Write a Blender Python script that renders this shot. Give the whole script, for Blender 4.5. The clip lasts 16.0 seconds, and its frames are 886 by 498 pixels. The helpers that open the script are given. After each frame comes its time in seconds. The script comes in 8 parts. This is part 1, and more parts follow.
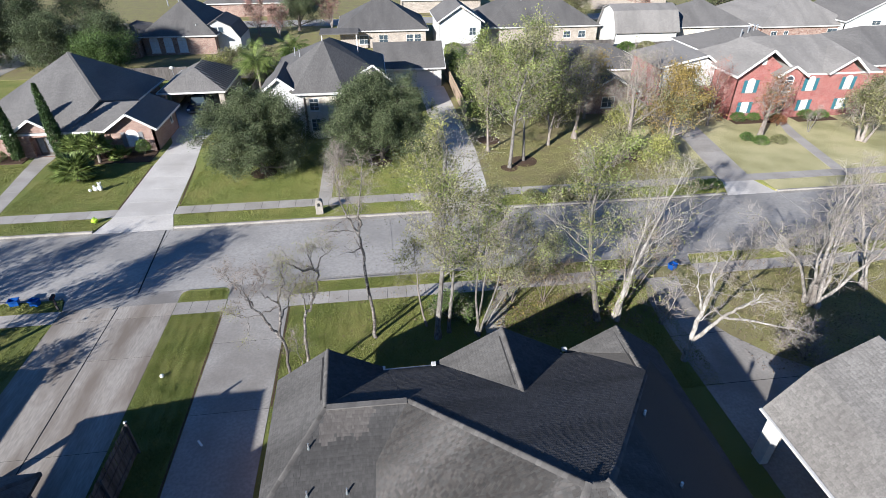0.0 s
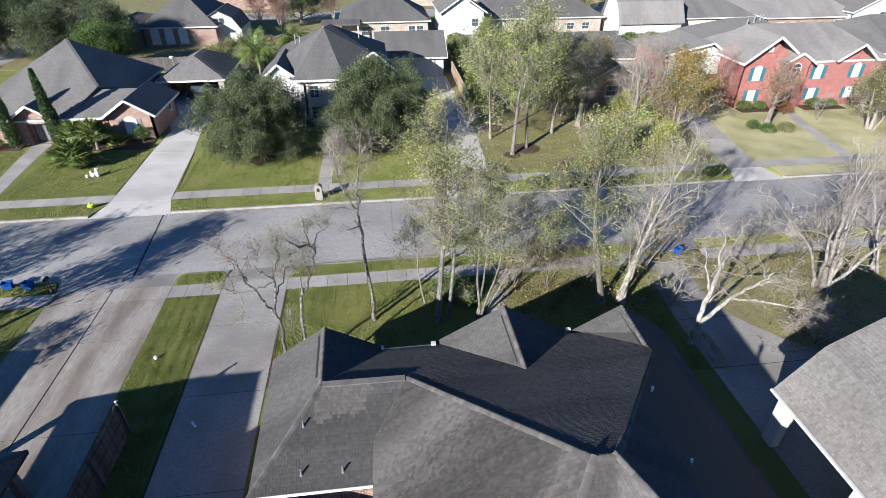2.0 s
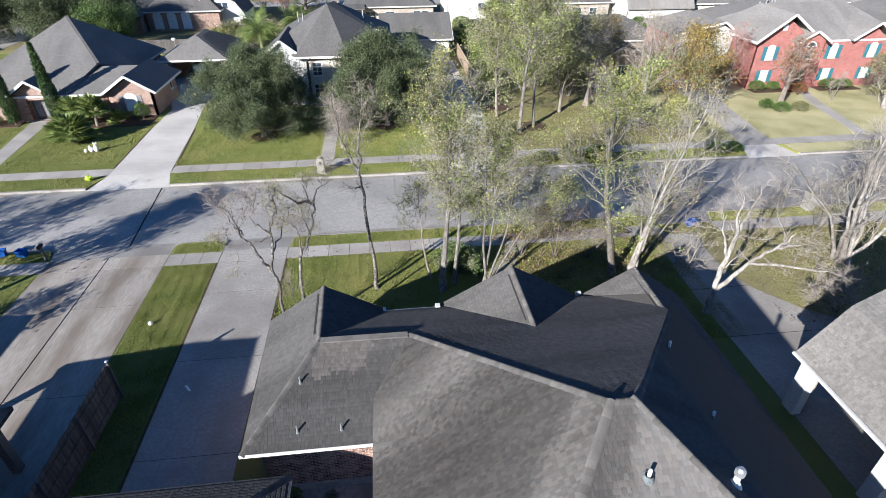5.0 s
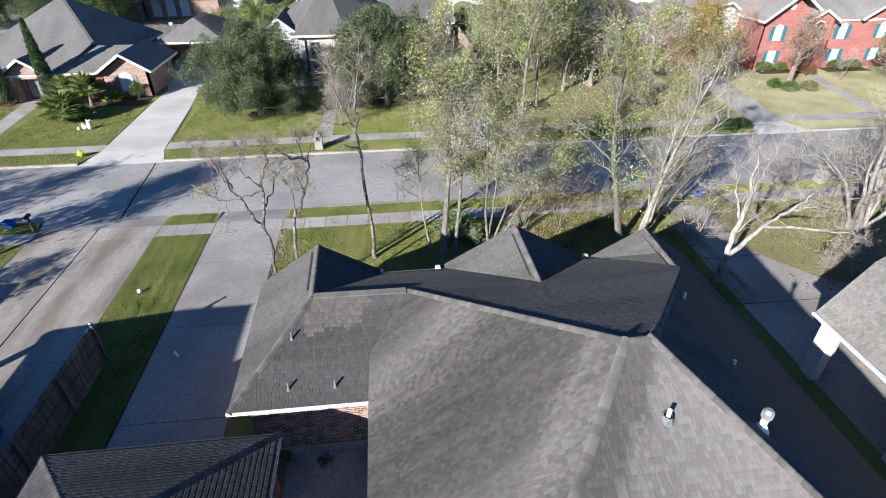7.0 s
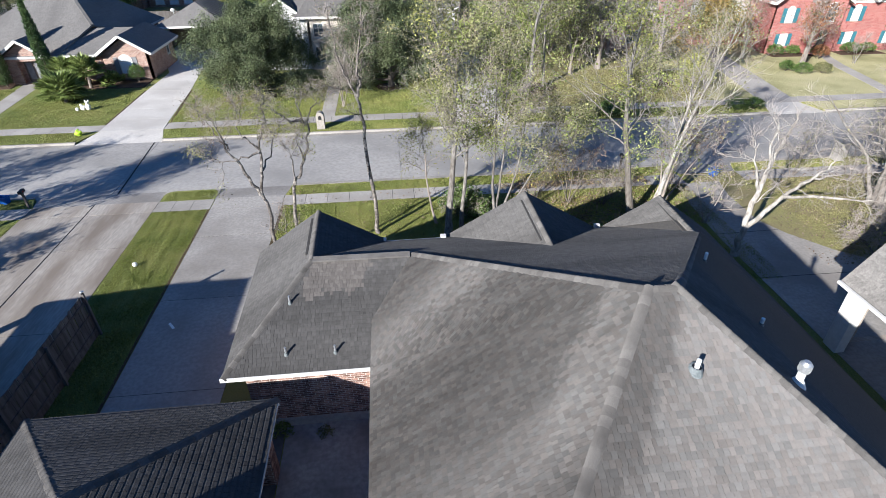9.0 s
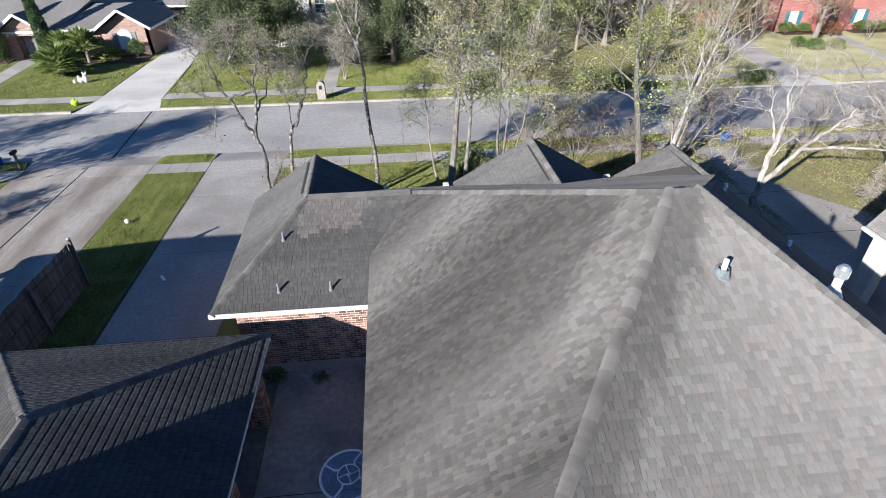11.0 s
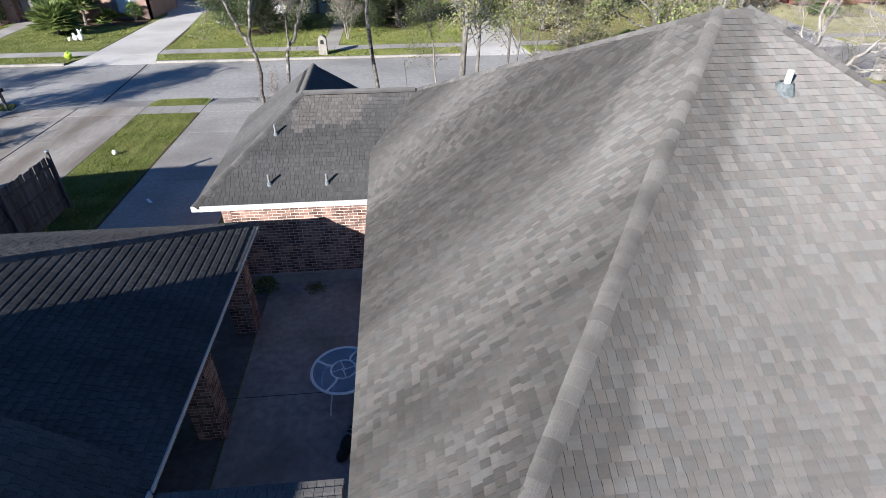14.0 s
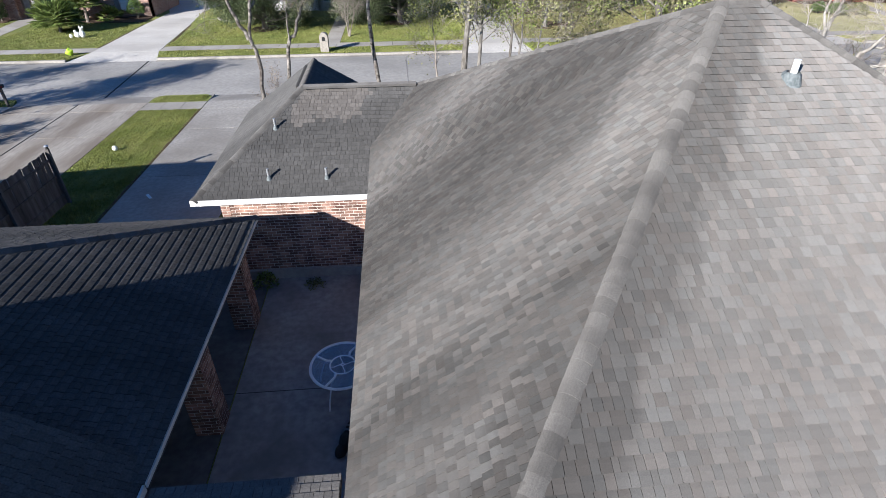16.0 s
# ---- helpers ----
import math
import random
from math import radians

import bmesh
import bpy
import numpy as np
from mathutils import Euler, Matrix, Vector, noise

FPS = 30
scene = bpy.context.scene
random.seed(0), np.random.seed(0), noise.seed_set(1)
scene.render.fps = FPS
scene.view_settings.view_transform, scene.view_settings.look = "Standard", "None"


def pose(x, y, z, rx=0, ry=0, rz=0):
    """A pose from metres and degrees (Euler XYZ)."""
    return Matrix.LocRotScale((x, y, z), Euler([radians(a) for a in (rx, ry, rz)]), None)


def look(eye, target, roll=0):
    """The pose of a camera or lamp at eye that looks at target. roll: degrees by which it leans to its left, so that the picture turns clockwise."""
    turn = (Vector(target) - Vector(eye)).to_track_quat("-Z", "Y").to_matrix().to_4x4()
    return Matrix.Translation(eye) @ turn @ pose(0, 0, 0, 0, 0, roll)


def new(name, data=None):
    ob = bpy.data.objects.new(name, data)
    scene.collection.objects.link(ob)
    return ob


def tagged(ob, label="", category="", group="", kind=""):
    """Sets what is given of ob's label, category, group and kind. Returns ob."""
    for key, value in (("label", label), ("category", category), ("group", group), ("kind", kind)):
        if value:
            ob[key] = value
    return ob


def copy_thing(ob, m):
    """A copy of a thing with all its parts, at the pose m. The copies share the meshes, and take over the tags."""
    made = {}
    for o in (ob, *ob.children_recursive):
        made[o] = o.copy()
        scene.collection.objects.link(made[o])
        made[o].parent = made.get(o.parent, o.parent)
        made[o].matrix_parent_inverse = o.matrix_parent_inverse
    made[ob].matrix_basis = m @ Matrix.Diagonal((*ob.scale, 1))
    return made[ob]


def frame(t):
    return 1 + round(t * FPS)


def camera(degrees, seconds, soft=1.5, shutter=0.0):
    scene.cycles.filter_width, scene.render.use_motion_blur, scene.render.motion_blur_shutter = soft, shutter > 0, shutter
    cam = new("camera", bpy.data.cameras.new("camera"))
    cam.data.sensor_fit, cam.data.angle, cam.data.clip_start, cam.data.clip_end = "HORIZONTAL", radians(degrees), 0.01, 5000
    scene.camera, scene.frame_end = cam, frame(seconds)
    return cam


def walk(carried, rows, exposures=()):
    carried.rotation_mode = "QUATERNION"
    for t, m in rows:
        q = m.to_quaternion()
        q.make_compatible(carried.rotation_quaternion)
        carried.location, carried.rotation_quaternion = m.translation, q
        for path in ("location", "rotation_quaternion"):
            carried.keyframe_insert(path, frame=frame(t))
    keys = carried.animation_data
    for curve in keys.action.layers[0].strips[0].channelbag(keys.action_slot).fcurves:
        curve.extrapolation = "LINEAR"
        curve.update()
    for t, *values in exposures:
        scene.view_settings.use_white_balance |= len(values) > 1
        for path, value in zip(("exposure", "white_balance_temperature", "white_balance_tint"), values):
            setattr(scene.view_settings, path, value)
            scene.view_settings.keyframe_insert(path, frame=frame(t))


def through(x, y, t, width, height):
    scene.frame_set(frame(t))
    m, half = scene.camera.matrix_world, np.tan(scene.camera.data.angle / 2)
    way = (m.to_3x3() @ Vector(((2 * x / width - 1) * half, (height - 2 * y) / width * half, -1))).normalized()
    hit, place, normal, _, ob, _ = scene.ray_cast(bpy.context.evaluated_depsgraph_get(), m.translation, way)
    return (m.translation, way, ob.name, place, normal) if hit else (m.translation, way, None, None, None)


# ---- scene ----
cam = camera(79.6, 16.0, 0.5)
PATH = [
    (0, (0.096, 0.234, 20.67), (0.309, 1.903, 19.59), 0),
    (0.5, (0.131, 0.222, 20.432), (0.341, 1.891, 19.352), -0),
    (1, (0.126, 0.215, 20.116), (0.335, 1.884, 19.035), -0),
    (1.5, (0.153, 0.243, 19.802), (0.36, 1.911, 18.719), -0),
    (2, (0.209, 0.265, 19.445), (0.412, 1.934, 18.361), -0.1),
    (2.5, (0.245, 0.284, 19.118), (0.444, 1.952, 18.033), -0.2),
    (3, (0.257, 0.3, 18.821), (0.452, 1.968, 17.734), -0.2),
    (3.5, (0.245, 0.321, 18.514), (0.438, 1.989, 17.427), -0.3),
    (4, (0.223, 0.287, 18.226), (0.415, 1.954, 17.138), -0.2),
    (6.5, (0.15, 0.139, 15.94), (0.33, 1.806, 14.85), -0.3),
    (7, (0.219, 0.161, 15.472), (0.399, 1.828, 14.382), -0.3),
    (7.5, (0.217, 0.214, 15.069), (0.392, 1.881, 13.977), -0.4),
    (8, (0.19, 0.299, 14.76), (0.362, 1.964, 13.665), -0.5),
    (10.5, (0.14, 0.157, 12.483), (0.295, 1.823, 11.385), -0.5),
    (11, (0.148, 0.001, 11.933), (0.3, 1.665, 10.835), -0.6),
    (11.5, (0.16, -0.209, 11.374), (0.308, 1.455, 10.274), -0.7),
    (12, (0.132, -0.393, 10.834), (0.276, 1.272, 9.735), -0.6),
    (12.5, (0.082, -0.474, 10.319), (0.225, 1.191, 9.221), -0.6),
    (13, (0.035, -0.476, 9.778), (0.182, 1.193, 8.685), -0.3),
    (13.5, (-0.021, -0.397, 9.258), (0.124, 1.27, 8.164), -0.4),
    (14, (-0.025, -0.357, 8.845), (0.118, 1.312, 7.753), -0.3),
    (14.5, (0.007, -0.406, 8.745), (0.148, 1.263, 7.651), -0.3),
    (15, (-0.015, -0.46, 8.695), (0.126, 1.21, 7.603), -0.2),
    (15.5, (0.001, -0.415, 8.685), (0.139, 1.255, 7.593), -0.2),
    (16, (0.008, -0.314, 8.695), (0.144, 1.354, 7.601), -0.3),
]
walk(cam, [(t, look(eye, target, roll)) for t, eye, target, roll in PATH], [(0, 1.17, 5330, 10), (3, 1.2, 5330, 10), (6.5, 1.33, 5330, 10), (11.3, 1.34, 5330, 10), (13, 1.28, 5330, 10), (16, 1.27, 5330, 10)])


# ---- light ----
SUN_EL, SUN_AZ = 21.3, 224.0
world = bpy.data.worlds.new("world")
scene.world = world
world.use_nodes = True
wn = world.node_tree.nodes
sky = wn.new("ShaderNodeTexSky")
sky.sky_type, sky.sun_disc = "NISHITA", False
sky.sun_elevation, sky.sun_rotation = radians(SUN_EL), radians(SUN_AZ)
sky.dust_density, sky.ozone_density = 0.1, 5.5
wn["Background"].inputs["Strength"].default_value = 0.041
clear_air = wn.new("ShaderNodeVectorMath")
clear_air.operation = "MULTIPLY"
clear_air.inputs[1].default_value = (0.90, 1.0, 1.07)
world.node_tree.links.new(sky.outputs[0], clear_air.inputs[0])
world.node_tree.links.new(clear_air.outputs[0], wn["Background"].inputs["Color"])
sun_lamp = bpy.data.lights.new("sun", "SUN")
sun_lamp.energy, sun_lamp.angle, sun_lamp.color = 5.0, radians(0.6), (1.0, 0.865, 0.68)
sun_ob = new("sun", sun_lamp)
sun_way = Vector((0.647, 0.670, -0.363))
sun_ob.matrix_world = look((-60, -60, 60), Vector((-60, -60, 60)) + sun_way)


# ---- materials ----
def mat(name, c1, c2, scale=6.0, rough=0.85, bump=0.3, bscale=None, c3=None, big=0.3, amount=0.6, island=0.0, obrand=0.0,
        metal=0.0, stretch=(1, 1, 1), dist=0.01, spec=0.3, grainy=0.0, streak=None):
    """Two colours in fine grain, a third in large patches, brightness that varies from piece to piece, fine relief."""
    m = bpy.data.materials.new(name)
    m.use_nodes = True
    n, l = m.node_tree.nodes, m.node_tree.links
    b = n["Principled BSDF"]
    geo = n.new("ShaderNodeNewGeometry")
    mp = n.new("ShaderNodeMapping")
    mp.inputs["Scale"].default_value = stretch
    l.new(geo.outputs["Position"], mp.inputs[0])
    fine = n.new("ShaderNodeTexNoise")
    fine.inputs["Scale"].default_value, fine.inputs["Detail"].default_value = scale, 5
    l.new(mp.outputs[0], fine.inputs["Vector"])
    ramp = n.new("ShaderNodeValToRGB")
    ramp.color_ramp.elements[0].position, ramp.color_ramp.elements[1].position = 0.35, 0.65
    ramp.color_ramp.elements[0].color, ramp.color_ramp.elements[1].color = (*c1, 1), (*c2, 1)
    l.new(fine.outputs["Fac"], ramp.inputs[0])
    col = ramp.outputs[0]
    if c3:
        large = n.new("ShaderNodeTexNoise")
        large.inputs["Scale"].default_value, large.inputs["Detail"].default_value = big, 4
        if streak:
            lie = n.new("ShaderNodeMapping")
            lie.inputs["Rotation"].default_value, lie.inputs["Scale"].default_value = (0, 0, radians(-streak)), (0.16, 1.0, 0.1)
            l.new(geo.outputs["Position"], lie.inputs[0])
            l.new(lie.outputs[0], large.inputs["Vector"])
        else:
            l.new(mp.outputs[0], large.inputs["Vector"])
        mask = n.new("ShaderNodeMapRange")
        mask.inputs[1].default_value, mask.inputs[2].default_value, mask.inputs[4].default_value = 0.42, 0.66, amount
        l.new(large.outputs["Fac"], mask.inputs[0])
        mix = n.new("ShaderNodeMixRGB")
        l.new(mask.outputs[0], mix.inputs[0])
        l.new(col, mix.inputs[1])
        mix.inputs[2].default_value = (*c3, 1)
        col = mix.outputs[0]
    for amount_of, output in ((island, geo.outputs["Random Per Island"]), (obrand, None)):
        if amount_of:
            if output is None:
                output = n.new("ShaderNodeObjectInfo").outputs["Random"]
            rng = n.new("ShaderNodeMapRange")
            rng.inputs[3].default_value, rng.inputs[4].default_value = 1 - amount_of, 1 + amount_of
            l.new(output, rng.inputs[0])
            mul = n.new("ShaderNodeVectorMath")
            mul.operation = "SCALE"
            l.new(col, mul.inputs[0])
            l.new(rng.outputs[0], mul.inputs["Scale"])
            col = mul.outputs[0]
    l.new(col, b.inputs["Base Color"])
    b.inputs["Roughness"].default_value, b.inputs["Metallic"].default_value = rough, metal
    b.inputs["Specular IOR Level"].default_value = spec
    b.inputs["Diffuse Roughness"].default_value = grainy
    if bump:
        rel = n.new("ShaderNodeTexNoise")
        rel.inputs["Scale"].default_value, rel.inputs["Detail"].default_value = bscale or scale * 4, 3
        l.new(mp.outputs[0], rel.inputs["Vector"])
        bn = n.new("ShaderNodeBump")
        bn.inputs["Strength"].default_value, bn.inputs["Distance"].default_value = bump, dist
        l.new(rel.outputs["Fac"], bn.inputs["Height"])
        l.new(bn.outputs[0], b.inputs["Normal"])
    return m


def leafmat(name, c1, c2, through=0.25, vary=0.5):
    """Leaves: colour varies from leaf to leaf and from branch to branch, some light passes through."""
    m = mat(name, c1, c2, scale=0.9, rough=0.5, bump=0, island=vary)
    n, l = m.node_tree.nodes, m.node_tree.links
    b = n["Principled BSDF"]
    tr = n.new("ShaderNodeBsdfTranslucent")
    l.new(b.inputs["Base Color"].links[0].from_socket, tr.inputs[0])
    mx = n.new("ShaderNodeMixShader")
    mx.inputs[0].default_value = through
    l.new(b.outputs[0], mx.inputs[1])
    l.new(tr.outputs[0], mx.inputs[2])
    l.new(mx.outputs[0], n["Material Output"].inputs[0])
    return m


def brickmat(name, c1, c2, mortar, length=0.24, height=0.076):
    """Brickwork of far walls: courses run level on walls of any direction."""
    m = bpy.data.materials.new(name)
    m.use_nodes = True
    n, l = m.node_tree.nodes, m.node_tree.links
    b = n["Principled BSDF"]
    geo = n.new("ShaderNodeNewGeometry")
    sep = n.new("ShaderNodeSeparateXYZ")
    l.new(geo.outputs["Position"], sep.inputs[0])
    add = n.new("ShaderNodeMath")
    l.new(sep.outputs[0], add.inputs[0])
    l.new(sep.outputs[1], add.inputs[1])
    com = n.new("ShaderNodeCombineXYZ")
    l.new(add.outputs[0], com.inputs[0])
    l.new(sep.outputs[2], com.inputs[1])
    br = n.new("ShaderNodeTexBrick")
    br.inputs["Color1"].default_value, br.inputs["Color2"].default_value, br.inputs["Mortar"].default_value = (*c1, 1), (*c2, 1), (*mortar, 1)
    br.inputs["Scale"].default_value, br.inputs["Mortar Size"].default_value = 1.0, 0.007
    br.inputs["Brick Width"].default_value, br.inputs["Row Height"].default_value = length, height
    l.new(com.outputs[0], br.inputs["Vector"])
    ns = n.new("ShaderNodeTexNoise")
    ns.inputs["Scale"].default_value = 1.3
    l.new(geo.outputs["Position"], ns.inputs["Vector"])
    rng = n.new("ShaderNodeMapRange")
    rng.inputs[3].default_value, rng.inputs[4].default_value = 0.7, 1.3
    l.new(ns.outputs["Fac"], rng.inputs[0])
    mul = n.new("ShaderNodeVectorMath")
    mul.operation = "SCALE"
    l.new(br.outputs["Color"], mul.inputs[0])
    l.new(rng.outputs[0], mul.inputs["Scale"])
    l.new(mul.outputs[0], b.inputs["Base Color"])
    bn = n.new("ShaderNodeBump")
    bn.invert = True
    bn.inputs["Strength"].default_value, bn.inputs["Distance"].default_value = 0.6, 0.01
    l.new(br.outputs["Fac"], bn.inputs["Height"])
    l.new(bn.outputs[0], b.inputs["Normal"])
    b.inputs["Roughness"].default_value = 0.9
    return m


def glassmat(name, tint=(0.05, 0.07, 0.09)):
    m = bpy.data.materials.new(name)
    m.use_nodes = True
    b = m.node_tree.nodes["Principled BSDF"]
    b.inputs["Base Color"].default_value = (*tint, 1)
    b.inputs["Roughness"].default_value = 0.05
    b.inputs["Specular IOR Level"].default_value = 0.8
    return m


M_CONC = mat("concrete_light", (0.50, 0.47, 0.44), (0.62, 0.59, 0.55), 9, 0.85, 0.25, 60, (0.40, 0.37, 0.34), 0.35, 0.6, obrand=0.05)
M_DRIVE = mat("concrete_drive", (0.28, 0.262, 0.245), (0.36, 0.338, 0.312), 7, 0.85, 0.25, 60, (0.20, 0.182, 0.165), 0.3, 0.8, obrand=0.07)
M_DRIVEWORN = mat("concrete_drive_soiled", (0.285, 0.258, 0.232), (0.37, 0.338, 0.30), 7, 0.85, 0.25, 60, (0.185, 0.155, 0.128), 0.55, 0.95, obrand=0.09, stretch=(1.5, 0.3, 1))
M_WALK = mat("concrete_sidewalk", (0.335, 0.31, 0.285), (0.43, 0.40, 0.37), 9, 0.85, 0.25, 60, (0.27, 0.25, 0.225), 0.5, 0.7, obrand=0.09)
M_ROAD = mat("concrete_road", (0.31, 0.295, 0.28), (0.385, 0.365, 0.345), 5, 0.8, 0.2, 50, (0.23, 0.22, 0.21), 0.18, 0.8, obrand=0.04)
M_PATIO = mat("concrete_patio", (0.25, 0.25, 0.255), (0.36, 0.36, 0.362), 6, 0.85, 0.25, 60, (0.17, 0.168, 0.17), 0.6, 0.8)
# patio concrete with deep shade painted into its colour
M_PATIOSHADE = mat("concrete_patio_shaded", (0.12, 0.118, 0.118), (0.18, 0.176, 0.174), 6, 0.85, 0.25, 60, (0.08, 0.078, 0.077), 0.6, 0.8)
M_KERB = mat("concrete_kerb", (0.27, 0.25, 0.225), (0.37, 0.345, 0.31), 8, 0.85, 0.25, 60, (0.20, 0.18, 0.16), 0.7, 0.6)
M_GRASS = mat("lawn", (0.085, 0.115, 0.025), (0.215, 0.23, 0.062), 18, 0.95, 0.9, 40, (0.25, 0.225, 0.075), 0.28, 0.7, dist=0.04, grainy=1.0)
M_GRASSDRY = mat("lawn_dry", (0.41, 0.37, 0.19), (0.56, 0.51, 0.29), 9, 0.95, 0.8, 40, (0.22, 0.22, 0.085), 0.22, 0.7, dist=0.03)
M_GRASSOLIVE = mat("lawn_littered", (0.17, 0.165, 0.062), (0.30, 0.275, 0.115), 11, 0.95, 0.8, 40, (0.20, 0.16, 0.095), 0.5, 0.75, dist=0.03)
M_BLADEOLIVE = leafmat("grass_blades_olive", (0.16, 0.16, 0.058), (0.31, 0.28, 0.12), 0.25, 0.3)
M_EARTH = mat("earth", (0.10, 0.085, 0.05), (0.16, 0.14, 0.075), 4, 0.95, 0.6, 20, (0.12, 0.13, 0.045), 0.12, 0.8)
M_BLADE = leafmat("grass_blades", (0.145, 0.172, 0.036), (0.265, 0.28, 0.08), 0.25, 0.3)
M_MULCH = mat("mulch", (0.05, 0.032, 0.022), (0.11, 0.07, 0.045), 30, 0.95, 0.8)
M_MIDSHINGLE = mat("shingle_mid", (0.108, 0.098, 0.092), (0.152, 0.139, 0.13), 40, 0.95, 0.7, 200, (0.105, 0.097, 0.091), 0.62, 0.4, island=0.16, dist=0.004, spec=0.15, grainy=1.0, streak=27)
# dark streaks, over a base darkened to hold the shade of east slopes
M_SHADESTAIN = mat("shingle_shaded_stained", (0.082, 0.079, 0.077), (0.118, 0.113, 0.11), 40, 0.95, 0.7, 200, (0.05, 0.048, 0.047), 0.62, 0.7, island=0.13, dist=0.004, spec=0.15, grainy=1.0, streak=27)


def weathered(name, where, single=False):
    """Granulated shingles: grain, tabs that differ a little, and old weather stains that run down or across a slope.
    where: "west" (slanting pale and dark bands) or "south" (a dark strip beside the hip, sun glare painted in above)."""
    m = mat(name, (0.138, 0.130, 0.124), (0.182, 0.171, 0.163), 120, 0.95, 0.7, 220, dist=0.004, spec=0.15, grainy=1.0, **({"obrand": 0.12} if single else {"island": 0.19 if where == "west" else 0.13}))
    n, l = m.node_tree.nodes, m.node_tree.links

    def calc(op, x, y=0.0, z=None):
        k = n.new("ShaderNodeMath")
        k.operation = op
        for socket, v in zip(k.inputs, (x, y, z)):
            if v is not None and not isinstance(v, (int, float)):
                l.new(v, socket)
            elif v is not None:
                socket.default_value = v
        return k.outputs[0]

    geo = n.new("ShaderNodeNewGeometry")
    sep = n.new("ShaderNodeSeparateXYZ")
    l.new(geo.outputs["Position"], sep.inputs[0])
    X, Y = sep.outputs[0], sep.outputs[1]
    chance = n.new("ShaderNodeObjectInfo").outputs["Random"] if single else geo.outputs["Random Per Island"]

    def cloud(size, turn, stretch, detail=4):
        lie = n.new("ShaderNodeMapping")
        lie.inputs["Rotation"].default_value, lie.inputs["Scale"].default_value = (0, 0, radians(turn)), stretch
        l.new(geo.outputs["Position"], lie.inputs[0])
        t = n.new("ShaderNodeTexNoise")
        t.inputs["Scale"].default_value, t.inputs["Detail"].default_value = size, detail
        l.new(lie.outputs[0], t.inputs["Vector"])
        return calc("SUBTRACT", t.outputs["Fac"], 0.5)

    def ramp(x, lo, hi, stops):
        r = n.new("ShaderNodeMapRange")
        r.inputs[1].default_value, r.inputs[2].default_value = lo, hi
        l.new(x, r.inputs[0])
        c = n.new("ShaderNodeValToRGB")
        e = c.color_ramp.elements
        while len(e) < len(stops):
            e.new(0.5)
        for el, (at, v) in zip(e, stops):
            el.position, el.color = (at - lo) / (hi - lo), (v, v, v, 1)
        l.new(r.outputs[0], c.inputs[0])
        return c.outputs[0]

    shift = calc("MULTIPLY", calc("SUBTRACT", chance, 0.5), 0.28)
    if where == "west":
        band = calc("MULTIPLY_ADD", X, -0.3, Y)
        band = calc("ADD", calc("ADD", band, shift), calc("MULTIPLY", cloud(0.7, -17, (0.5, 1.2, 0.3)), 1.6))
        tone = ramp(band, 0, 14, ((0.5, 0.66), (2.6, 0.72), (3.5, 0.74), (4.25, 0.46), (4.9, 0.70), (5.9, 0.76), (6.7, 0.50), (8.6, 0.37), (10.0, 0.42), (11.0, 0.66), (11.9, 0.76), (12.8, 0.48), (13.6, 0.42)))
        near = calc("ADD", calc("MULTIPLY_ADD", X, -1.442, Y), calc("ADD", calc("MULTIPLY", shift, 2.2), calc("MULTIPLY", cloud(0.9, -17, (0.4, 1.2, 0.3)), 1.5)))
        near = ramp(near, -0.5, 5.5, ((-0.1, 0.0), (2.65, 1.0), (2.8, 0.0)))
        upper = ramp(calc("MULTIPLY_ADD", X, -0.3, Y), 4, 12, ((5.0, 0.0), (6.2, 0.29)))
        tone = calc("ADD", tone, calc("MULTIPLY", near, upper))
        # an old dark stain beside the lower half of the hip
        beside = calc("ADD", calc("MULTIPLY_ADD", X, -1.442, Y), calc("ADD", calc("MULTIPLY", shift, 2.0), calc("MULTIPLY", cloud(1.1, -17, (0.5, 1.2, 0.3)), 1.6)))
        beside = ramp(beside, 0, 4, ((0.4, 0.0), (0.8, 1.0), (1.75, 1.0), (2.3, 0.0)))
        lower = ramp(calc("MULTIPLY_ADD", X, -0.3, Y), 0, 6, ((3.2, 0.24), (4.4, 0.0)))
        tone = calc("SUBTRACT", tone, calc("MULTIPLY", beside, lower))
        streak = cloud(1.6, -17, (0.16, 1.6, 0.3), 5)
        tone = calc("MULTIPLY", calc("MULTIPLY_ADD", streak, 0.38, tone), 0.93)
    else:
        away = calc("SUBTRACT", calc("MULTIPLY", X, 0.8217), calc("MULTIPLY_ADD", Y, 0.5698, -0.564))
        away = calc("ADD", calc("ADD", away, calc("MULTIPLY", shift, 0.4)), calc("MULTIPLY", cloud(0.9, 0, (1.6, 0.35, 0.3)), 1.3))
        tone = ramp(away, -0.5, 3.0, ((-0.3, 0.5), (0.55, 0.58), (0.85, 0.84), (1.9, 0.93), (2.9, 1.02)))
        tone = calc("MULTIPLY_ADD", cloud(0.8, 0, (1.3, 0.3, 0.3), 5), 0.3, tone)
        # sun glare painted in: paler towards the ridge, away from the hip
        tone = calc("MULTIPLY", tone, ramp(Y, 0, 9, ((2.0, 0.93), (4.5, 1.0), (7.5, 1.0))))
        tone = calc("MULTIPLY_ADD", ramp(Y, 0, 9, ((4.5, 0.0), (7.5, 0.2))), ramp(away, -0.5, 3.0, ((0.6, 0.0), (1.2, 1.0))), tone)
    b = n["Principled BSDF"]
    mul = n.new("ShaderNodeVectorMath")
    mul.operation = "SCALE"
    l.new(b.inputs["Base Color"].links[0].from_socket, mul.inputs[0])
    l.new(tone, mul.inputs["Scale"])
    # some tabs are of browner granules, some of greyer ones
    dice = n.new("ShaderNodeTexWhiteNoise")
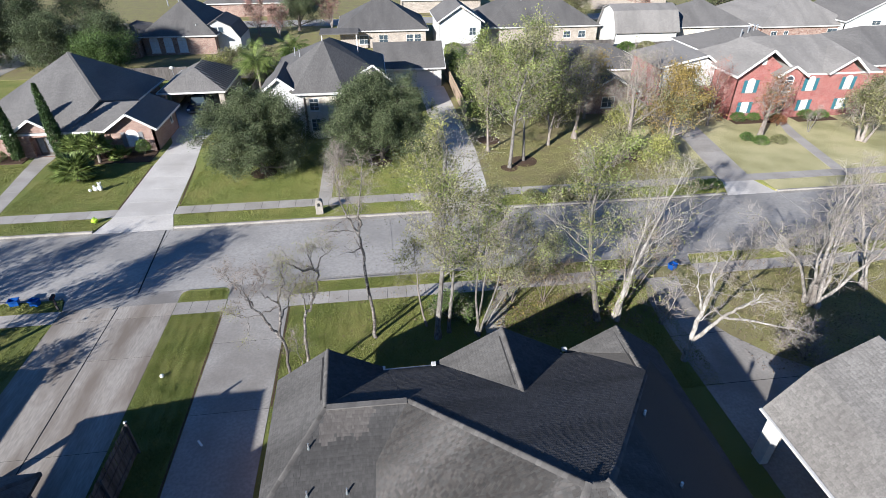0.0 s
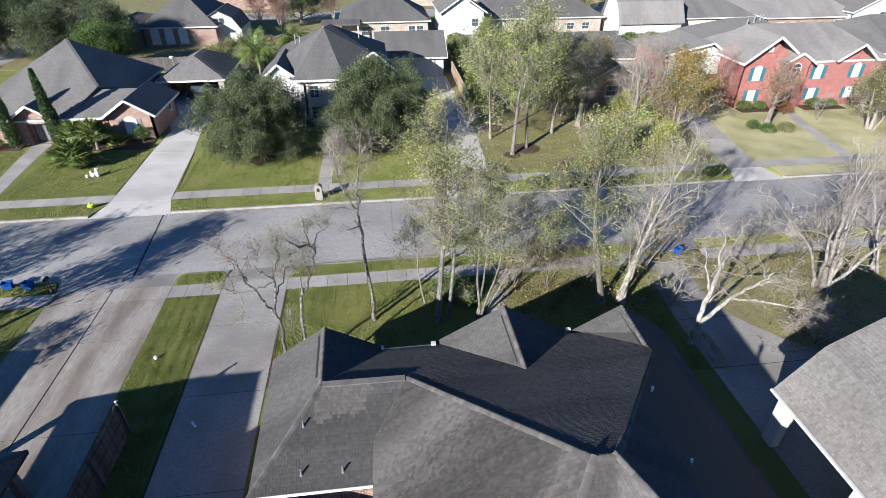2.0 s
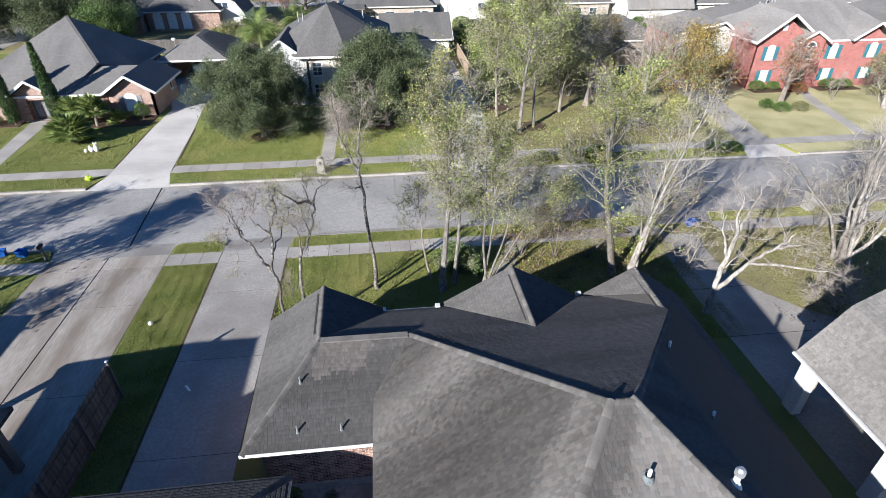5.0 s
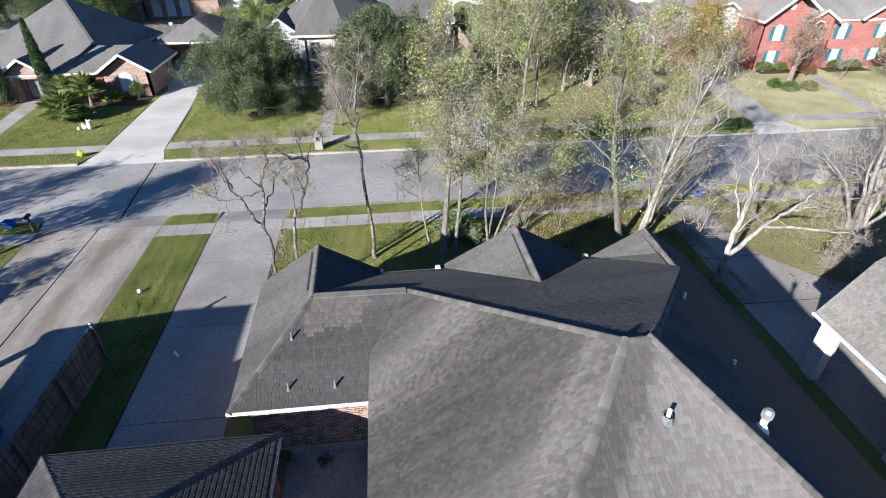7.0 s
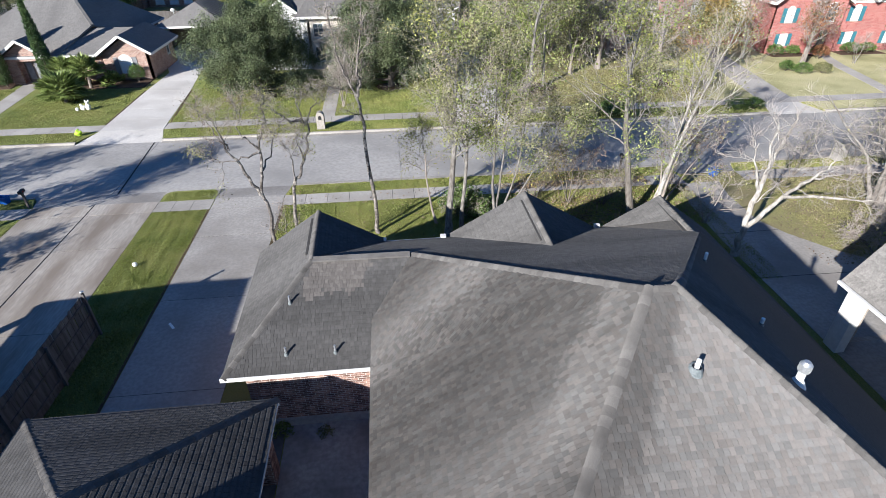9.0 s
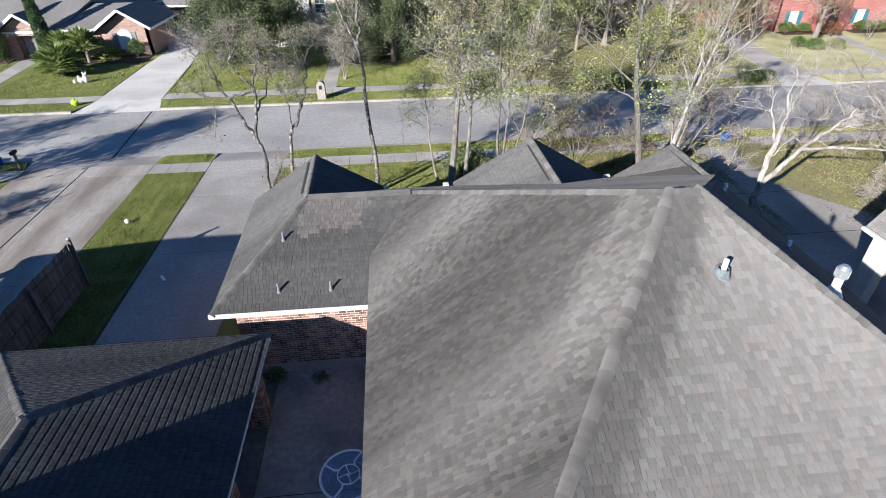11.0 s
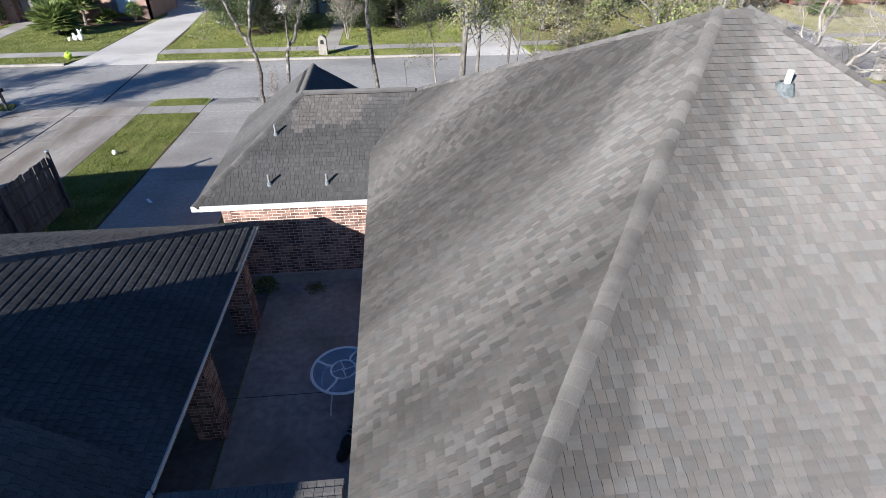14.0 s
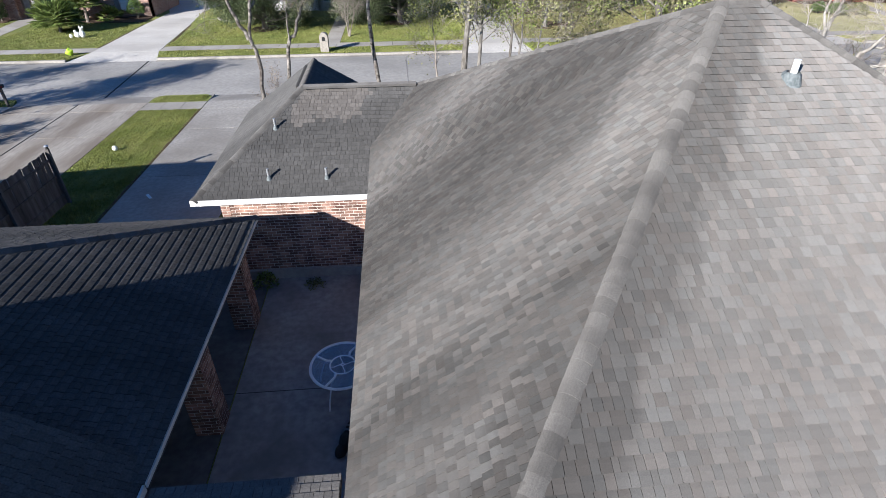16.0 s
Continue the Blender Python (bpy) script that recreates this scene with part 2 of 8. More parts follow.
    dice.noise_dimensions = "1D"
    l.new(chance, dice.inputs["W"])
    hue = n.new("ShaderNodeValToRGB")
    hue.color_ramp.elements[0].color, hue.color_ramp.elements[1].color = (1.035, 0.998, 0.975, 1), (0.975, 1.0, 1.012, 1)
    l.new(dice.outputs["Value"], hue.inputs[0])
    tint = n.new("ShaderNodeVectorMath")
    tint.operation = "MULTIPLY"
    l.new(mul.outputs[0], tint.inputs[0])
    l.new(hue.outputs[0], tint.inputs[1])
    l.new(tint.outputs[0], b.inputs["Base Color"])
    return m


M_SHINGLE = mat("shingle_weathered", (0.148, 0.139, 0.133), (0.198, 0.186, 0.177), 40, 0.95, 0.7, 200, (0.075, 0.072, 0.07), 0.62, 0.5, island=0.105, dist=0.004, spec=0.15, grainy=1.0, streak=27)
M_WEST = weathered("shingle_banded", "west")
M_SOUTH = weathered("shingle_sunny", "south")
M_SOUTHP = weathered("shingle_piece", "south", True)
M_CAP = mat("shingle_cap", (0.098, 0.092, 0.087), (0.155, 0.146, 0.138), 90, 0.95, 0.9, 160, (0.075, 0.07, 0.067), 1.6, 0.7, obrand=0.2, dist=0.004, spec=0.15, grainy=1.0)
M_SHINGLELIGHT = mat("shingle_pale", (0.17, 0.16, 0.15), (0.235, 0.222, 0.208), 16, 0.9, 0.5, 260, (0.14, 0.13, 0.122), 0.4, 0.7, island=0.14, dist=0.004, spec=0.2)
M_FELT = mat("roof_felt", (0.05, 0.047, 0.045), (0.07, 0.066, 0.062), 20, 0.95, 0.3)


def coursemat(name, c1, c2, c3, step=0.14):
    """Far shingle roofs: level courses as a fine relief on top of the weathering."""
    m = mat(name, c1, c2, 9, 0.9, 0, None, c3, 0.35, 0.55, stretch=(1.6, 0.35, 0.6))
    n, l = m.node_tree.nodes, m.node_tree.links
    geo = n.new("ShaderNodeNewGeometry")
    sep = n.new("ShaderNodeSeparateXYZ")
    l.new(geo.outputs["Position"], sep.inputs[0])
    com = n.new("ShaderNodeCombineXYZ")
    add = n.new("ShaderNodeMath")
    l.new(sep.outputs[0], add.inputs[0])
    l.new(sep.outputs[1], add.inputs[1])
    l.new(add.outputs[0], com.inputs[0])
    l.new(sep.outputs[2], com.inputs[1])
    br = n.new("ShaderNodeTexBrick")
    br.inputs["Scale"].default_value, br.inputs["Brick Width"].default_value, br.inputs["Row Height"].default_value = 1, 0.33, step * 0.45
    br.inputs["Mortar Size"].default_value = 0.006
    br.inputs["Color1"].default_value, br.inputs["Color2"].default_value, br.inputs["Mortar"].default_value = (0.8, 0.8, 0.8, 1), (1.15, 1.15, 1.15, 1), (0.7, 0.7, 0.7, 1)
    l.new(com.outputs[0], br.inputs["Vector"])
    b = n["Principled BSDF"]
    mul = n.new("ShaderNodeMixRGB")
    mul.blend_type = "MULTIPLY"
    mul.inputs[0].default_value = 0.4
    l.new(b.inputs["Base Color"].links[0].from_socket, mul.inputs[1])
    l.new(br.outputs["Color"], mul.inputs[2])
    l.new(mul.outputs[0], b.inputs["Base Color"])
    bn = n.new("ShaderNodeBump")
    bn.inputs["Strength"].default_value, bn.inputs["Distance"].default_value = 0.4, 0.01
    l.new(br.outputs["Color"], bn.inputs["Height"])
    l.new(bn.outputs[0], b.inputs["Normal"])
    return m


M_ROOFGREY = coursemat("far_roof_grey", (0.145, 0.137, 0.13), (0.20, 0.19, 0.18), (0.11, 0.104, 0.10))
M_ROOFDARK = coursemat("far_roof_dark", (0.105, 0.10, 0.096), (0.15, 0.142, 0.136), (0.078, 0.074, 0.072))
M_ROOFLIGHT = coursemat("far_roof_light", (0.22, 0.207, 0.194), (0.28, 0.264, 0.247), (0.155, 0.146, 0.138))
M_BRICK = brickmat("brick_brown", (0.19, 0.10, 0.075), (0.34, 0.21, 0.165), (0.46, 0.41, 0.36))
M_BRICKTAN = brickmat("brick_tan", (0.30, 0.255, 0.215), (0.40, 0.345, 0.295), (0.45, 0.41, 0.36))
M_BRICKRED = brickmat("brick_red", (0.24, 0.06, 0.053), (0.35, 0.105, 0.092), (0.44, 0.30, 0.27))
M_BRICKS = mat("brick_single", (0.14, 0.078, 0.062), (0.35, 0.22, 0.17), 3.0, 0.9, 0.5, 90, island=0.45, dist=0.004)
M_BRICKP = mat("brick_piece", (0.14, 0.078, 0.062), (0.35, 0.22, 0.17), 3.0, 0.9, 0.5, 90, obrand=0.45, dist=0.004)
M_MORTAR = mat("mortar", (0.55, 0.50, 0.45), (0.66, 0.61, 0.56), 25, 0.95, 0.4)
M_WHITE = mat("white_paint", (0.58, 0.57, 0.55), (0.66, 0.65, 0.63), 5, 0.6, 0.1, 60, (0.6, 0.58, 0.54), 1.2, 0.4)
M_SIDING = mat("siding_white", (0.50, 0.50, 0.49), (0.58, 0.58, 0.565), 3, 0.7, 0.15, 30, (0.44, 0.435, 0.42), 0.5, 0.5)
M_STUCCO = mat("stucco_beige", (0.48, 0.43, 0.37), (0.58, 0.53, 0.46), 4, 0.85, 0.3, 50)
M_TEAL = mat("shutter_teal", (0.035, 0.12, 0.155), (0.05, 0.17, 0.21), 6, 0.6, 0.1)
M_GREYSHUT = mat("shutter_grey", (0.16, 0.16, 0.17), (0.22, 0.22, 0.23), 6, 0.6, 0.1)
M_GLASS = glassmat("window_glass")
M_BLIND = mat("window_blind", (0.62, 0.66, 0.70), (0.74, 0.77, 0.80), 3, 0.35, 0.0)
M_GALV = mat("galvanised_metal", (0.42, 0.43, 0.45), (0.58, 0.59, 0.60), 30, 0.4, 0.1, metal=0.7)
M_LEAD = mat("flashing_metal", (0.10, 0.115, 0.119), (0.19, 0.207, 0.213), 30, 0.55, 0.6, metal=0.0)
M_PVC = mat("white_plastic", (0.72, 0.72, 0.70), (0.8, 0.8, 0.78), 10, 0.4, 0.05)
M_BLUE = mat("blue_plastic", (0.012, 0.07, 0.30), (0.02, 0.10, 0.40), 4, 0.45, 0.1)
M_YELLOW = mat("yellow_bag", (0.38, 0.56, 0.02), (0.48, 0.68, 0.05), 8, 0.5, 0.5, 14, dist=0.03)
M_FENCE = mat("weathered_wood", (0.085, 0.077, 0.073), (0.155, 0.142, 0.134), 7, 0.9, 0.5, 40, (0.06, 0.05, 0.045), 0.6, 0.6, obrand=0.2, stretch=(1, 1, 0.15))
M_FENCETAN = mat("tan_wood", (0.26, 0.19, 0.13), (0.36, 0.28, 0.20), 7, 0.9, 0.4, 40, obrand=0.15, stretch=(1, 1, 0.15))
M_BARK = mat("bark_pale", (0.09, 0.082, 0.073), (0.26, 0.243, 0.22), 9, 0.9, 0.8, 30, (0.10, 0.085, 0.07), 0.9, 0.6, stretch=(1, 1, 0.4), dist=0.02)
M_BARKGREY = mat("bark_grey", (0.20, 0.17, 0.145), (0.34, 0.30, 0.265), 6, 0.95, 0.6, 30, (0.12, 0.10, 0.085), 0.9, 0.6, stretch=(1, 1, 0.4), dist=0.02)
M_BARKDARK = mat("bark_dark", (0.07, 0.058, 0.048), (0.15, 0.125, 0.105), 6, 0.95, 0.6, 30, (0.24, 0.21, 0.18), 0.9, 0.5, stretch=(1, 1, 0.4), dist=0.02)
M_TWIG = mat("twigs", (0.22, 0.185, 0.16), (0.38, 0.335, 0.30), 3, 0.9, 0)
M_TWIGPALE = mat("twigs_pale", (0.33, 0.29, 0.26), (0.50, 0.455, 0.42), 3, 0.9, 0)
M_BARKWHITE = mat("bark_white", (0.20, 0.18, 0.16), (0.44, 0.415, 0.375), 7, 0.9, 0.6, 30, (0.15, 0.13, 0.11), 0.9, 0.7, stretch=(1, 1, 0.4), dist=0.02)
M_BARKMID = mat("bark_pale_grey", (0.16, 0.145, 0.13), (0.40, 0.37, 0.335), 8, 0.9, 0.7, 30, (0.12, 0.10, 0.085), 0.9, 0.65, stretch=(1, 1, 0.4), dist=0.02)
M_BARKSPOT = mat("bark_mottled", (0.04, 0.034, 0.03), (0.32, 0.29, 0.26), 8.5, 0.9, 0.5, 30, (0.07, 0.058, 0.05), 1.2, 0.75, dist=0.02)
M_LEAFBROWN = leafmat("leaf_dry_brown", (0.13, 0.09, 0.06), (0.26, 0.20, 0.15))
M_TWIGRED = mat("twigs_red", (0.24, 0.12, 0.10), (0.38, 0.22, 0.19), 3, 0.9, 0)
M_LEAFYG = leafmat("leaf_yellow_green", (0.15, 0.162, 0.042), (0.35, 0.35, 0.105), 0.24, 0.6)
M_LEAFGREEN = leafmat("leaf_bright_green", (0.115, 0.15, 0.036), (0.30, 0.335, 0.10), 0.22, 0.55)
M_LEAFOAK = leafmat("leaf_live_oak", (0.062, 0.082, 0.034), (0.155, 0.18, 0.09), 0.2, 0.4)
M_LEAFOLIVE = leafmat("leaf_olive", (0.12, 0.125, 0.052), (0.30, 0.292, 0.14), 0.24, 0.6)
M_LEAFGOLD = leafmat("leaf_gold", (0.24, 0.175, 0.05), (0.36, 0.27, 0.085))
M_LEAFRUST = leafmat("leaf_rust", (0.20, 0.09, 0.045), (0.33, 0.17, 0.08))
M_LEAFDARK = leafmat("leaf_dark", (0.03, 0.045, 0.018), (0.075, 0.095, 0.04), 0.15)
M_CYPRESS = leafmat("leaf_cypress", (0.042, 0.075, 0.024), (0.095, 0.145, 0.045), 0.2)
M_PALM = leafmat("leaf_palm", (0.09, 0.13, 0.03), (0.20, 0.245, 0.07), 0.25)
M_FAN = leafmat("leaf_fan_palm", (0.12, 0.165, 0.042), (0.27, 0.325, 0.10), 0.3)
M_SHRUB = leafmat("leaf_shrub", (0.055, 0.095, 0.022), (0.14, 0.20, 0.05), 0.2)
M_BLACK = mat("black_rubber", (0.012, 0.012, 0.012), (0.025, 0.025, 0.025), 10, 0.7, 0.1)
M_CARBLUE = mat("car_paint_blue", (0.02, 0.03, 0.06), (0.025, 0.036, 0.07), 1, 0.25, 0, spec=0.6)
M_CARRED = mat("car_paint_red", (0.32, 0.02, 0.02), (0.36, 0.025, 0.022), 1, 0.25, 0, spec=0.6)
M_CARGREY = mat("car_paint_grey", (0.10, 0.11, 0.13), (0.12, 0.13, 0.15), 1, 0.25, 0, spec=0.6)
M_TABLE = mat("white_enamel", (0.80, 0.83, 0.87), (0.86, 0.88, 0.91), 8, 0.4, 0)
M_STRAP = mat("grey_strap", (0.16, 0.18, 0.22), (0.24, 0.26, 0.30), 12, 0.7, 0.1)
M_STONE = mat("pale_stone", (0.25, 0.228, 0.198), (0.37, 0.338, 0.297), 8, 0.9, 0.4, 40)

M_TABLEGLASS = bpy.data.materials.new("table_glass")
M_TABLEGLASS.use_nodes = True
_b = M_TABLEGLASS.node_tree.nodes["Principled BSDF"]
_b.inputs["Base Color"].default_value = (0.62, 0.75, 0.92, 1)
_b.inputs["Roughness"].default_value, _b.inputs["Transmission Weight"].default_value = 0.08, 0.85


# ---- building helpers ----
def mesh(name, verts, faces, material):
    me = bpy.data.meshes.new(name)
    me.from_pydata([tuple(v) for v in verts], [], faces)
    me.materials.append(material)
    return me


def part(name, bm, material, parent, label="", kind=""):
    """One mesh object under a thing or a part. bm: a bmesh, or a ready mesh."""
    if isinstance(bm, bmesh.types.BMesh):
        me = bpy.data.meshes.new(name)
        bmesh.ops.recalc_face_normals(bm, faces=bm.faces)
        bm.to_mesh(me)
        bm.free()
        me.materials.append(material)
    else:
        me = bm
    ob = new(name, me)
    ob.parent = parent
    return tagged(ob, label=label, kind=kind)


def thing(name, label, category, at=(0, 0, 0), turn=0.0, group="", kind=""):
    ob = new(name)
    ob.matrix_world = pose(*at, 0, 0, turn)
    ob.empty_display_size = 0.2
    return tagged(ob, label, category, group, kind)


def box(bm, x0, x1, y0, y1, z0, z1, bevel=0.0):
    r = bmesh.ops.create_cube(bm, size=1, matrix=Matrix.LocRotScale(((x0 + x1) / 2, (y0 + y1) / 2, (z0 + z1) / 2), None, (abs(x1 - x0), abs(y1 - y0), abs(z1 - z0))))
    if bevel:
        edges = {e for v in r["verts"] for e in v.link_edges}
        bmesh.ops.bevel(bm, geom=list(edges), offset=bevel, segments=2, affect="EDGES", profile=0.6)
    return bm


def boxes(*args, bevel=0.0):
    bm = bmesh.new()
    for a in args:
        box(bm, *a, bevel=bevel)
    return bm


def beam(bm, p, q, w, h, up=(0, 0, 1)):
    """A board from p to q, w wide and h high."""
    p, q = Vector(p), Vector(q)
    d = q - p
    x = d.normalized()
    y = Vector(up).cross(x).normalized()
    z = x.cross(y)
    m = Matrix((x, y, z)).transposed().to_4x4()
    m.translation = (p + q) / 2
    bmesh.ops.create_cube(bm, size=1, matrix=m @ Matrix.Diagonal((d.length, w, h, 1)))
    return bm


def rod(bm, p, q, r0, r1=None, sides=10):
    p, q = Vector(p), Vector(q)
    d = q - p
    m = Matrix.Translation((p + q) / 2) @ d.to_track_quat("Z", "Y").to_matrix().to_4x4()
    bmesh.ops.create_cone(bm, cap_ends=True, segments=sides, radius1=r0, radius2=r0 if r1 is None else r1, depth=d.length, matrix=m)
    return bm


def prism(bm, outline, z0, z1):
    """A level slab over an outline of (x, y)."""
    lo = [bm.verts.new((x, y, z0)) for x, y in outline]
    hi = [bm.verts.new((x, y, z1)) for x, y in outline]
    k = len(outline)
    bm.faces.new(hi), bm.faces.new(lo[::-1])
    for i in range(k):
        bm.faces.new((lo[i], lo[(i + 1) % k], hi[(i + 1) % k], hi[i]))
    return bm


def slab(bm, poly, thick):
    """A sloping plate: the polygon and its copy further down."""
    hi = [bm.verts.new(p) for p in poly]
    lo = [bm.verts.new((p[0], p[1], p[2] - thick)) for p in poly]
    k = len(poly)
    bm.faces.new(hi), bm.faces.new(lo[::-1])
    for i in range(k):
        bm.faces.new((lo[i], lo[(i + 1) % k], hi[(i + 1) % k], hi[i]))
    return bm


def hip_faces(x0, x1, y0, y1, z, h, ends=None):
    """The four faces of a hip roof; its ridge runs along the longer side. ends: run of the two end slopes."""
    if x1 - x0 >= y1 - y0:
        a = (y1 - y0) / 2 if ends is None else ends
        ym = (y0 + y1) / 2
        p, q = (x0 + a, ym, z + h), (x1 - a, ym, z + h)
        return [[(x0, y0, z), (x1, y0, z), q, p], [(x1, y1, z), (x0, y1, z), p, q], [(x0, y1, z), (x0, y0, z), p], [(x1, y0, z), (x1, y1, z), q]]
    a = (x1 - x0) / 2 if ends is None else ends
    xm = (x0 + x1) / 2
    p, q = (xm, y0 + a, z + h), (xm, y1 - a, z + h)
    return [[(x1, y0, z), (x1, y1, z), q, p], [(x0, y1, z), (x0, y0, z), p, q], [(x0, y0, z), (x1, y0, z), p], [(x1, y1, z), (x0, y1, z), q]]


def gable_faces(x0, x1, y0, y1, z, h, axis="x"):
    if axis == "x":
        ym = (y0 + y1) / 2
        return [[(x0, y0, z), (x1, y0, z), (x1, ym, z + h), (x0, ym, z + h)], [(x1, y1, z), (x0, y1, z), (x0, ym, z + h), (x1, ym, z + h)]]
    xm = (x0 + x1) / 2
    return [[(x1, y0, z), (x1, y1, z), (xm, y1, z + h), (xm, y0, z + h)], [(x0, y1, z), (x0, y0, z), (xm, y0, z + h), (xm, y1, z + h)]]


def roof(parent, faces, material, thick=0.16, label=""):
    """Each slope of a roof as a plate of its own; returns the first."""
    obs = [part("roof_slope", slab(bmesh.new(), f, thick), material, parent, label) for f in faces]
    return obs[0]


def fascia(parent, lines, h=0.2, w=0.03, material=None):
    for p, q in lines:
        part("fascia", beam(bmesh.new(), p, q, w, h), material or M_WHITE, parent)


def wall_panel(p, q, z0, z1, thick, openings=(), top=None):
    """A wall from p to q (x, y), seen side to the right of p->q reversed; openings: (a, b, c, d, arched) along and up it go right through.
    top: heights over the base line at given runs, for a gable."""
    p, q = Vector((*p, 0)), Vector((*q, 0))
    d = (q - p)
    length = d.length
    u = d.normalized()
    nrm = Vector((u.y, -u.x, 0))
    xs = sorted({0, length, *[o[0] for o in openings], *[o[1] for o in openings]})
    zs = sorted({z0, z1, *[o[2] for o in openings], *[o[3] for o in openings]})
    verts, faces, index = [], [], {}

    def v(a, c, back):
        key = (round(a, 4), round(c, 4), back)
        if key not in index:
            pt = p + u * a - nrm * (thick if back else 0)
            index[key] = len(verts)
            verts.append((pt.x, pt.y, c))
        return index[key]

    def filled(i, k):
        if not (0 <= i < len(xs) - 1 and 0 <= k < len(zs) - 1):
            return False
        a, c = (xs[i] + xs[i + 1]) / 2, (zs[k] + zs[k + 1]) / 2
        return not any(o[0] < a < o[1] and o[2] < c < o[3] for o in openings)
    for i in range(len(xs) - 1):
        for k in range(len(zs) - 1):
            if not filled(i, k):
                continue
            a0, a1, c0, c1 = xs[i], xs[i + 1], zs[k], zs[k + 1]
            faces.append((v(a0, c0, 0), v(a1, c0, 0), v(a1, c1, 0), v(a0, c1, 0)))
            faces.append((v(a1, c0, 1), v(a0, c0, 1), v(a0, c1, 1), v(a1, c1, 1)))
            if not filled(i - 1, k):
                faces.append((v(a0, c0, 1), v(a0, c0, 0), v(a0, c1, 0), v(a0, c1, 1)))
            if not filled(i + 1, k):
                faces.append((v(a1, c0, 0), v(a1, c0, 1), v(a1, c1, 1), v(a1, c1, 0)))
            if not filled(i, k - 1):
                faces.append((v(a0, c0, 1), v(a1, c0, 1), v(a1, c0, 0), v(a0, c0, 0)))
            if not filled(i, k + 1):
                faces.append((v(a0, c1, 0), v(a1, c1, 0), v(a1, c1, 1), v(a0, c1, 1)))
    return verts, faces


def wall(parent, p, q, z0, z1, material, openings=(), thick=0.22, name="wall", label=""):
    vs, fs = wall_panel(p, q, z0, z1, thick, openings)
    return part(name, mesh(name, vs, fs, material), None, parent, label)


def gable_wall(parent, p, q, z0, apex, material, thick=0.2, at=0.5, label=""):
    """The triangle of wall under a gable."""
    p, q = Vector((*p, z0)), Vector((*q, z0))
    u = (q - p).normalized()
    nrm = Vector((u.y, -u.x, 0))
    top = p.lerp(q, at) + Vector((0, 0, apex))
    front = [p, q, top]
    back = [v - nrm * thick for v in front]
    me = mesh("gable", front + back, [(0, 1, 2), (5, 4, 3), (0, 3, 4, 1), (1, 4, 5, 2), (2, 5, 3, 0)], material)
    return part("gable", me, None, parent, label)


def window(parent, p, q, a, b, c, d, arched=False, bars=(1, 1), shutters=None, pane=None, frame_mat=None, depth=0.06, shutter_w=0.4):
    """A window in the wall p->q: frame, panes, glazing bars, sill and shutters."""
    p, q = Vector((*p, 0)), Vector((*q, 0))
    u = (q - p).normalized()
    nrm = Vector((u.y, -u.x, 0))
    m = Matrix((u, -nrm, Vector((0, 0, 1)))).transposed().to_4x4()
    m.translation = p + u * a + Vector((0, 0, c))
    w, h = b - a, d - c
    top = new("window")
    top.parent = parent
    top.matrix_basis = m
    fm = frame_mat or M_WHITE
    f = 0.07
    bm = boxes((0, f, -0.02, depth, 0, h), (w - f, w, -0.02, depth, 0, h), (f, w - f, -0.02, depth, 0, f), (f, w - f, -0.02, depth, h - f, h))
    if arched:
        r, n = w / 2, 10
        for i in range(n):
            a0, a1 = math.pi * i / n, math.pi * (i + 1) / n
            beam(bm, (r + (r - f / 2) * math.cos(a0), 0.0, h + (r - f / 2) * math.sin(a0) * 0.9), (r + (r - f / 2) * math.cos(a1), 0.0, h + (r - f / 2) * math.sin(a1) * 0.9), 0.1, f, (0, 1, 0))
    part("window_frame", bm, fm, top)
    bm = bmesh.new()
    nx, nz = bars
    for i in range(1, nx):
        box(bm, w * i / nx - 0.015, w * i / nx + 0.015, 0.01, 0.05, f, h - f)
    for k in range(1, nz):
        box(bm, f, w - f, 0.012, 0.048, h * k / nz - 0.02, h * k / nz + 0.02)
    if bm.verts:
        part("glazing_bar", bm, fm, top)
    else:
        bm.free()
    gm = pane or M_GLASS
    part("pane", boxes((f * 0.7, w - f * 0.7, 0.03, 0.04, f * 0.7, h - f * 0.7)), gm, top)
    if arched:
        bm = bmesh.new()
        pts = [(w / 2 + (w / 2 - f) * math.cos(math.pi * i / 10), h + (w / 2 - f) * math.sin(math.pi * i / 10) * 0.9) for i in range(11)]
        fr = [bm.verts.new((x, -0.012, z)) for x, z in pts]
        bk = [bm.verts.new((x, 0.01, z)) for x, z in pts]
        bm.faces.new(fr), bm.faces.new(bk[::-1])
        for i in range(11):
            bm.faces.new((fr[i], bk[i], bk[(i + 1) % 11], fr[(i + 1) % 11]))
        part("fanlight", bm, gm, top)
    part("window_sill", boxes((-0.06, w + 0.06, -0.09, 0.04, -0.08, 0)), M_BRICK if shutters else fm, top)
    if shutters:
        hs = h + (0.25 * w if arched else 0)
        for x in (-shutter_w - 0.03, w + 0.03):
            bm = boxes((x, x + 0.05, -0.05, -0.012, 0, hs), (x + shutter_w - 0.05, x + shutter_w, -0.05, -0.012, 0, hs), (x + 0.05, x + shutter_w - 0.05, -0.05, -0.012, 0, 0.06),
                       (x + 0.05, x + shutter_w - 0.05, -0.05, -0.012, hs - 0.06, hs), (x + 0.05, x + shutter_w - 0.05, -0.035, -0.012, 0.06, hs - 0.06))
            part("shutter", bm, shutters, top)
    return top


# ---- ground, road, pavements ----
ROAD_Z = -0.13
NEAR_KERB, FAR_KERB = 29.5, 37.9


def structure(name, bm, material, label):
    return tagged(part(name, bm, material, None), label, "", "", "structure")


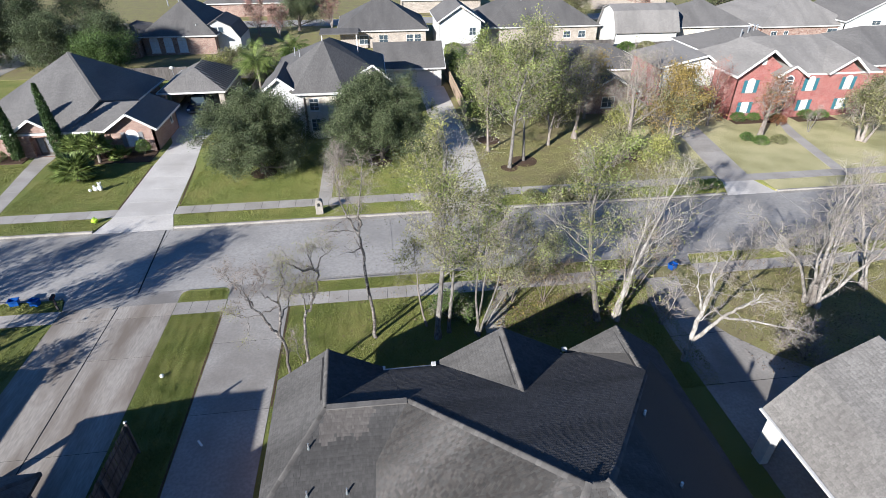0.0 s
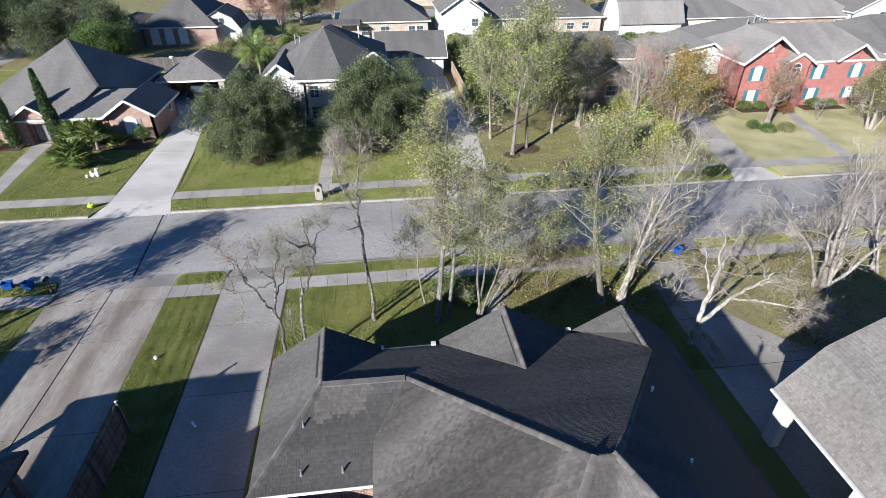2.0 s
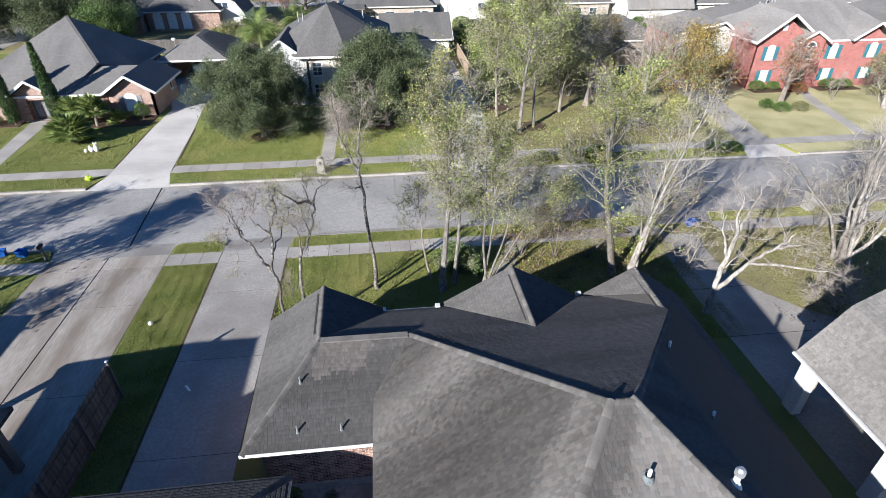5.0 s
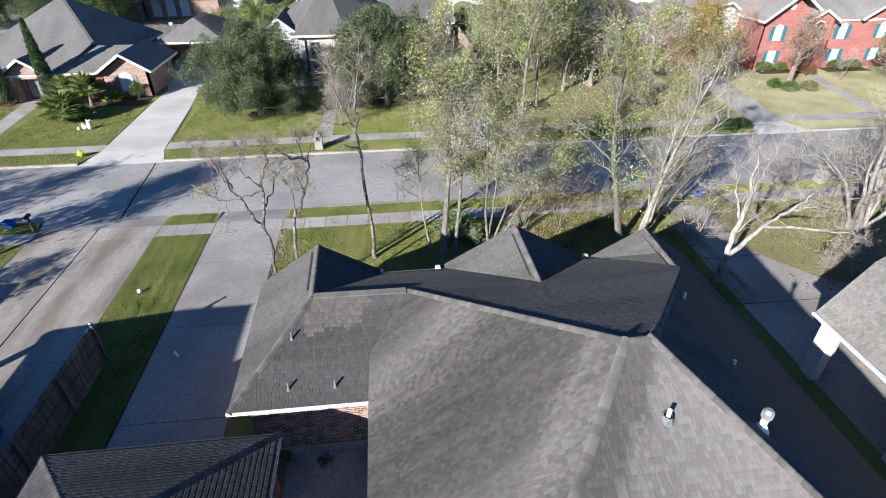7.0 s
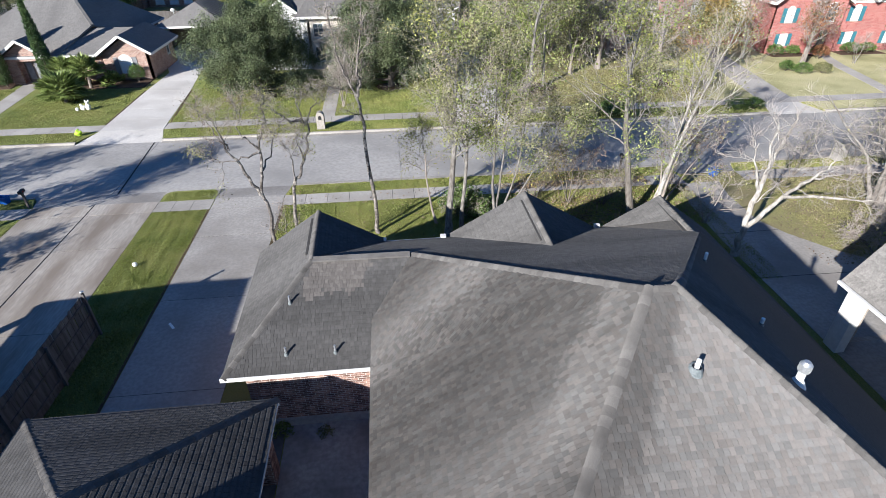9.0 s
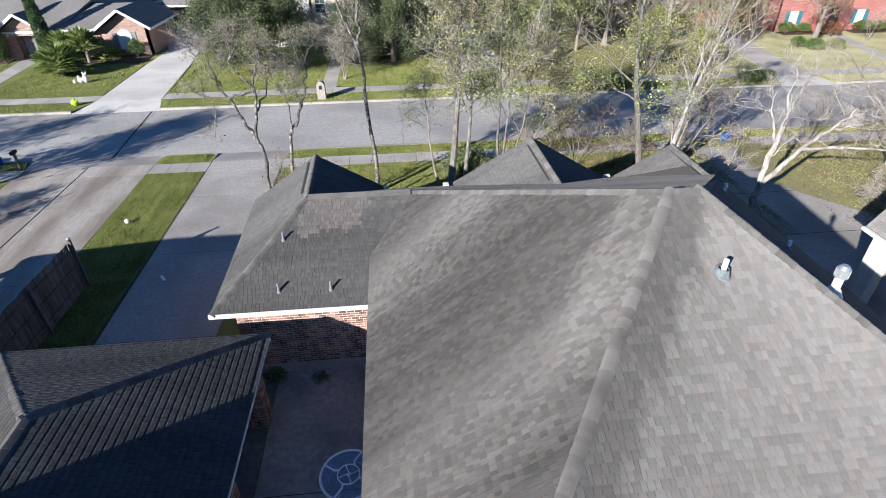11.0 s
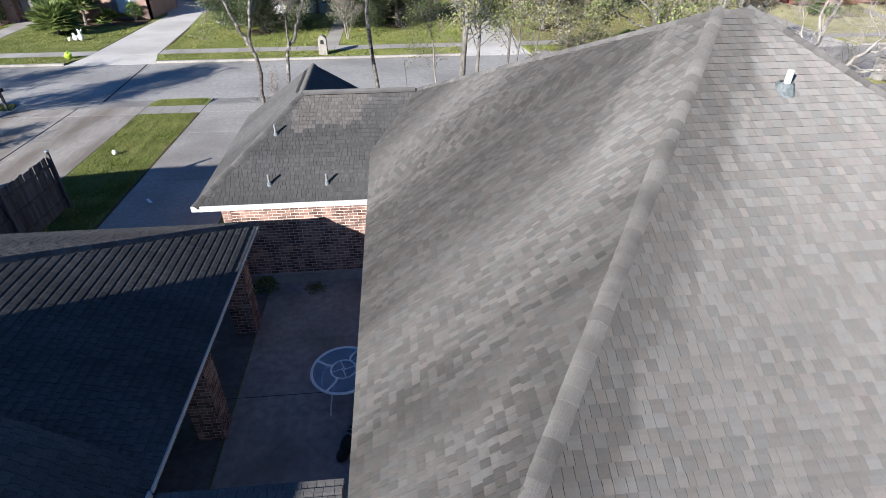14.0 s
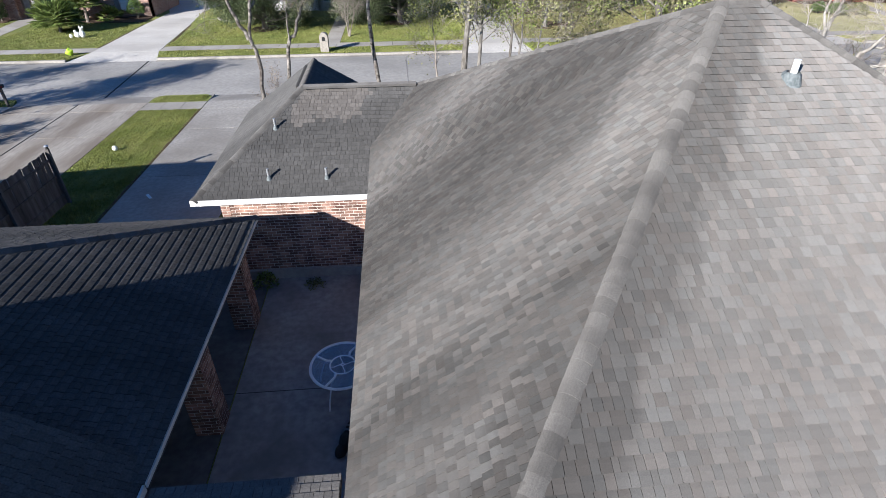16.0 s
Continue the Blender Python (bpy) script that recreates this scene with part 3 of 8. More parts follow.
structure("ground", boxes((-900, 900, -400, 1800, -0.6, -0.2)), M_EARTH, "flat earth that reaches to the horizon")


def lawn_sheet(x0, x1, y0, y1, step, z=0.0):
    """A gently uneven sheet of turf with a skirt."""
    nx, ny = max(1, int((x1 - x0) / step)), max(1, int((y1 - y0) / step))
    vs, fs = [], []
    for j in range(ny + 1):
        for i in range(nx + 1):
            x, y = x0 + (x1 - x0) * i / nx, y0 + (y1 - y0) * j / ny
            rim = 0 < i < nx and 0 < j < ny
            vs.append((x, y, z + (0.018 * noise.noise((x * 0.4, y * 0.4, 0)) if rim else -0.005)))
    for j in range(ny):
        for i in range(nx):
            a = j * (nx + 1) + i
            fs.append((a, a + 1, a + nx + 2, a + nx + 1))
    ring = [i for i in range(nx + 1)] + [(j + 1) * (nx + 1) - 1 for j in range(1, ny + 1)] + [ny * (nx + 1) + i for i in range(nx - 1, -1, -1)] + [j * (nx + 1) for j in range(ny - 1, 0, -1)]
    base = len(vs)
    vs += [(vs[i][0], vs[i][1], -0.22) for i in ring]
    k = len(ring)
    fs += [(ring[i], base + i, base + (i + 1) % k, ring[(i + 1) % k]) for i in range(k)]
    return vs, fs


def lawn(x0, x1, y0, y1, step=1.5, dry=False, z=0.0, material=None):
    me = mesh("lawn", *lawn_sheet(x0, x1, y0, y1, step, z), material or (M_GRASSDRY if dry else M_GRASS))
    return tagged(part("lawn", me, None, None), "thin olive lawn littered with brown leaves" if material else "pale dry winter lawn" if dry else "short green mown lawn with yellowing patches", "", "", "structure")


lawn(-140, 17.6, -60, 28.12, 2.0)
lawn(17.6, 140, -60, 28.12, 2.0, material=M_GRASSOLIVE)
for x0, x1 in ((-140, -20.2), (-5.84, 17.0), (21.4, 140)):
    lawn(x0, x1, 28.12, 29.34, 1.2)
lawn(-140, 9.4, 41.35, 84, 2.0)
lawn(9.4, 27.0, 41.35, 84, 2.0, material=M_GRASSOLIVE)
lawn(27.0, 140, 41.35, 84, 2.0, dry=True)
for x0, x1 in ((-140, -21.9), (-16.0, 4.7), (9.6, 29.6), (34.2, 140)):
    lawn(x0, x1, 38.06, 40.0, 1.2, dry=x0 > 29)

for a, b in ((-21.9, -21.15), (-16.0, -16.6), (4.7, 5.2), (9.6, 9.2), (29.6, 30.4), (34.2, 33.4)):
    structure("lawn", prism(bmesh.new(), [(a, 38.1), (b, 39.99), (a, 39.99)], -0.2, 0.0), M_GRASS, "green wedge of verge beside a concrete ramp")
for a, b in ((-20.2, -19.7), (-5.84, -6.1), (17.0, 17.4), (21.4, 20.9)):
    structure("lawn", prism(bmesh.new(), [(a, 29.3), (b, 28.13), (a, 28.13)], -0.2, 0.0), M_GRASS, "green wedge of verge beside a concrete ramp")

# verge at the end of the strip between the two drives, with rounded corners on a concrete bed
structure("kerb", prism(bmesh.new(), [(-13.0, 28.13), (-9.97, 28.13), (-9.97, 29.42), (-13.0, 29.42)], -0.19, -0.012), M_DRIVE, "grey concrete edge round a small verge")
out = [(-13.0, 28.14), (-10.0, 28.14)]
out += [(-10.45 + 0.45 * math.cos(a), 28.85 + 0.55 * math.sin(a)) for a in np.linspace(0, math.pi / 2, 6)]
out += [(-12.4 - 0.6 * math.sin(a), 28.85 + 0.55 * math.cos(a)) for a in np.linspace(0, math.pi / 2, 6)]
structure("lawn", prism(bmesh.new(), out, -0.2, 0.0), M_GRASS, "short green mown lawn with yellowing patches")


def slabs(name, label, x0, x1, y0, y1, xs, ys, material, top=0.014, gap=0.025, base=-0.19, lift=0.0015):
    """A paved strip: a bed and its separate slabs with open joints. xs, ys: joints."""
    bed = structure(name, boxes((x0 + 0.01, x1 - 0.01, y0 + 0.01, y1 - 0.01, base, top - 0.006)), M_FELT, label)
    ax, ay = [x0, *xs, x1], [y0, *ys, y1]
    for i in range(len(ax) - 1):
        for j in range(len(ay) - 1):
            t = top + random.uniform(-lift, lift)
            bm = boxes((ax[i] + gap / 2, ax[i + 1] - gap / 2, ay[j] + gap / 2, ay[j + 1] - gap / 2, base + 0.02, t))
            bmesh.ops.bevel(bm, geom=[e for e in bm.edges if all(v.co.z > t - 0.01 for v in e.verts)], offset=0.0015, segments=1, affect="EDGES")
            part("concrete_slab", bm, material, bed)
    return bed


# the road: two lanes of wide concrete bays
road = structure("road", boxes((-400, 400, NEAR_KERB - 0.1, FAR_KERB + 0.1, -0.3, ROAD_Z - 0.03)), M_MORTAR, "sunlit concrete residential street with tar-filled joints")
road_x = [-140, -112, -88, -66, -49, -33, -16.2, 0.6, 17.4, 34.2, 51, 68, 90, 112, 140]
for i in range(len(road_x) - 1):
    for y0, y1 in ((NEAR_KERB - 0.05, 33.7), (33.7, FAR_KERB + 0.05)):
        bm = boxes((road_x[i] + 0.012, road_x[i + 1] - 0.012, y0 + 0.001, y1 - 0.001, -0.28, ROAD_Z))
        part("concrete_slab", bm, M_ROAD, road)


def kerb(x0, x1, y, side):
    """A kerb with a rounded nose and a gutter pan."""
    prof = [(-0.17, -0.2), (-0.17, 0.012), (-0.05, 0.015), (0.0, 0.0), (0.03, -0.06), (0.05, ROAD_Z + 0.012), (0.42, ROAD_Z + 0.004), (0.42, -0.2)]
    bm = bmesh.new()
    rows = [[bm.verts.new((x, y + side * d, z)) for d, z in prof] for x in (x0, x1)]
    for k in range(len(prof)):
        bm.faces.new((rows[0][k], rows[0][(k + 1) % len(prof)], rows[1][(k + 1) % len(prof)], rows[1][k]))
    bm.faces.new(rows[0]), bm.faces.new(rows[1][::-1])
    structure("kerb", bm, M_KERB, "rounded concrete kerb along the street")


for x0, x1 in ((-140, -20.3), (-5.8, 17.0), (21.5, 140)):
    kerb(x0, x1, NEAR_KERB, 1)
for x0, x1 in ((-140, -21.9), (-16.0, 4.6), (9.7, 29.5), (34.3, 140)):
    kerb(x0, x1, FAR_KERB, -1)


def apron(outline_road, outline_walk, y_road, y_walk, material=M_DRIVE):
    """The ramp of a drive down to the street."""
    (a, b), (c, d) = outline_walk, outline_road
    top = [(a, y_walk, 0.012), (b, y_walk, 0.012), (d, y_road, ROAD_Z + 0.006), (c, y_road, ROAD_Z + 0.006)]
    bm = bmesh.new()
    hi = [bm.verts.new(p) for p in top]
    lo = [bm.verts.new((p[0], p[1], -0.25)) for p in top]
    bm.faces.new(hi), bm.faces.new(lo)
    for i in range(4):
        bm.faces.new((hi[i], hi[(i + 1) % 4], lo[(i + 1) % 4], lo[i]))
    structure("driveway_apron", bm, material, "concrete ramp from drive to street")


apron((-20.2, -12.9), (-19.7, -13.0), 29.62, 28.14)
apron((-10.1, -5.85), (-9.95, -6.1), 29.62, 28.14)
apron((17.0, 21.4), (17.4, 20.9), 29.62, 28.14)
apron((-21.9, -16.0), (-21.15, -16.6), 37.78, 40.0, M_CONC)
apron((4.7, 9.6), (5.2, 9.2), 37.78, 40.0, M_CONC)
apron((29.6, 34.2), (30.4, 33.4), 37.78, 40.0, M_CONC)
# fillers where the kerb line is open between the aprons of the two near drives
structure("driveway_apron", boxes((-13.0, -9.9, 29.39, 29.6, -0.25, ROAD_Z + 0.005)), M_DRIVE, "concrete gutter between two drives")

# drives of this side
slabs("driveway", "weathered concrete drive, partly in shadow", -19.7, -13.0, -30, 28.14, (-16.45,), (-20, -10, 0, 8, 12.4, 17.3, 23.4, 26.9), M_DRIVEWORN)
slabs("driveway", "weathered concrete drive beside the house", -9.95, -6.1, 11.0, 28.14, (), (13.7, 18.9, 24.0, 26.9), M_DRIVE)
drive_r = structure("driveway", prism(bmesh.new(), [(15.9, 3), (23.5, 3), (23.5, 17.0), (20.7, 19.3), (19.4, 21.0), (18.75, 22.4), (18.8, 25.2), (19.2, 26.9), (16.9, 26.9), (16.15, 24.6), (15.9, 21.0)], -0.1, 0.014), M_DRIVE, "curved concrete drive between two houses, half in shadow")
for a, b in (((15.92, 17.6), (22.9, 17.55)), ((16.3, 25.1), (18.8, 25.2)), ((15.9, 21.3), (19.2, 21.35)), ((15.9, 13.6), (23.4, 13.5))):
    part("joint", beam(bmesh.new(), (*a, 0.0125), (*b, 0.0125), 0.03, 0.008), M_BLACK, drive_r)

# sidewalks
slabs("sidewalk", "pale concrete sidewalk of square slabs", -13.0, -9.97, 26.9, 28.12, (-12.05, -11.05), (), M_DRIVE)
slabs("sidewalk", "pale concrete sidewalk of square slabs", -6.1, 17.2, 26.9, 28.12, [-6.1 + 1.22 * k for k in range(1, 19)], (), M_WALK)
slabs("sidewalk", "pale concrete sidewalk of square slabs", 20.9, 60, 26.9, 28.12, [20.9 + 1.25 * k for k in range(1, 31)], (), M_WALK)
slabs("sidewalk", "pale concrete sidewalk of square slabs", -44, -19.7, 26.9, 28.12, [-44 + 1.28 * k for k in range(1, 19)], (), M_WALK)
slabs("sidewalk", "pale concrete sidewalk of square slabs", -60, -21.15, 40.0, 41.35, [-60 + 1.36 * k for k in range(1, 28)], (), M_WALK)
slabs("sidewalk", "pale concrete sidewalk of square slabs", -16.6, 5.2, 40.0, 41.35, [-16.6 + 1.36 * k for k in range(1, 16)], (), M_WALK)
slabs("sidewalk", "pale concrete sidewalk of square slabs", 9.2, 30.4, 40.0, 41.35, [9.2 + 1.36 * k for k in range(1, 15)], (), M_WALK)
slabs("sidewalk", "pale concrete sidewalk of square slabs", 33.4, 70, 40.0, 41.35, [33.4 + 1.36 * k for k in range(1, 26)], (), M_WALK)


def strip(name, label, left, right, joints, material, top=0.014):
    """A paved way between two edges given as (x, y) pairs row by row."""
    top_ob = structure(name, prism(bmesh.new(), [*left, *right[::-1]], -0.12, top - 0.02), M_FELT, label)
    for k in range(len(left) - 1):
        n = joints[k]
        for i in range(n):
            a, b = i / n, (i + 1) / n
            L = [Vector(left[k]).lerp(Vector(left[k + 1]), f) for f in (a, b)]
            R = [Vector(right[k]).lerp(Vector(right[k + 1]), f) for f in (a, b)]
            s = (L[1] - L[0]).normalized() * 0.006
            part("concrete_slab", prism(bmesh.new(), [L[0] + s, L[1] - s, R[1] - s, R[0] + s], -0.11, top), material, top_ob)


strip("driveway", "bright clean concrete drive", [(-21.15, 40.0), (-21.3, 50.2), (-21.2, 56), (-24.0, 63.5), (-24.4, 76)], [(-16.6, 40.0), (-17.4, 49.7), (-18.2, 56.2), (-17.0, 63.5), (-17, 76)], (4, 2, 2, 3), M_CONC)
strip("driveway", "concrete drive to a garage, half shaded", [(5.2, 40.0), (6.4, 50), (5.9, 73.4)], [(9.2, 40.0), (9.8, 50), (9.5, 73.4)], (3, 6), M_CONC)
strip("driveway", "shaded concrete drive", [(30.4, 40.0), (32.2, 50), (33.5, 66)], [(33.4, 40.0), (35.0, 50), (37.5, 66)], (3, 4), M_WALK)
strip("garden_path", "narrow concrete path to a front door", [(-5.25, 41.35), (-5.25, 52.5)], [(-4.15, 41.35), (-4.15, 52.5)], (8,), M_WALK)
strip("garden_path", "concrete path to a front door", [(-31.6, 41.35), (-33.2, 52), (-33.6, 55)], [(-30.4, 41.35), (-31.5, 51.5), (-31.4, 55)], (7, 2), M_WALK)
strip("garden_path", "concrete path to a front door", [(42.2, 41.35), (44.2, 50.5), (45.6, 54)], [(43.4, 41.35), (45.4, 50.2), (46.6, 54)], (7, 3), M_WALK)
strip("garden_path", "short concrete path from the front door", [(5.3, 19.5), (5.6, 24.2), (7.2, 26.9)], [(6.4, 19.5), (6.8, 24.0), (8.4, 26.9)], (4, 3), M_WALK)
# patio behind the house
slabs("patio", "stained concrete patio between house and garage", -3.75, 0.0, 3.9, 11.9, (), (7.75,), M_PATIO, top=0.02)
# same concrete; its dark tone stands for shade under eave and garage roof
slabs("patio", "concrete under the garage eave with shade painted in", -6.1, -3.76, 3.9, 11.9, (), (7.75,), M_PATIOSHADE, top=0.016)
structure("patio", boxes((-10.5, -6.12, 3.9, 10.95, -0.1, 0.016)), M_PATIOSHADE, "concrete floor of an open garage")
# street beyond the back row of houses
structure("road", boxes((-160, 160, 121, 129, -0.25, -0.1)), M_ROAD, "concrete street behind the back row of houses")
lawn(-160, 160, 84.2, 120.8, 8, material=M_GRASSOLIVE)
lawn(-160, 160, 129.3, 170, 8, material=M_GRASSOLIVE)
# side street
structure("road", boxes((-62, -54, 42, 120, -0.25, 0.02)), M_ROAD, "concrete side street")

# black tar joint across the street, and shadow gaps painted beside the bright drive
part("tar_joint", beam(beam(bmesh.new(), (-15.85, 29.65, ROAD_Z + 0.002), (-16.2, 34.0, ROAD_Z + 0.002), 0.1, 0.008), (-16.2, 34.0, ROAD_Z + 0.002), (-16.5, 37.7, ROAD_Z + 0.002), 0.09, 0.008), M_BLACK, road)
structure("dark_edge", beam(beam(bmesh.new(), (-21.24, 41.4, 0.0), (-21.37, 50.2, 0.0), 0.16, 0.02), (-16.52, 41.4, 0.0), (-17.32, 49.7, 0.0), 0.12, 0.02), M_MULCH, "narrow dark edge beside a concrete drive")
# tar in the wide drive's long joint, and dark edges of the grass strip
tar = structure("driveway_joint", beam(bmesh.new(), (-16.45, -6, 0.017), (-16.45, 28.1, 0.017), 0.05, 0.008), M_BLACK, "black tar joint along the drive")
structure("dark_edge", beam(bmesh.new(), (-10.02, 9, 0.0), (-10.02, 26.88, 0.0), 0.1, 0.024), M_MULCH, "narrow dark edge beside a concrete drive")
structure("dark_edge", beam(bmesh.new(), (-6.03, 19, 0.0), (-6.03, 26.88, 0.0), 0.1, 0.024), M_MULCH, "narrow dark edge beside a concrete drive")


# ---- shingle roofs ----
def clip(poly, edge):
    """Cut a 2D polygon to one side of a line (a point and an inward normal)."""
    (px, py), (nx, ny) = edge
    res = []
    for i in range(len(poly)):
        p, q = poly[i], poly[(i + 1) % len(poly)]
        dp, dq = (p[0] - px) * nx + (p[1] - py) * ny, (q[0] - px) * nx + (q[1] - py) * ny
        if dp >= 0:
            res.append(p)
        if dp * dq < 0:
            f = dp / (dp - dq)
            res.append((p[0] + (q[0] - p[0]) * f, p[1] + (q[1] - p[1]) * f))
    return res


def face_normal(f):
    """The mean normal of a roof face, upwards."""
    n = Vector((0, 0, 0))
    for i in range(len(f)):
        n += Vector(f[i]).cross(Vector(f[(i + 1) % len(f)]))
    n.normalize()
    return n if n.z > 0 else -n


UNIT_SHINGLE = {}


def unit_shingle(w, t):
    """A single tab, shared by all pieces of that width."""
    key = (w, t)
    if key not in UNIT_SHINGLE:
        e = 0.144
        vs = [(0.003, 0, t), (w - 0.003, 0, t), (w - 0.004, e, 0.004), (0.004, e, 0.004), (0.003, 0.016, -0.004), (w - 0.003, 0.016, -0.004), (w - 0.004, e, -0.004), (0.004, e, -0.004), (w - 0.004, e * 0.62, t), (0.004, e * 0.62, t)]
        UNIT_SHINGLE[key] = mesh("shingle", vs, [(0, 1, 8, 9), (9, 8, 2, 3), (4, 5, 1, 0), (5, 6, 2, 8, 1), (7, 4, 0, 9, 3)], M_SOUTHP)
    return UNIT_SHINGLE[key]


def shingles(parent, face, rng, pieces=None, expo=0.14, thin=1.0, other=None, tone=None, gap=0.002, curl=0.0, wide=1.0):
    """Courses of tabs on one roof face. pieces: a box (x0, x1, y0, y1) of the plan in which each tab is an object of its own."""
    pts = [Vector(p) for p in face]
    n = face_normal(face)
    up = (Vector((0, 0, 1)) - n * n.z).normalized()
    u = up.cross(n).normalized()
    o = pts[0]
    flat = [((p - o).dot(u), (p - o).dot(up)) for p in pts]
    area = sum(flat[i][0] * flat[(i + 1) % len(flat)][1] - flat[(i + 1) % len(flat)][0] * flat[i][1] for i in range(len(flat)))
    if area < 0:
        flat = flat[::-1]
    edges = []
    for i in range(len(flat)):
        (ax, ay), (bx, by) = flat[i], flat[(i + 1) % len(flat)]
        d = math.hypot(bx - ax, by - ay)
        edges.append(((ax, ay), (-(by - ay) / d, (bx - ax) / d)))
    lo, hi = min(p[1] for p in flat), max(p[1] for p in flat)
    left, right = min(p[0] for p in flat), max(p[0] for p in flat)
    own = [], []
    count = 0
    k = 0
    b = lo - 0.02
    while b < hi:
        a = left - rng.uniform(0, 0.3)
        thick = False
        while a < right:
            # thick and thin tabs by turns
            thick = not thick
            w = wide * rng.choice((0.115, 0.13, 0.145, 0.165) if thick else (0.08, 0.1, 0.115, 0.13))
            t = thin * (rng.choice((0.0135, 0.014)) if thick else 0.0128)
            rect = [(a + gap, b), (a + w - gap, b), (a + w - gap, b + expo + 0.004), (a + gap, b + expo + 0.004)]
            poly = rect
            for e in edges:
                poly = clip(poly, e)
                if len(poly) < 3:
                    break
            if len(poly) >= 3:
                cx, cy = a + w / 2, b + expo / 2
                c = o + u * cx + up * cy
                whole = poly == rect
                swap = tone is not None and tone(c, rng)
                verts, faces = other if swap else own
                if pieces and whole and not swap and count < 290 and pieces[0] < c.x < pieces[1] and pieces[2] < c.y < pieces[3]:
                    m = Matrix((u, up, n)).transposed().to_4x4()
                    m.translation = o + u * a + up * b
                    ob = new("shingle", unit_shingle(w, t))
                    ob.parent = parent
                    ob.matrix_basis = m
                    count += 1
                else:
                    i0 = len(verts)
                    if whole:
                        # a flat lip in front, then a slope under the next course
                        (x0, y0), (x1, y1) = poly[0], poly[2]
                        ym = b + 0.62 * expo
                        t0, t1 = t + rng.uniform(0, curl), t + rng.uniform(0, curl)
                        for x, y, z in ((x0, y0, t0), (x1, y0, t1), (x1, ym, t), (x0, ym, t), (x1, y1, 0.004), (x0, y1, 0.004), (x0, y0 + 0.016, -0.004), (x1, y0 + 0.016, -0.004), (x1, y1, -0.004), (x0, y1, -0.004)):
                            verts.append(o + u * x + up * y + n * z)
                        faces.extend(tuple(i0 + i for i in f) for f in ((0, 1, 2, 3), (3, 2, 4, 5), (6, 7, 1, 0), (7, 8, 4, 2, 1), (9, 6, 0, 3, 5)))
                        a += w
                        continue
                    j = len(poly)
                    for (x, y) in poly:
                        f = (y - b) / expo
                        verts.append(o + u * x + up * y + n * (t + (0.004 - t) * f))
                    for (x, y) in poly:
                        verts.append(o + u * x + up * y - n * 0.004)
                    faces.append(tuple(range(i0, i0 + j)))
                    for i in range(j):
                        i2 = (i + 1) % j
                        faces.append((i0 + j + i, i0 + j + i2, i0 + i2, i0 + i))
            a += w
        b += expo
        k += 1
    return own


def ridge_caps(parent, p, q, n1, n2, step=0.185, width=0.18, crown=0.024, lift=0.024, rise=0.0, bend=2.0, material=None):
    """Bent cap tabs from p up to q, over two faces with normals n1 and n2; alike tabs share one mesh."""
    p, q = Vector(p), Vector(q)
    d = (q - p)
    length = d.length
    x = d.normalized()
    sides = []
    for n in (n1, n2):
        n = Vector(n).normalized()
        s = n.cross(x).normalized()
        if s.z > 0:
            s = -s
        sides.append(s)
    z = (-(sides[0] + sides[1])).normalized()
    if z.z < 0:
        z = -z
    y = z.cross(x)
    loc = lambda v: Vector((v.dot(x), v.dot(y), v.dot(z)))
    s1, s2 = loc(sides[0]), loc(sides[1])
    m0 = Matrix((x, y, z)).transposed().to_4x4()
    kinds = []
    for L in (step * 1.35, step * 1.22, step * 1.5):
        prof = [Vector((0, (s1.y if f < 0 else s2.y) * width * abs(f), crown + (s1.z * width - crown) * abs(f) ** bend)) for f in (-1, -0.75, -0.5, -0.25, 0, 0.25, 0.5, 0.75, 1)]
        k = len(prof)
        vs, fs = [], []
        for dx, up in ((0, rise + lift), (L, rise + lift * 0.35)):
            vs += [v + Vector((dx, 0, up)) for v in prof] + [v + Vector((dx, 0, up - 0.03)) for v in prof]
        for i in range(k - 1):
            fs += [(i, i + 1, 2 * k + 1 + i, 2 * k + i), (k + i, 3 * k + i, 3 * k + 1 + i, k + 1 + i), (i, k + i, k + 1 + i, i + 1)]
        fs += [(0, 2 * k, 3 * k, k), (k - 1, 2 * k - 1, 4 * k - 1, 3 * k - 1)]
        me = mesh("ridge_cap", vs, fs, material or M_CAP)
        for face in me.polygons:
            face.use_smooth = face.normal.z > 0.2
        kinds.append(me)
    at, k = 0.0, 0
    while at < length - 0.16:
        m = m0 @ Matrix.Rotation(random.uniform(-0.02, 0.02), 4, "Z")
        m.translation = p + x * at + z * random.uniform(0, 0.004)
        ob = new("ridge_cap", kinds[k * 7 % 3])
        ob.parent = parent
        ob.matrix_basis = m
        at += step * random.uniform(0.9, 1.12)
        k += 1


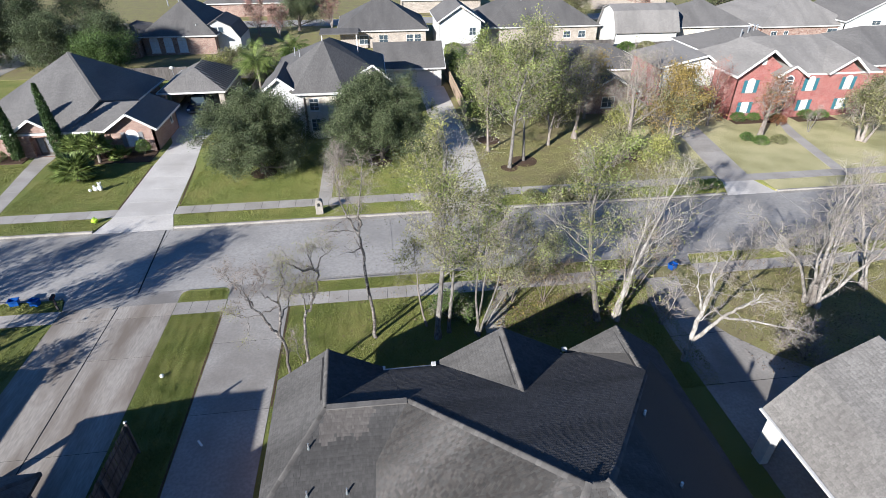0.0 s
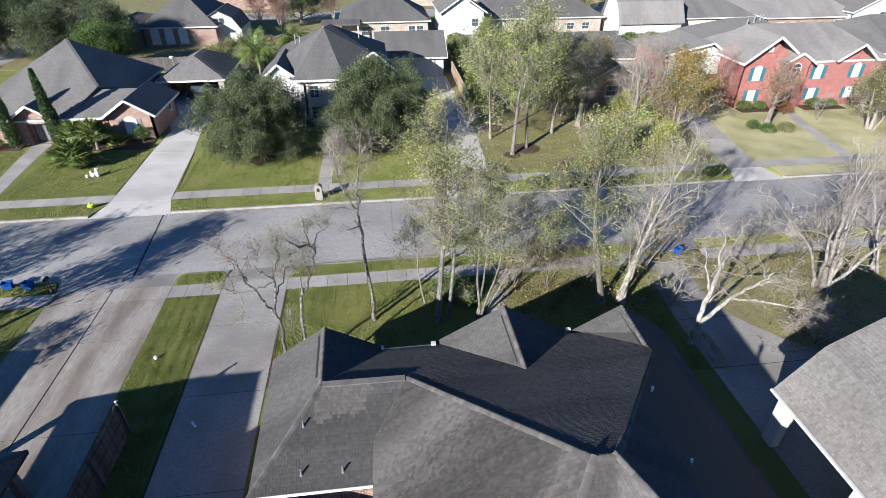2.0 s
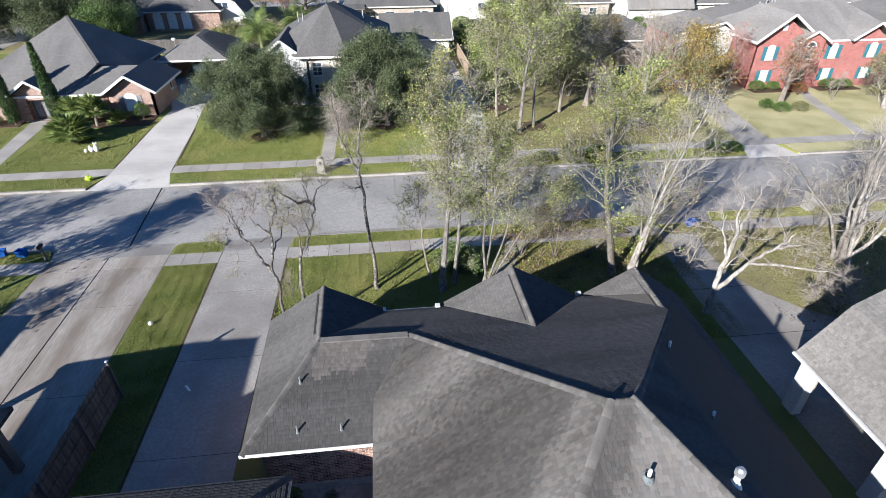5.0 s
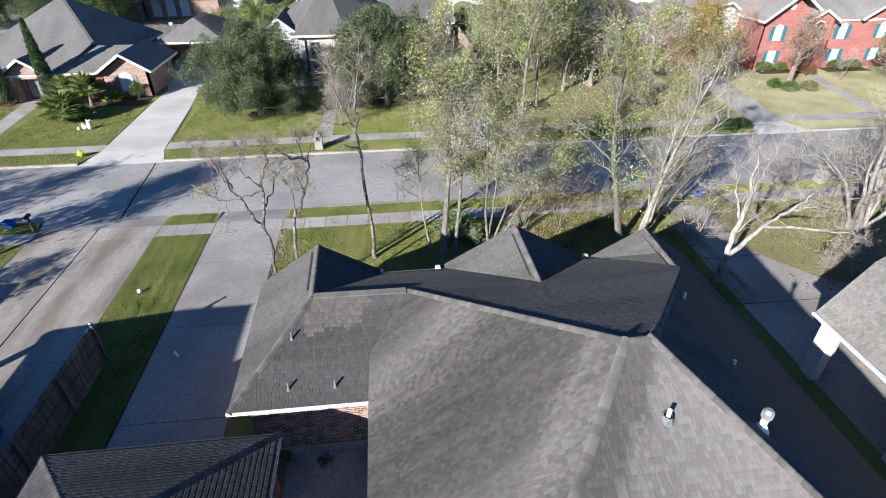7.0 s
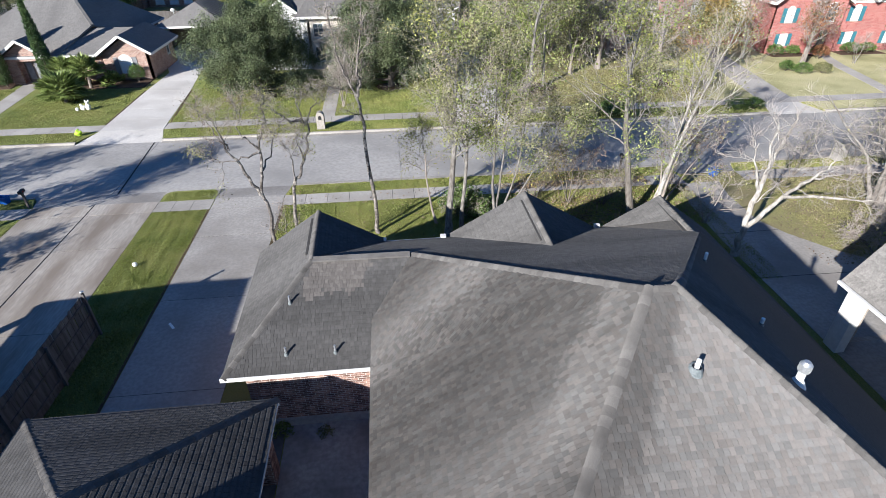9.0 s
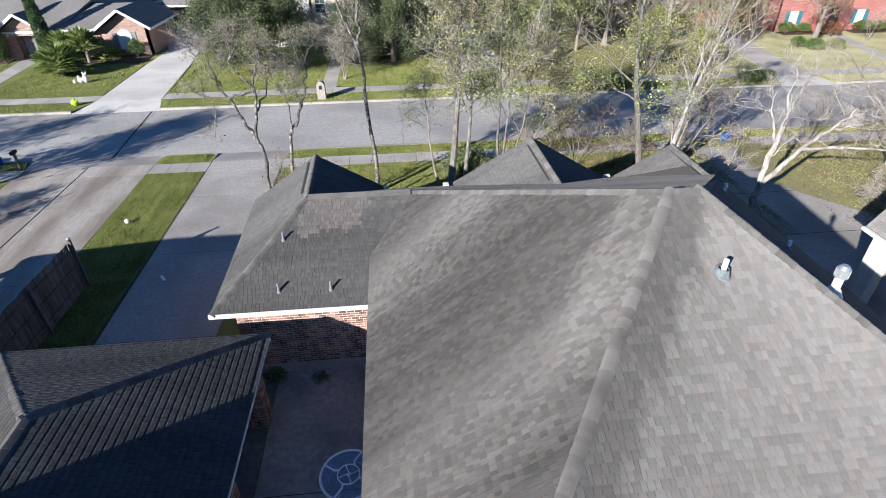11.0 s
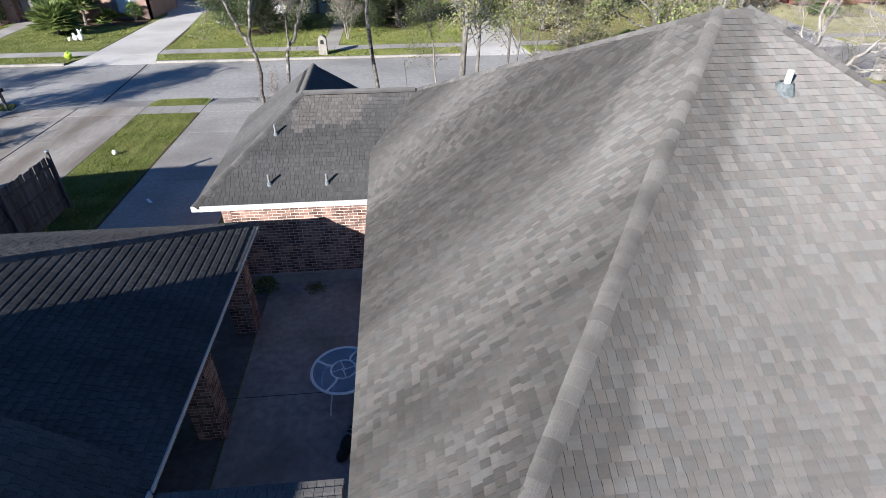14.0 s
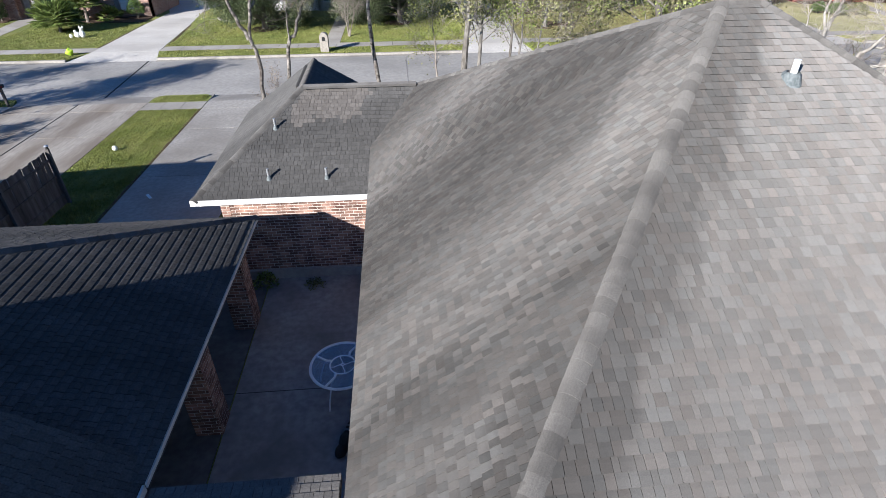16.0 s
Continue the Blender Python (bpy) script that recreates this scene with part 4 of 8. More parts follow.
def shingled_roof(parent, faces, caps, pieces=None, label="", thin=1.0, clad=None, base=None, other=None, tones=None):
    """Deck, tabs and caps. caps: (p, q, face index, face index, size of the cap tabs); clad: the shingles of some faces, the rest have base."""
    deck = roof(parent, [[(x, y, z - 0.02) for x, y, z in f] for f in faces], M_FELT, 0.13, label)
    rng = random.Random(7)
    layers, patch = {}, ([], [])
    for i, f in enumerate(faces):
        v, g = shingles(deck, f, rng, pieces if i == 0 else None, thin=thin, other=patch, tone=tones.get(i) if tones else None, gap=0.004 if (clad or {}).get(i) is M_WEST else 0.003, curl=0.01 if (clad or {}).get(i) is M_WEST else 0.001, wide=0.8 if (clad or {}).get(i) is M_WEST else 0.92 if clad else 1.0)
        vs, fs = layers.setdefault((clad or {}).get(i, base or M_SHADESTAIN), ([], []))
        k = len(vs)
        vs += v
        fs += [tuple(a + k for a in face) for face in g]
    if patch[0]:
        layers[other] = patch
    for material, (vs, fs) in layers.items():
        tagged(part("shingle_layer", mesh("shingle_layer", vs, fs, material), None, parent), kind="stuff")
    for p, q, i, j, size in caps:
        ridge_caps(deck, p, q, face_normal(faces[i]), face_normal(faces[j]), **size)
    return deck


BARREL = dict(step=0.2, width=0.135, crown=0.042, lift=0.011)
FLAT = dict(step=0.19, width=0.14, crown=0.014, lift=0.014)
STEPPED = dict(step=0.21, width=0.13, crown=0.006, lift=0.012, rise=0.022, bend=1.1)


# ---- the brick house under the camera ----
house = thing("house", "single-storey brick house with a weathered grey shingle hip roof", "house")
P1, P2 = (5.16, 8.43, 7.37), (5.80, 8.43, 7.37)
SW, SE = (-0.88, -0.28, 2.69), (12.62, -0.28, 2.62)
VJ, V1, VT = (-0.88, 11.47, 2.69), (-0.80, 12.75, 3.37), (0.57, 14.62, 4.468)
HL, GL = (-2.65, 14.72, 4.421), (-2.72, 17.95, 4.40)
EL, NWc = (-5.08, 11.48, 2.69), (-5.15, 18.05, 2.69)
G1, G1R = (5.08, 18.15, 4.62), (5.10, 14.27, 4.62)
G2, G2R = (10.66, 18.25, 4.05), (10.60, 15.09, 4.10)
NE = (12.95, 18.25, 2.39)
nz = lambda y: 7.37 - 0.468 * (y - 8.42)
NL = (-0.45, 17.78, nz(17.78))
NR = (12.6, 17.78, nz(17.78))
faces = [
    [SW, SE, P2, P1],                                             # south
    [SW, P1, VJ], [VJ, P1, V1], [V1, P1, VT],                     # west, slightly warped
    [P1, P2, (10.60, 15.09, nz(15.09)), (10.60, 17.78, nz(17.78)), (-0.28, 17.78, nz(17.78)), VT],   # north
    [P2, SE, (12.95, 12.5, 2.39), NE, G2R],                    # east
    [EL, VJ, V1, HL],                                             # south slope of the wing
    [EL, HL, GL, NWc],                                            # west slope of the wing
    [HL, (-0.30, 17.78, 2.985), (-0.31, 17.95, 2.985), GL],       # east slope of the wing
    [G1, G1R, (2.28, 17.78, 2.99), (2.0, 18.15, 2.83)],       # gable over the door, two slopes
    [G1R, G1, (8.1, 18.20, 2.82), (7.81, 17.78, 2.99)],
    [G2R, G2, (8.25, 18.20, 2.695), (8.79, 17.78, 2.99)],           # right gable, sunny slope
    [HL, V1, VT],                                                 # upper end of the wing's south slope
    [VT, (-0.28, 17.78, nz(17.78)), HL], [G2R, NE, G2],            # rest of the north and east slopes
]


def wing_patch(c, rng):
    """A mended patch of newer, paler tabs."""
    torn = rng.uniform(-0.16, 0.16)
    return -2.62 - 0.42 * (14.6 - c.y) < c.x < -0.8 - 0.3 * (14.6 - c.y) + torn and 13.62 + 0.16 * noise.noise((c.x * 3, 0, 1)) + torn < c.y < 14.62


caps = [
    (SW, P1, 0, 1, BARREL), (P1, P2, 0, 4, FLAT), (SE, P2, 0, 5, FLAT), (VT, P1, 3, 4, FLAT), (G2R, P2, 4, 5, FLAT), (EL, HL, 6, 7, dict(BARREL, crown=0.03)), (GL, HL, 7, 8, FLAT), (G1, G1R, 9, 10, FLAT), (G2, G2R, 5, 11, FLAT),
]
# south slope paler, unclad slopes darker: sun and shade put into the colours
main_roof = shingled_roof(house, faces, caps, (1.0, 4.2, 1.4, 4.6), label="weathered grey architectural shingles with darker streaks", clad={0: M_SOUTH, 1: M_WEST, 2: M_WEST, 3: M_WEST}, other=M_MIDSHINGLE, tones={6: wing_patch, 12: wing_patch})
# metal flashing strips on the sunny side of three ridges
for a, b in ((GL, HL), (G1, G1R), (G2, G2R)):
    a, b = Vector(a), Vector(b)
    s = Vector((-0.21, 0, -0.115))
    part("ridge_vent", beam(bmesh.new(), a.lerp(b, 0.12) + s, a.lerp(b, 0.86) + s, 0.07, 0.05), M_FELT, main_roof)
part("ridge_vent", beam(bmesh.new(), (-2.6, 14.66, 4.44), (0.5, 14.58, 4.47), 0.26, 0.06), M_CAP, main_roof)

fascia(house, [((-5.14, 11.47, 2.625), (-0.86, 11.46, 2.625))], 0.14, 0.03)
# the other eave boards sit back under the shingles
fascia(house, [((-5.03, 11.75, 2.47), (-5.10, 18.0, 2.47)), ((-0.84, -0.22, 2.47), (-0.84, 11.44, 2.47)), ((-0.8, -0.24, 2.47), (12.55, -0.24, 2.42)), ((12.58, -0.22, 2.40), (12.89, 12.5, 2.18)),
               ((12.89, 12.5, 2.18), (12.89, 18.1, 2.24)), ((-5.1, 18.0, 2.47), (-2.72, 17.90, 4.18)), ((-2.72, 17.90, 4.18), (-0.42, 17.90, 2.58)), ((1.98, 18.09, 2.58), (5.08, 18.09, 4.40)),
               ((5.08, 18.09, 4.40), (8.25, 18.14, 2.52)), ((8.25, 18.14, 2.52), (10.64, 18.19, 3.83)), ((10.64, 18.19, 3.83), (12.9, 18.19, 2.25))], 0.18, 0.03)
# gutter with its two end caps along the front eave
gut = part("gutter", boxes((-0.4, 2.0, 17.83, 17.9, 2.88, 2.95)), M_GALV, house, "grey metal gutter with white ends")
for x in (-0.42, 1.9):
    part("gutter_end", boxes((x - 0.09, x + 0.12, 17.74, 17.98, 2.9, 3.06), bevel=0.01), M_WHITE, gut)
part("gutter_end", boxes((8.15, 8.38, 18.18, 18.32, 2.74, 2.9), bevel=0.01), M_WHITE, gut)

# walls
H = 2.52
brick_wall = wall(house, (-4.62, 11.93), (-0.42, 11.93), 0, H, M_MORTAR, label="red-brown brick wall over a concrete plinth")
wall(house, (-0.42, 11.9), (-0.42, 0.5), 0, H, M_BRICK, [(3.0, 4.9, 0.05, 2.1)])
wall(house, (-0.4, 0.5), (12.1, 0.5), 0, H, M_BRICK)
wall(house, (12.1, 0.5), (12.1, 17.7), 0, H - 0.1, M_BRICK)
wall(house, (12.1, 17.7), (8.4, 17.7), 0, H - 0.1, M_BRICK, [(1.0, 2.7, 0.6, 2.1)])
wall(house, (8.4, 17.5), (1.9, 17.5), 0, H, M_BRICK, [(2.6, 3.7, 0.05, 2.15)])
wall(house, (1.9, 17.3), (-0.5, 17.3), 0, H, M_BRICK)
wall(house, (-0.5, 17.6), (-4.62, 17.6), 0, H, M_BRICK, [(1.2, 2.9, 0.6, 2.1)])
wall(house, (-4.62, 17.6), (-4.62, 11.92), 0, H, M_BRICK)
gable_wall(house, (12.1, 17.7), (8.5, 17.7), 2.5, 1.25, M_BRICK, at=0.4)
gable_wall(house, (8.2, 17.7), (2.0, 17.7), 2.55, 1.8, M_BRICK)
gable_wall(house, (-0.6, 17.6), (-4.9, 17.6), 2.5, 1.6, M_BRICK)
window(house, (12.1, 17.7), (8.4, 17.7), 1.0, 2.7, 0.6, 2.1, bars=(2, 2))
window(house, (-0.5, 17.6), (-4.62, 17.6), 1.2, 2.9, 0.6, 2.1, bars=(2, 2))
door = part("front_door", boxes((4.72, 5.82, 17.36, 17.42, 0.05, 2.15), bevel=0.01), M_WHITE, house, "white panelled front door")
part("handle", rod(bmesh.new(), (4.85, 17.42, 1.0), (4.85, 17.50, 1.0), 0.025), M_GALV, door)
patio_door = part("patio_door", boxes((-0.56, -0.50, 7.0, 8.9, 0.05, 2.1)), M_GLASS, house, "dark glass patio door")
part("door_frame", boxes((-0.6, -0.42, 7.0, 7.06, 0.05, 2.1), (-0.6, -0.42, 8.84, 8.9, 0.05, 2.1), (-0.6, -0.42, 7.92, 7.98, 0.05, 2.1)), M_WHITE, patio_door)
part("plinth", boxes((-4.66, -0.4, 11.84, 11.98, 0, 0.3), bevel=0.01), M_WALK, house, "grey concrete plinth")


def vent_pipe(x, y, z, h, label="small galvanised plumbing vent on the roof", r=0.045):
    t = thing("roof_vent", label, "vent", (x, y, z), group="roof vents")
    part("pipe", rod(bmesh.new(), (0, 0, -0.1), (0, 0, h), r, r, 12), M_PVC if r > 0.04 else M_GALV, t)
    bm = bmesh.new()
    rod(bm, (0, 0, -0.06), (0, 0, 0.09), 0.085, r * 1.12, 12)
    part("collar", bm, M_LEAD, t, "grey metal flashing collar")
    return t


def on_plane(x, y, f):
    n, p = face_normal(f), Vector(f[0])
    return p.z - ((x - p.x) * n.x + (y - p.y) * n.y) / n.z


for x, y, h, i in ((-3.30, 11.98, 0.28, 6), (-1.88, 11.94, 0.28, 6), (-3.26, 13.41, 0.28, 6), (8.95, 12.15, 0.3, 5), (8.85, 9.3, 0.22, 5), (5.57, 6.88, 0.30, 0)):
    v = vent_pipe(x, y, on_plane(x, y, faces[i]), h, r=0.034 if i == 6 else 0.046)
    if i == 0:
        # torn flashing skirt round the wide pipe
        bm = bmesh.new()
        ring = [bm.verts.new((0.17 * math.cos(a) * (0.8 + 0.3 * noise.noise((math.cos(a) * 2, math.sin(a) * 2, 1))), 0.17 * math.sin(a) * (0.8 + 0.3 * noise.noise((math.cos(a), math.sin(a), 5))),
                              0.56 * 0.17 * math.sin(a) + 0.03)) for a in np.linspace(0, 2 * math.pi, 17)[:-1]]
        top_ring = [bm.verts.new((0.09 * math.cos(a), 0.09 * math.sin(a), 0.13)) for a in np.linspace(0, 2 * math.pi, 17)[:-1]]
        for k in range(16):
            bm.faces.new((ring[k], ring[(k + 1) % 16], top_ring[(k + 1) % 16], top_ring[k]))
        part("skirt", bm, M_LEAD, v, "crumpled blue-grey flashing")

flue = thing("flue_vent", "pale metal flue with a round vented cap", "vent", (7.82, 6.87, on_plane(7.82, 6.87, faces[5])))
part("pipe", rod(bmesh.new(), (0, 0, -0.1), (0, 0, 0.42), 0.075, 0.075, 16), M_PVC, flue)
cap = part("cap", rod(rod(bmesh.new(), (0, 0, 0.36), (0, 0, 0.54), 0.11, 0.11, 20), (0, 0, 0.54), (0, 0, 0.6), 0.11, 0.06, 20), M_GALV, flue)
for k in range(20):
    a = 2 * math.pi * k / 20
    part("slat", rod(bmesh.new(), (0.112 * math.cos(a), 0.112 * math.sin(a), 0.38), (0.112 * math.cos(a), 0.112 * math.sin(a), 0.53), 0.008, 0.008, 4), M_GALV, cap)
part("collar", rod(bmesh.new(), (0, 0, -0.05), (0, 0, 0.1), 0.18, 0.1, 14), M_PVC, flue)

# ---- the open garage with brick piers ----
garage = thing("garage", "low detached garage with a grey shingle hip roof on brick piers", "garage")
gx0, gx1, gy1 = -9.9, -3.37, 10.58
gp = (-6.87, 7.10, 4.13)
gfaces = [[(gx1, 3.9, 2.68), (gx1, gy1, 2.68), gp, (-6.87, 3.9, 4.13)], [(gx1, gy1, 2.68), (gx0, gy1, 2.68), gp], [(gx0, gy1, 2.68), (gx0, 3.9, 2.68), (-6.87, 3.9, 4.13), gp]]
# both garage roofs take the base shingles with shade in their colour
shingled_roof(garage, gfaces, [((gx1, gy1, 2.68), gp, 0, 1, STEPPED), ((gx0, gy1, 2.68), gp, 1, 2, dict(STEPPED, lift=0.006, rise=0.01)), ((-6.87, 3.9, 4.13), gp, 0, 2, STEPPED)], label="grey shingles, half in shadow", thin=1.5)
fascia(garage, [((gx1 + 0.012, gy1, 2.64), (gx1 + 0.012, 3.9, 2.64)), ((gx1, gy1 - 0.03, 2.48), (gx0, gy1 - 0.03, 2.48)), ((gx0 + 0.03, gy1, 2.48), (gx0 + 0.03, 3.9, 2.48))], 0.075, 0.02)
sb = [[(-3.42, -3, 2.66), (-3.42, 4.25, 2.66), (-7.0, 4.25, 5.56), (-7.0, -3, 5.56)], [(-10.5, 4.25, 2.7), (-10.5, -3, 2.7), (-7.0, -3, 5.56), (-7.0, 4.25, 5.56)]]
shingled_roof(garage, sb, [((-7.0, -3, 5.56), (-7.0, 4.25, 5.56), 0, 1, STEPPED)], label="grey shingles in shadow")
fascia(garage, [((-3.39, 4.25, 2.60), (-3.39, -3, 2.60))], 0.12, 0.03)
gable_wall(garage, (-10.1, 4.1), (-3.75, 4.1), 2.6, 2.65, M_SIDING, at=0.51)
wall(garage, (-3.75, -3), (-3.75, 3.95), 0, 2.55, M_BRICK)
wall(garage, (-9.6, 4.0), (-3.75, 4.0), 0, 2.55, M_BRICK)
wall(garage, (-9.6, 10.2), (-9.6, 4.0), 0, 2.55, M_BRICK)
# covered way between garage and house
shingled_roof(garage, [[(-3.36, 3.95, 2.50), (-3.36, 2.6, 2.66), (-0.98, 2.6, 2.66), (-0.98, 3.95, 2.50)][::-1]], [], label="narrow shingled porch roof", base=M_SHINGLE)


# ---- the houses round about ----
def block(parent, x0, x1, y0, y1, z0, z1, material, south=(), west=(), east=()):
    """Four walls with openings (a, b, c, d) measured along each wall and up from its foot."""
    wall(parent, (x0, y0), (x1, y0), z0, z1, material, [(o[0], o[1], z0 + o[2], z0 + o[3]) for o in south])
    wall(parent, (x1, y0 + 0.003), (x1, y1 - 0.003), z0, z1, material, [(o[0], o[1], z0 + o[2], z0 + o[3]) for o in east])
    wall(parent, (x1, y1), (x0, y1), z0, z1, material)
    wall(parent, (x0, y1 - 0.003), (x0, y0 + 0.003), z0, z1, material, [(o[0], o[1], z0 + o[2], z0 + o[3]) for o in west])


def front(parent, x0, x1, y0, z0, z1, material, wins, **kw):
    """The street-side wall of a block with its windows."""
    wall(parent, (x0, y0), (x1, y0), z0, z1, material, [(o[0], o[1], z0 + o[2], z0 + o[3]) for o in wins])
    for o in wins:
        window(parent, (x0, y0), (x1, y0), o[0], o[1], z0 + o[2], z0 + o[3], **kw)


def eaves(parent, x0, x1, y0, y1, z, sides="swe"):
    d = {"s": ((x0, y0 - 0.02, z), (x1, y0 - 0.02, z)), "n": ((x0, y1 + 0.02, z), (x1, y1 + 0.02, z)), "w": ((x0 - 0.02, y0, z), (x0 - 0.02, y1, z)), "e": ((x1 + 0.02, y0, z), (x1 + 0.02, y1, z))}
    fascia(parent, [d[s] for s in sides], 0.2, 0.05)


def rakes(parent, x0, x1, y, z, h, at=0.5, w=0.22):
    xa = x0 + (x1 - x0) * at
    fascia(parent, [((x0, y, z), (xa, y, z + h)), ((xa, y, z + h), (x1, y, z))], w, 0.06)


def pipe(parent, x, y, z, h, r=0.06):
    part("vent_pipe", rod(bmesh.new(), (x, y, z - 0.4), (x, y, z + h), r, r, 8), M_GALV, parent)


# brick house across the street, with two front gables
lh = thing("house", "brown brick bungalow with big grey hip roof and two front gables", "house")
block(lh, -39.5, -26.9, 54.4, 71.9, 0, 2.4, M_BRICK)
front(lh, -36.0, -26.2, 54.38, 0.002, 2.39, M_BRICK, [(6.2, 7.4, 0.7, 2.0)], bars=(2, 2))
wall(lh, (-26.0, 54.1), (-21.9, 54.1), 0, 2.4, M_BRICK, [(1.35, 2.55, 0.55, 1.75)])
window(lh, (-26.0, 54.1), (-21.9, 54.1), 1.35, 2.55, 0.55, 1.75, True, (2, 2), M_GREYSHUT, M_BLIND)
wall(lh, (-21.9, 54.1), (-21.9, 61.0), 0, 2.4, M_BRICK, [(4.8, 5.5, 1.2, 2.0)])
window(lh, (-21.9, 54.1), (-21.9, 61.0), 4.8, 5.5, 1.2, 2.0)
wall(lh, (-21.9, 61.0), (-26.0, 61.0), 0, 2.4, M_BRICK)
gable_wall(lh, (-25.9, 54.1), (-21.8, 54.1), 2.4, 1.35, M_BRICK, at=0.52)
pk = (-32.2, 64.0, 7.7)
hv, se, ne = (-27.5, 57.4, 4.37), (-26.5, 63.8, 2.45), (-26.3, 72.4, 2.45)
roof(lh, [[(-40.2, 53.6, 2.45), (-29.6, 53.6, 2.45), hv, pk], [hv, se, pk], [se, ne, pk], [ne, (-40.2, 76.4, 2.45), pk], [(-40.2, 76.4, 2.45), (-40.2, 53.6, 2.45), pk]], M_ROOFGREY, label="grey shingle hip roof")
part("hip_cap", beam(bmesh.new(), hv, pk, 0.3, 0.08), M_ROOFGREY, lh)
roof(lh, [[(-30.5, 53.6, 2.45), (-25.9, 53.6, 2.45), (-23.9, 57.6, 4.05), (-28.6, 57.6, 4.05)], [(-21.4, 53.5, 2.45), (-21.4, 61.5, 2.45), (-23.85, 60.5, 4.05), (-23.85, 53.5, 4.05)],
          [(-26.3, 53.5, 2.45), (-23.85, 53.5, 4.05), (-23.85, 57.6, 4.05), (-26.3, 55.5, 2.6)], [(-28.6, 57.6, 4.05), (-23.85, 57.6, 4.05), (-23.85, 62, 2.9), (-28.6, 62, 2.9)]], M_ROOFGREY, label="grey shingle wing roof")
rakes(lh, -26.3, -21.35, 53.45, 2.38, 1.6, 0.5)
eaves(lh, -40.2, -26.3, 53.6, 77, 2.36, "sw")
eaves(lh, -30, -21.4, 53.6, 61.5, 2.36, "e")
fascia(lh, [((-26.46, 63.8, 2.36), (-26.26, 72.4, 2.36))], 0.2, 0.05)
# arched entry
roof(lh, [[(-34.6, 53.2, 2.5), (-32.4, 53.2, 3.95), (-32.4, 57.0, 3.95), (-34.6, 55.2, 2.6)], [(-30.3, 53.2, 2.5), (-32.4, 53.2, 3.95), (-32.4, 57.0, 3.95), (-30.3, 55.2, 2.6)]], M_ROOFGREY)
rakes(lh, -34.65, -30.25, 53.15, 2.43, 1.45)
wall(lh, (-34.3, 53.7), (-30.6, 53.7), 0, 2.45, M_BRICK, [(1.0, 2.9, 0.02, 2.05)])
gable_wall(lh, (-34.3, 53.7), (-30.6, 53.7), 2.45, 1.25, M_BRICK)
wall(lh, (-30.6, 53.7), (-30.6, 54.4), 0, 2.45, M_BRICK)
entry = part("entry_door", boxes((-33.1, -31.5, 54.3, 54.36, 0.02, 2.05)), M_BARKDARK, lh, "dark wooden double door in a shaded arch")
part("door_panel", boxes((-32.9, -32.4, 54.26, 54.31, 0.3, 1.8), (-32.2, -31.7, 54.26, 54.31, 0.3, 1.8)), M_GREYSHUT, entry)
part("arch", boxes((-33.4, -31.3, 53.62, 53.68, 2.05, 2.25), bevel=0.02), M_BRICK, lh)
dish = thing("satellite_dish", "white satellite dish beside a wooden fence", "dish", (-27.2, 78.6, 0))
bm = bmesh.new()
bmesh.ops.create_uvsphere(bm, u_segments=14, v_segments=8, radius=0.3, matrix=pose(0, 0, 2.3, -60, 0, 10) @ Matrix.Diagonal((1, 1, 0.2, 1)))
part("bowl", bm, M_PVC, dish)
part("pole", rod(bmesh.new(), (0, 0.15, 0), (0, 0.15, 2.2), 0.04), M_GALV, dish)

# its open carport
cp = thing("carport", "open carport with a grey hip roof on brick piers", "carport")
cf = hip_faces(-25.0, -17.3, 65.3, 76.0, 2.6, 2.0, 3.4)
roof(cp, cf[1:], M_ROOFGREY, label="grey shingle hip roof")
rf = part("roof_slope", slab(bmesh.new(), cf[0], 0.16), M_ROOFGREY, cp, "dark slope with raised tile courses")
for k in range(15):
    f = (k + 0.5) / 15
    a = Vector(cf[0][0]).lerp(Vector(cf[0][1]), f)
    span = (Vector(cf[0][1]) - Vector(cf[0][0])).length
    run = min(1.0, f * span / 3.4, (1 - f) * span / 3.4)
    part("rib", beam(bmesh.new(), a + Vector((0, 0, 0.03)), a + Vector((-3.85 * run, 0, 2.0 * run + 0.03)), 0.22, 0.05), M_ROOFDARK, rf)
eaves(cp, -25.0, -17.3, 65.3, 76, 2.52)
for x in (-24.5, -17.9):
    part("pier", boxes((x - 0.3, x + 0.3, 65.6, 66.2, 0, 2.5), bevel=0.01), M_BRICKTAN, cp)
wall(cp, (-24.6, 75.6), (-17.7, 75.6), 0, 2.5, M_BRICKTAN)
wall(cp, (-17.7, 70.0), (-17.7, 75.6), 0, 2.5, M_BRICKTAN)
wall(cp, (-24.6, 75.6), (-24.6, 68.0), 0, 2.5, M_BRICKTAN)

# two-storey house behind the live oaks
ch = thing("house", "beige two-storey house with grey hip roof behind live oaks", "house")
block(ch, -10.4, 1.0, 58.0, 70.5, 0, 4.9, M_STUCCO)
front(ch, -7.2, -3.6, 55.4, 0, 4.9, M_STUCCO, [(0.5, 1.5, 0.8, 2.2), (0.5, 1.5, 3.0, 4.3)], bars=(2, 3))
wall(ch, (-3.6, 55.4), (-3.6, 58.0), 0, 4.9, M_STUCCO)
wall(ch, (-7.2, 58.0), (-7.2, 55.4), 0, 4.9, M_STUCCO)
cd = part("front_door", boxes((-4.9, -3.9, 55.30, 55.37, 0.02, 2.2)), M_BARKDARK, ch, "dark wooden front door")
part("door_glass", boxes((-4.7, -4.1, 55.27, 55.31, 0.9, 2.0)), M_GLASS, cd)
cpk = (-5.0, 60.4, 8.9)
cpr = (-4.4, 62.0, 8.9)
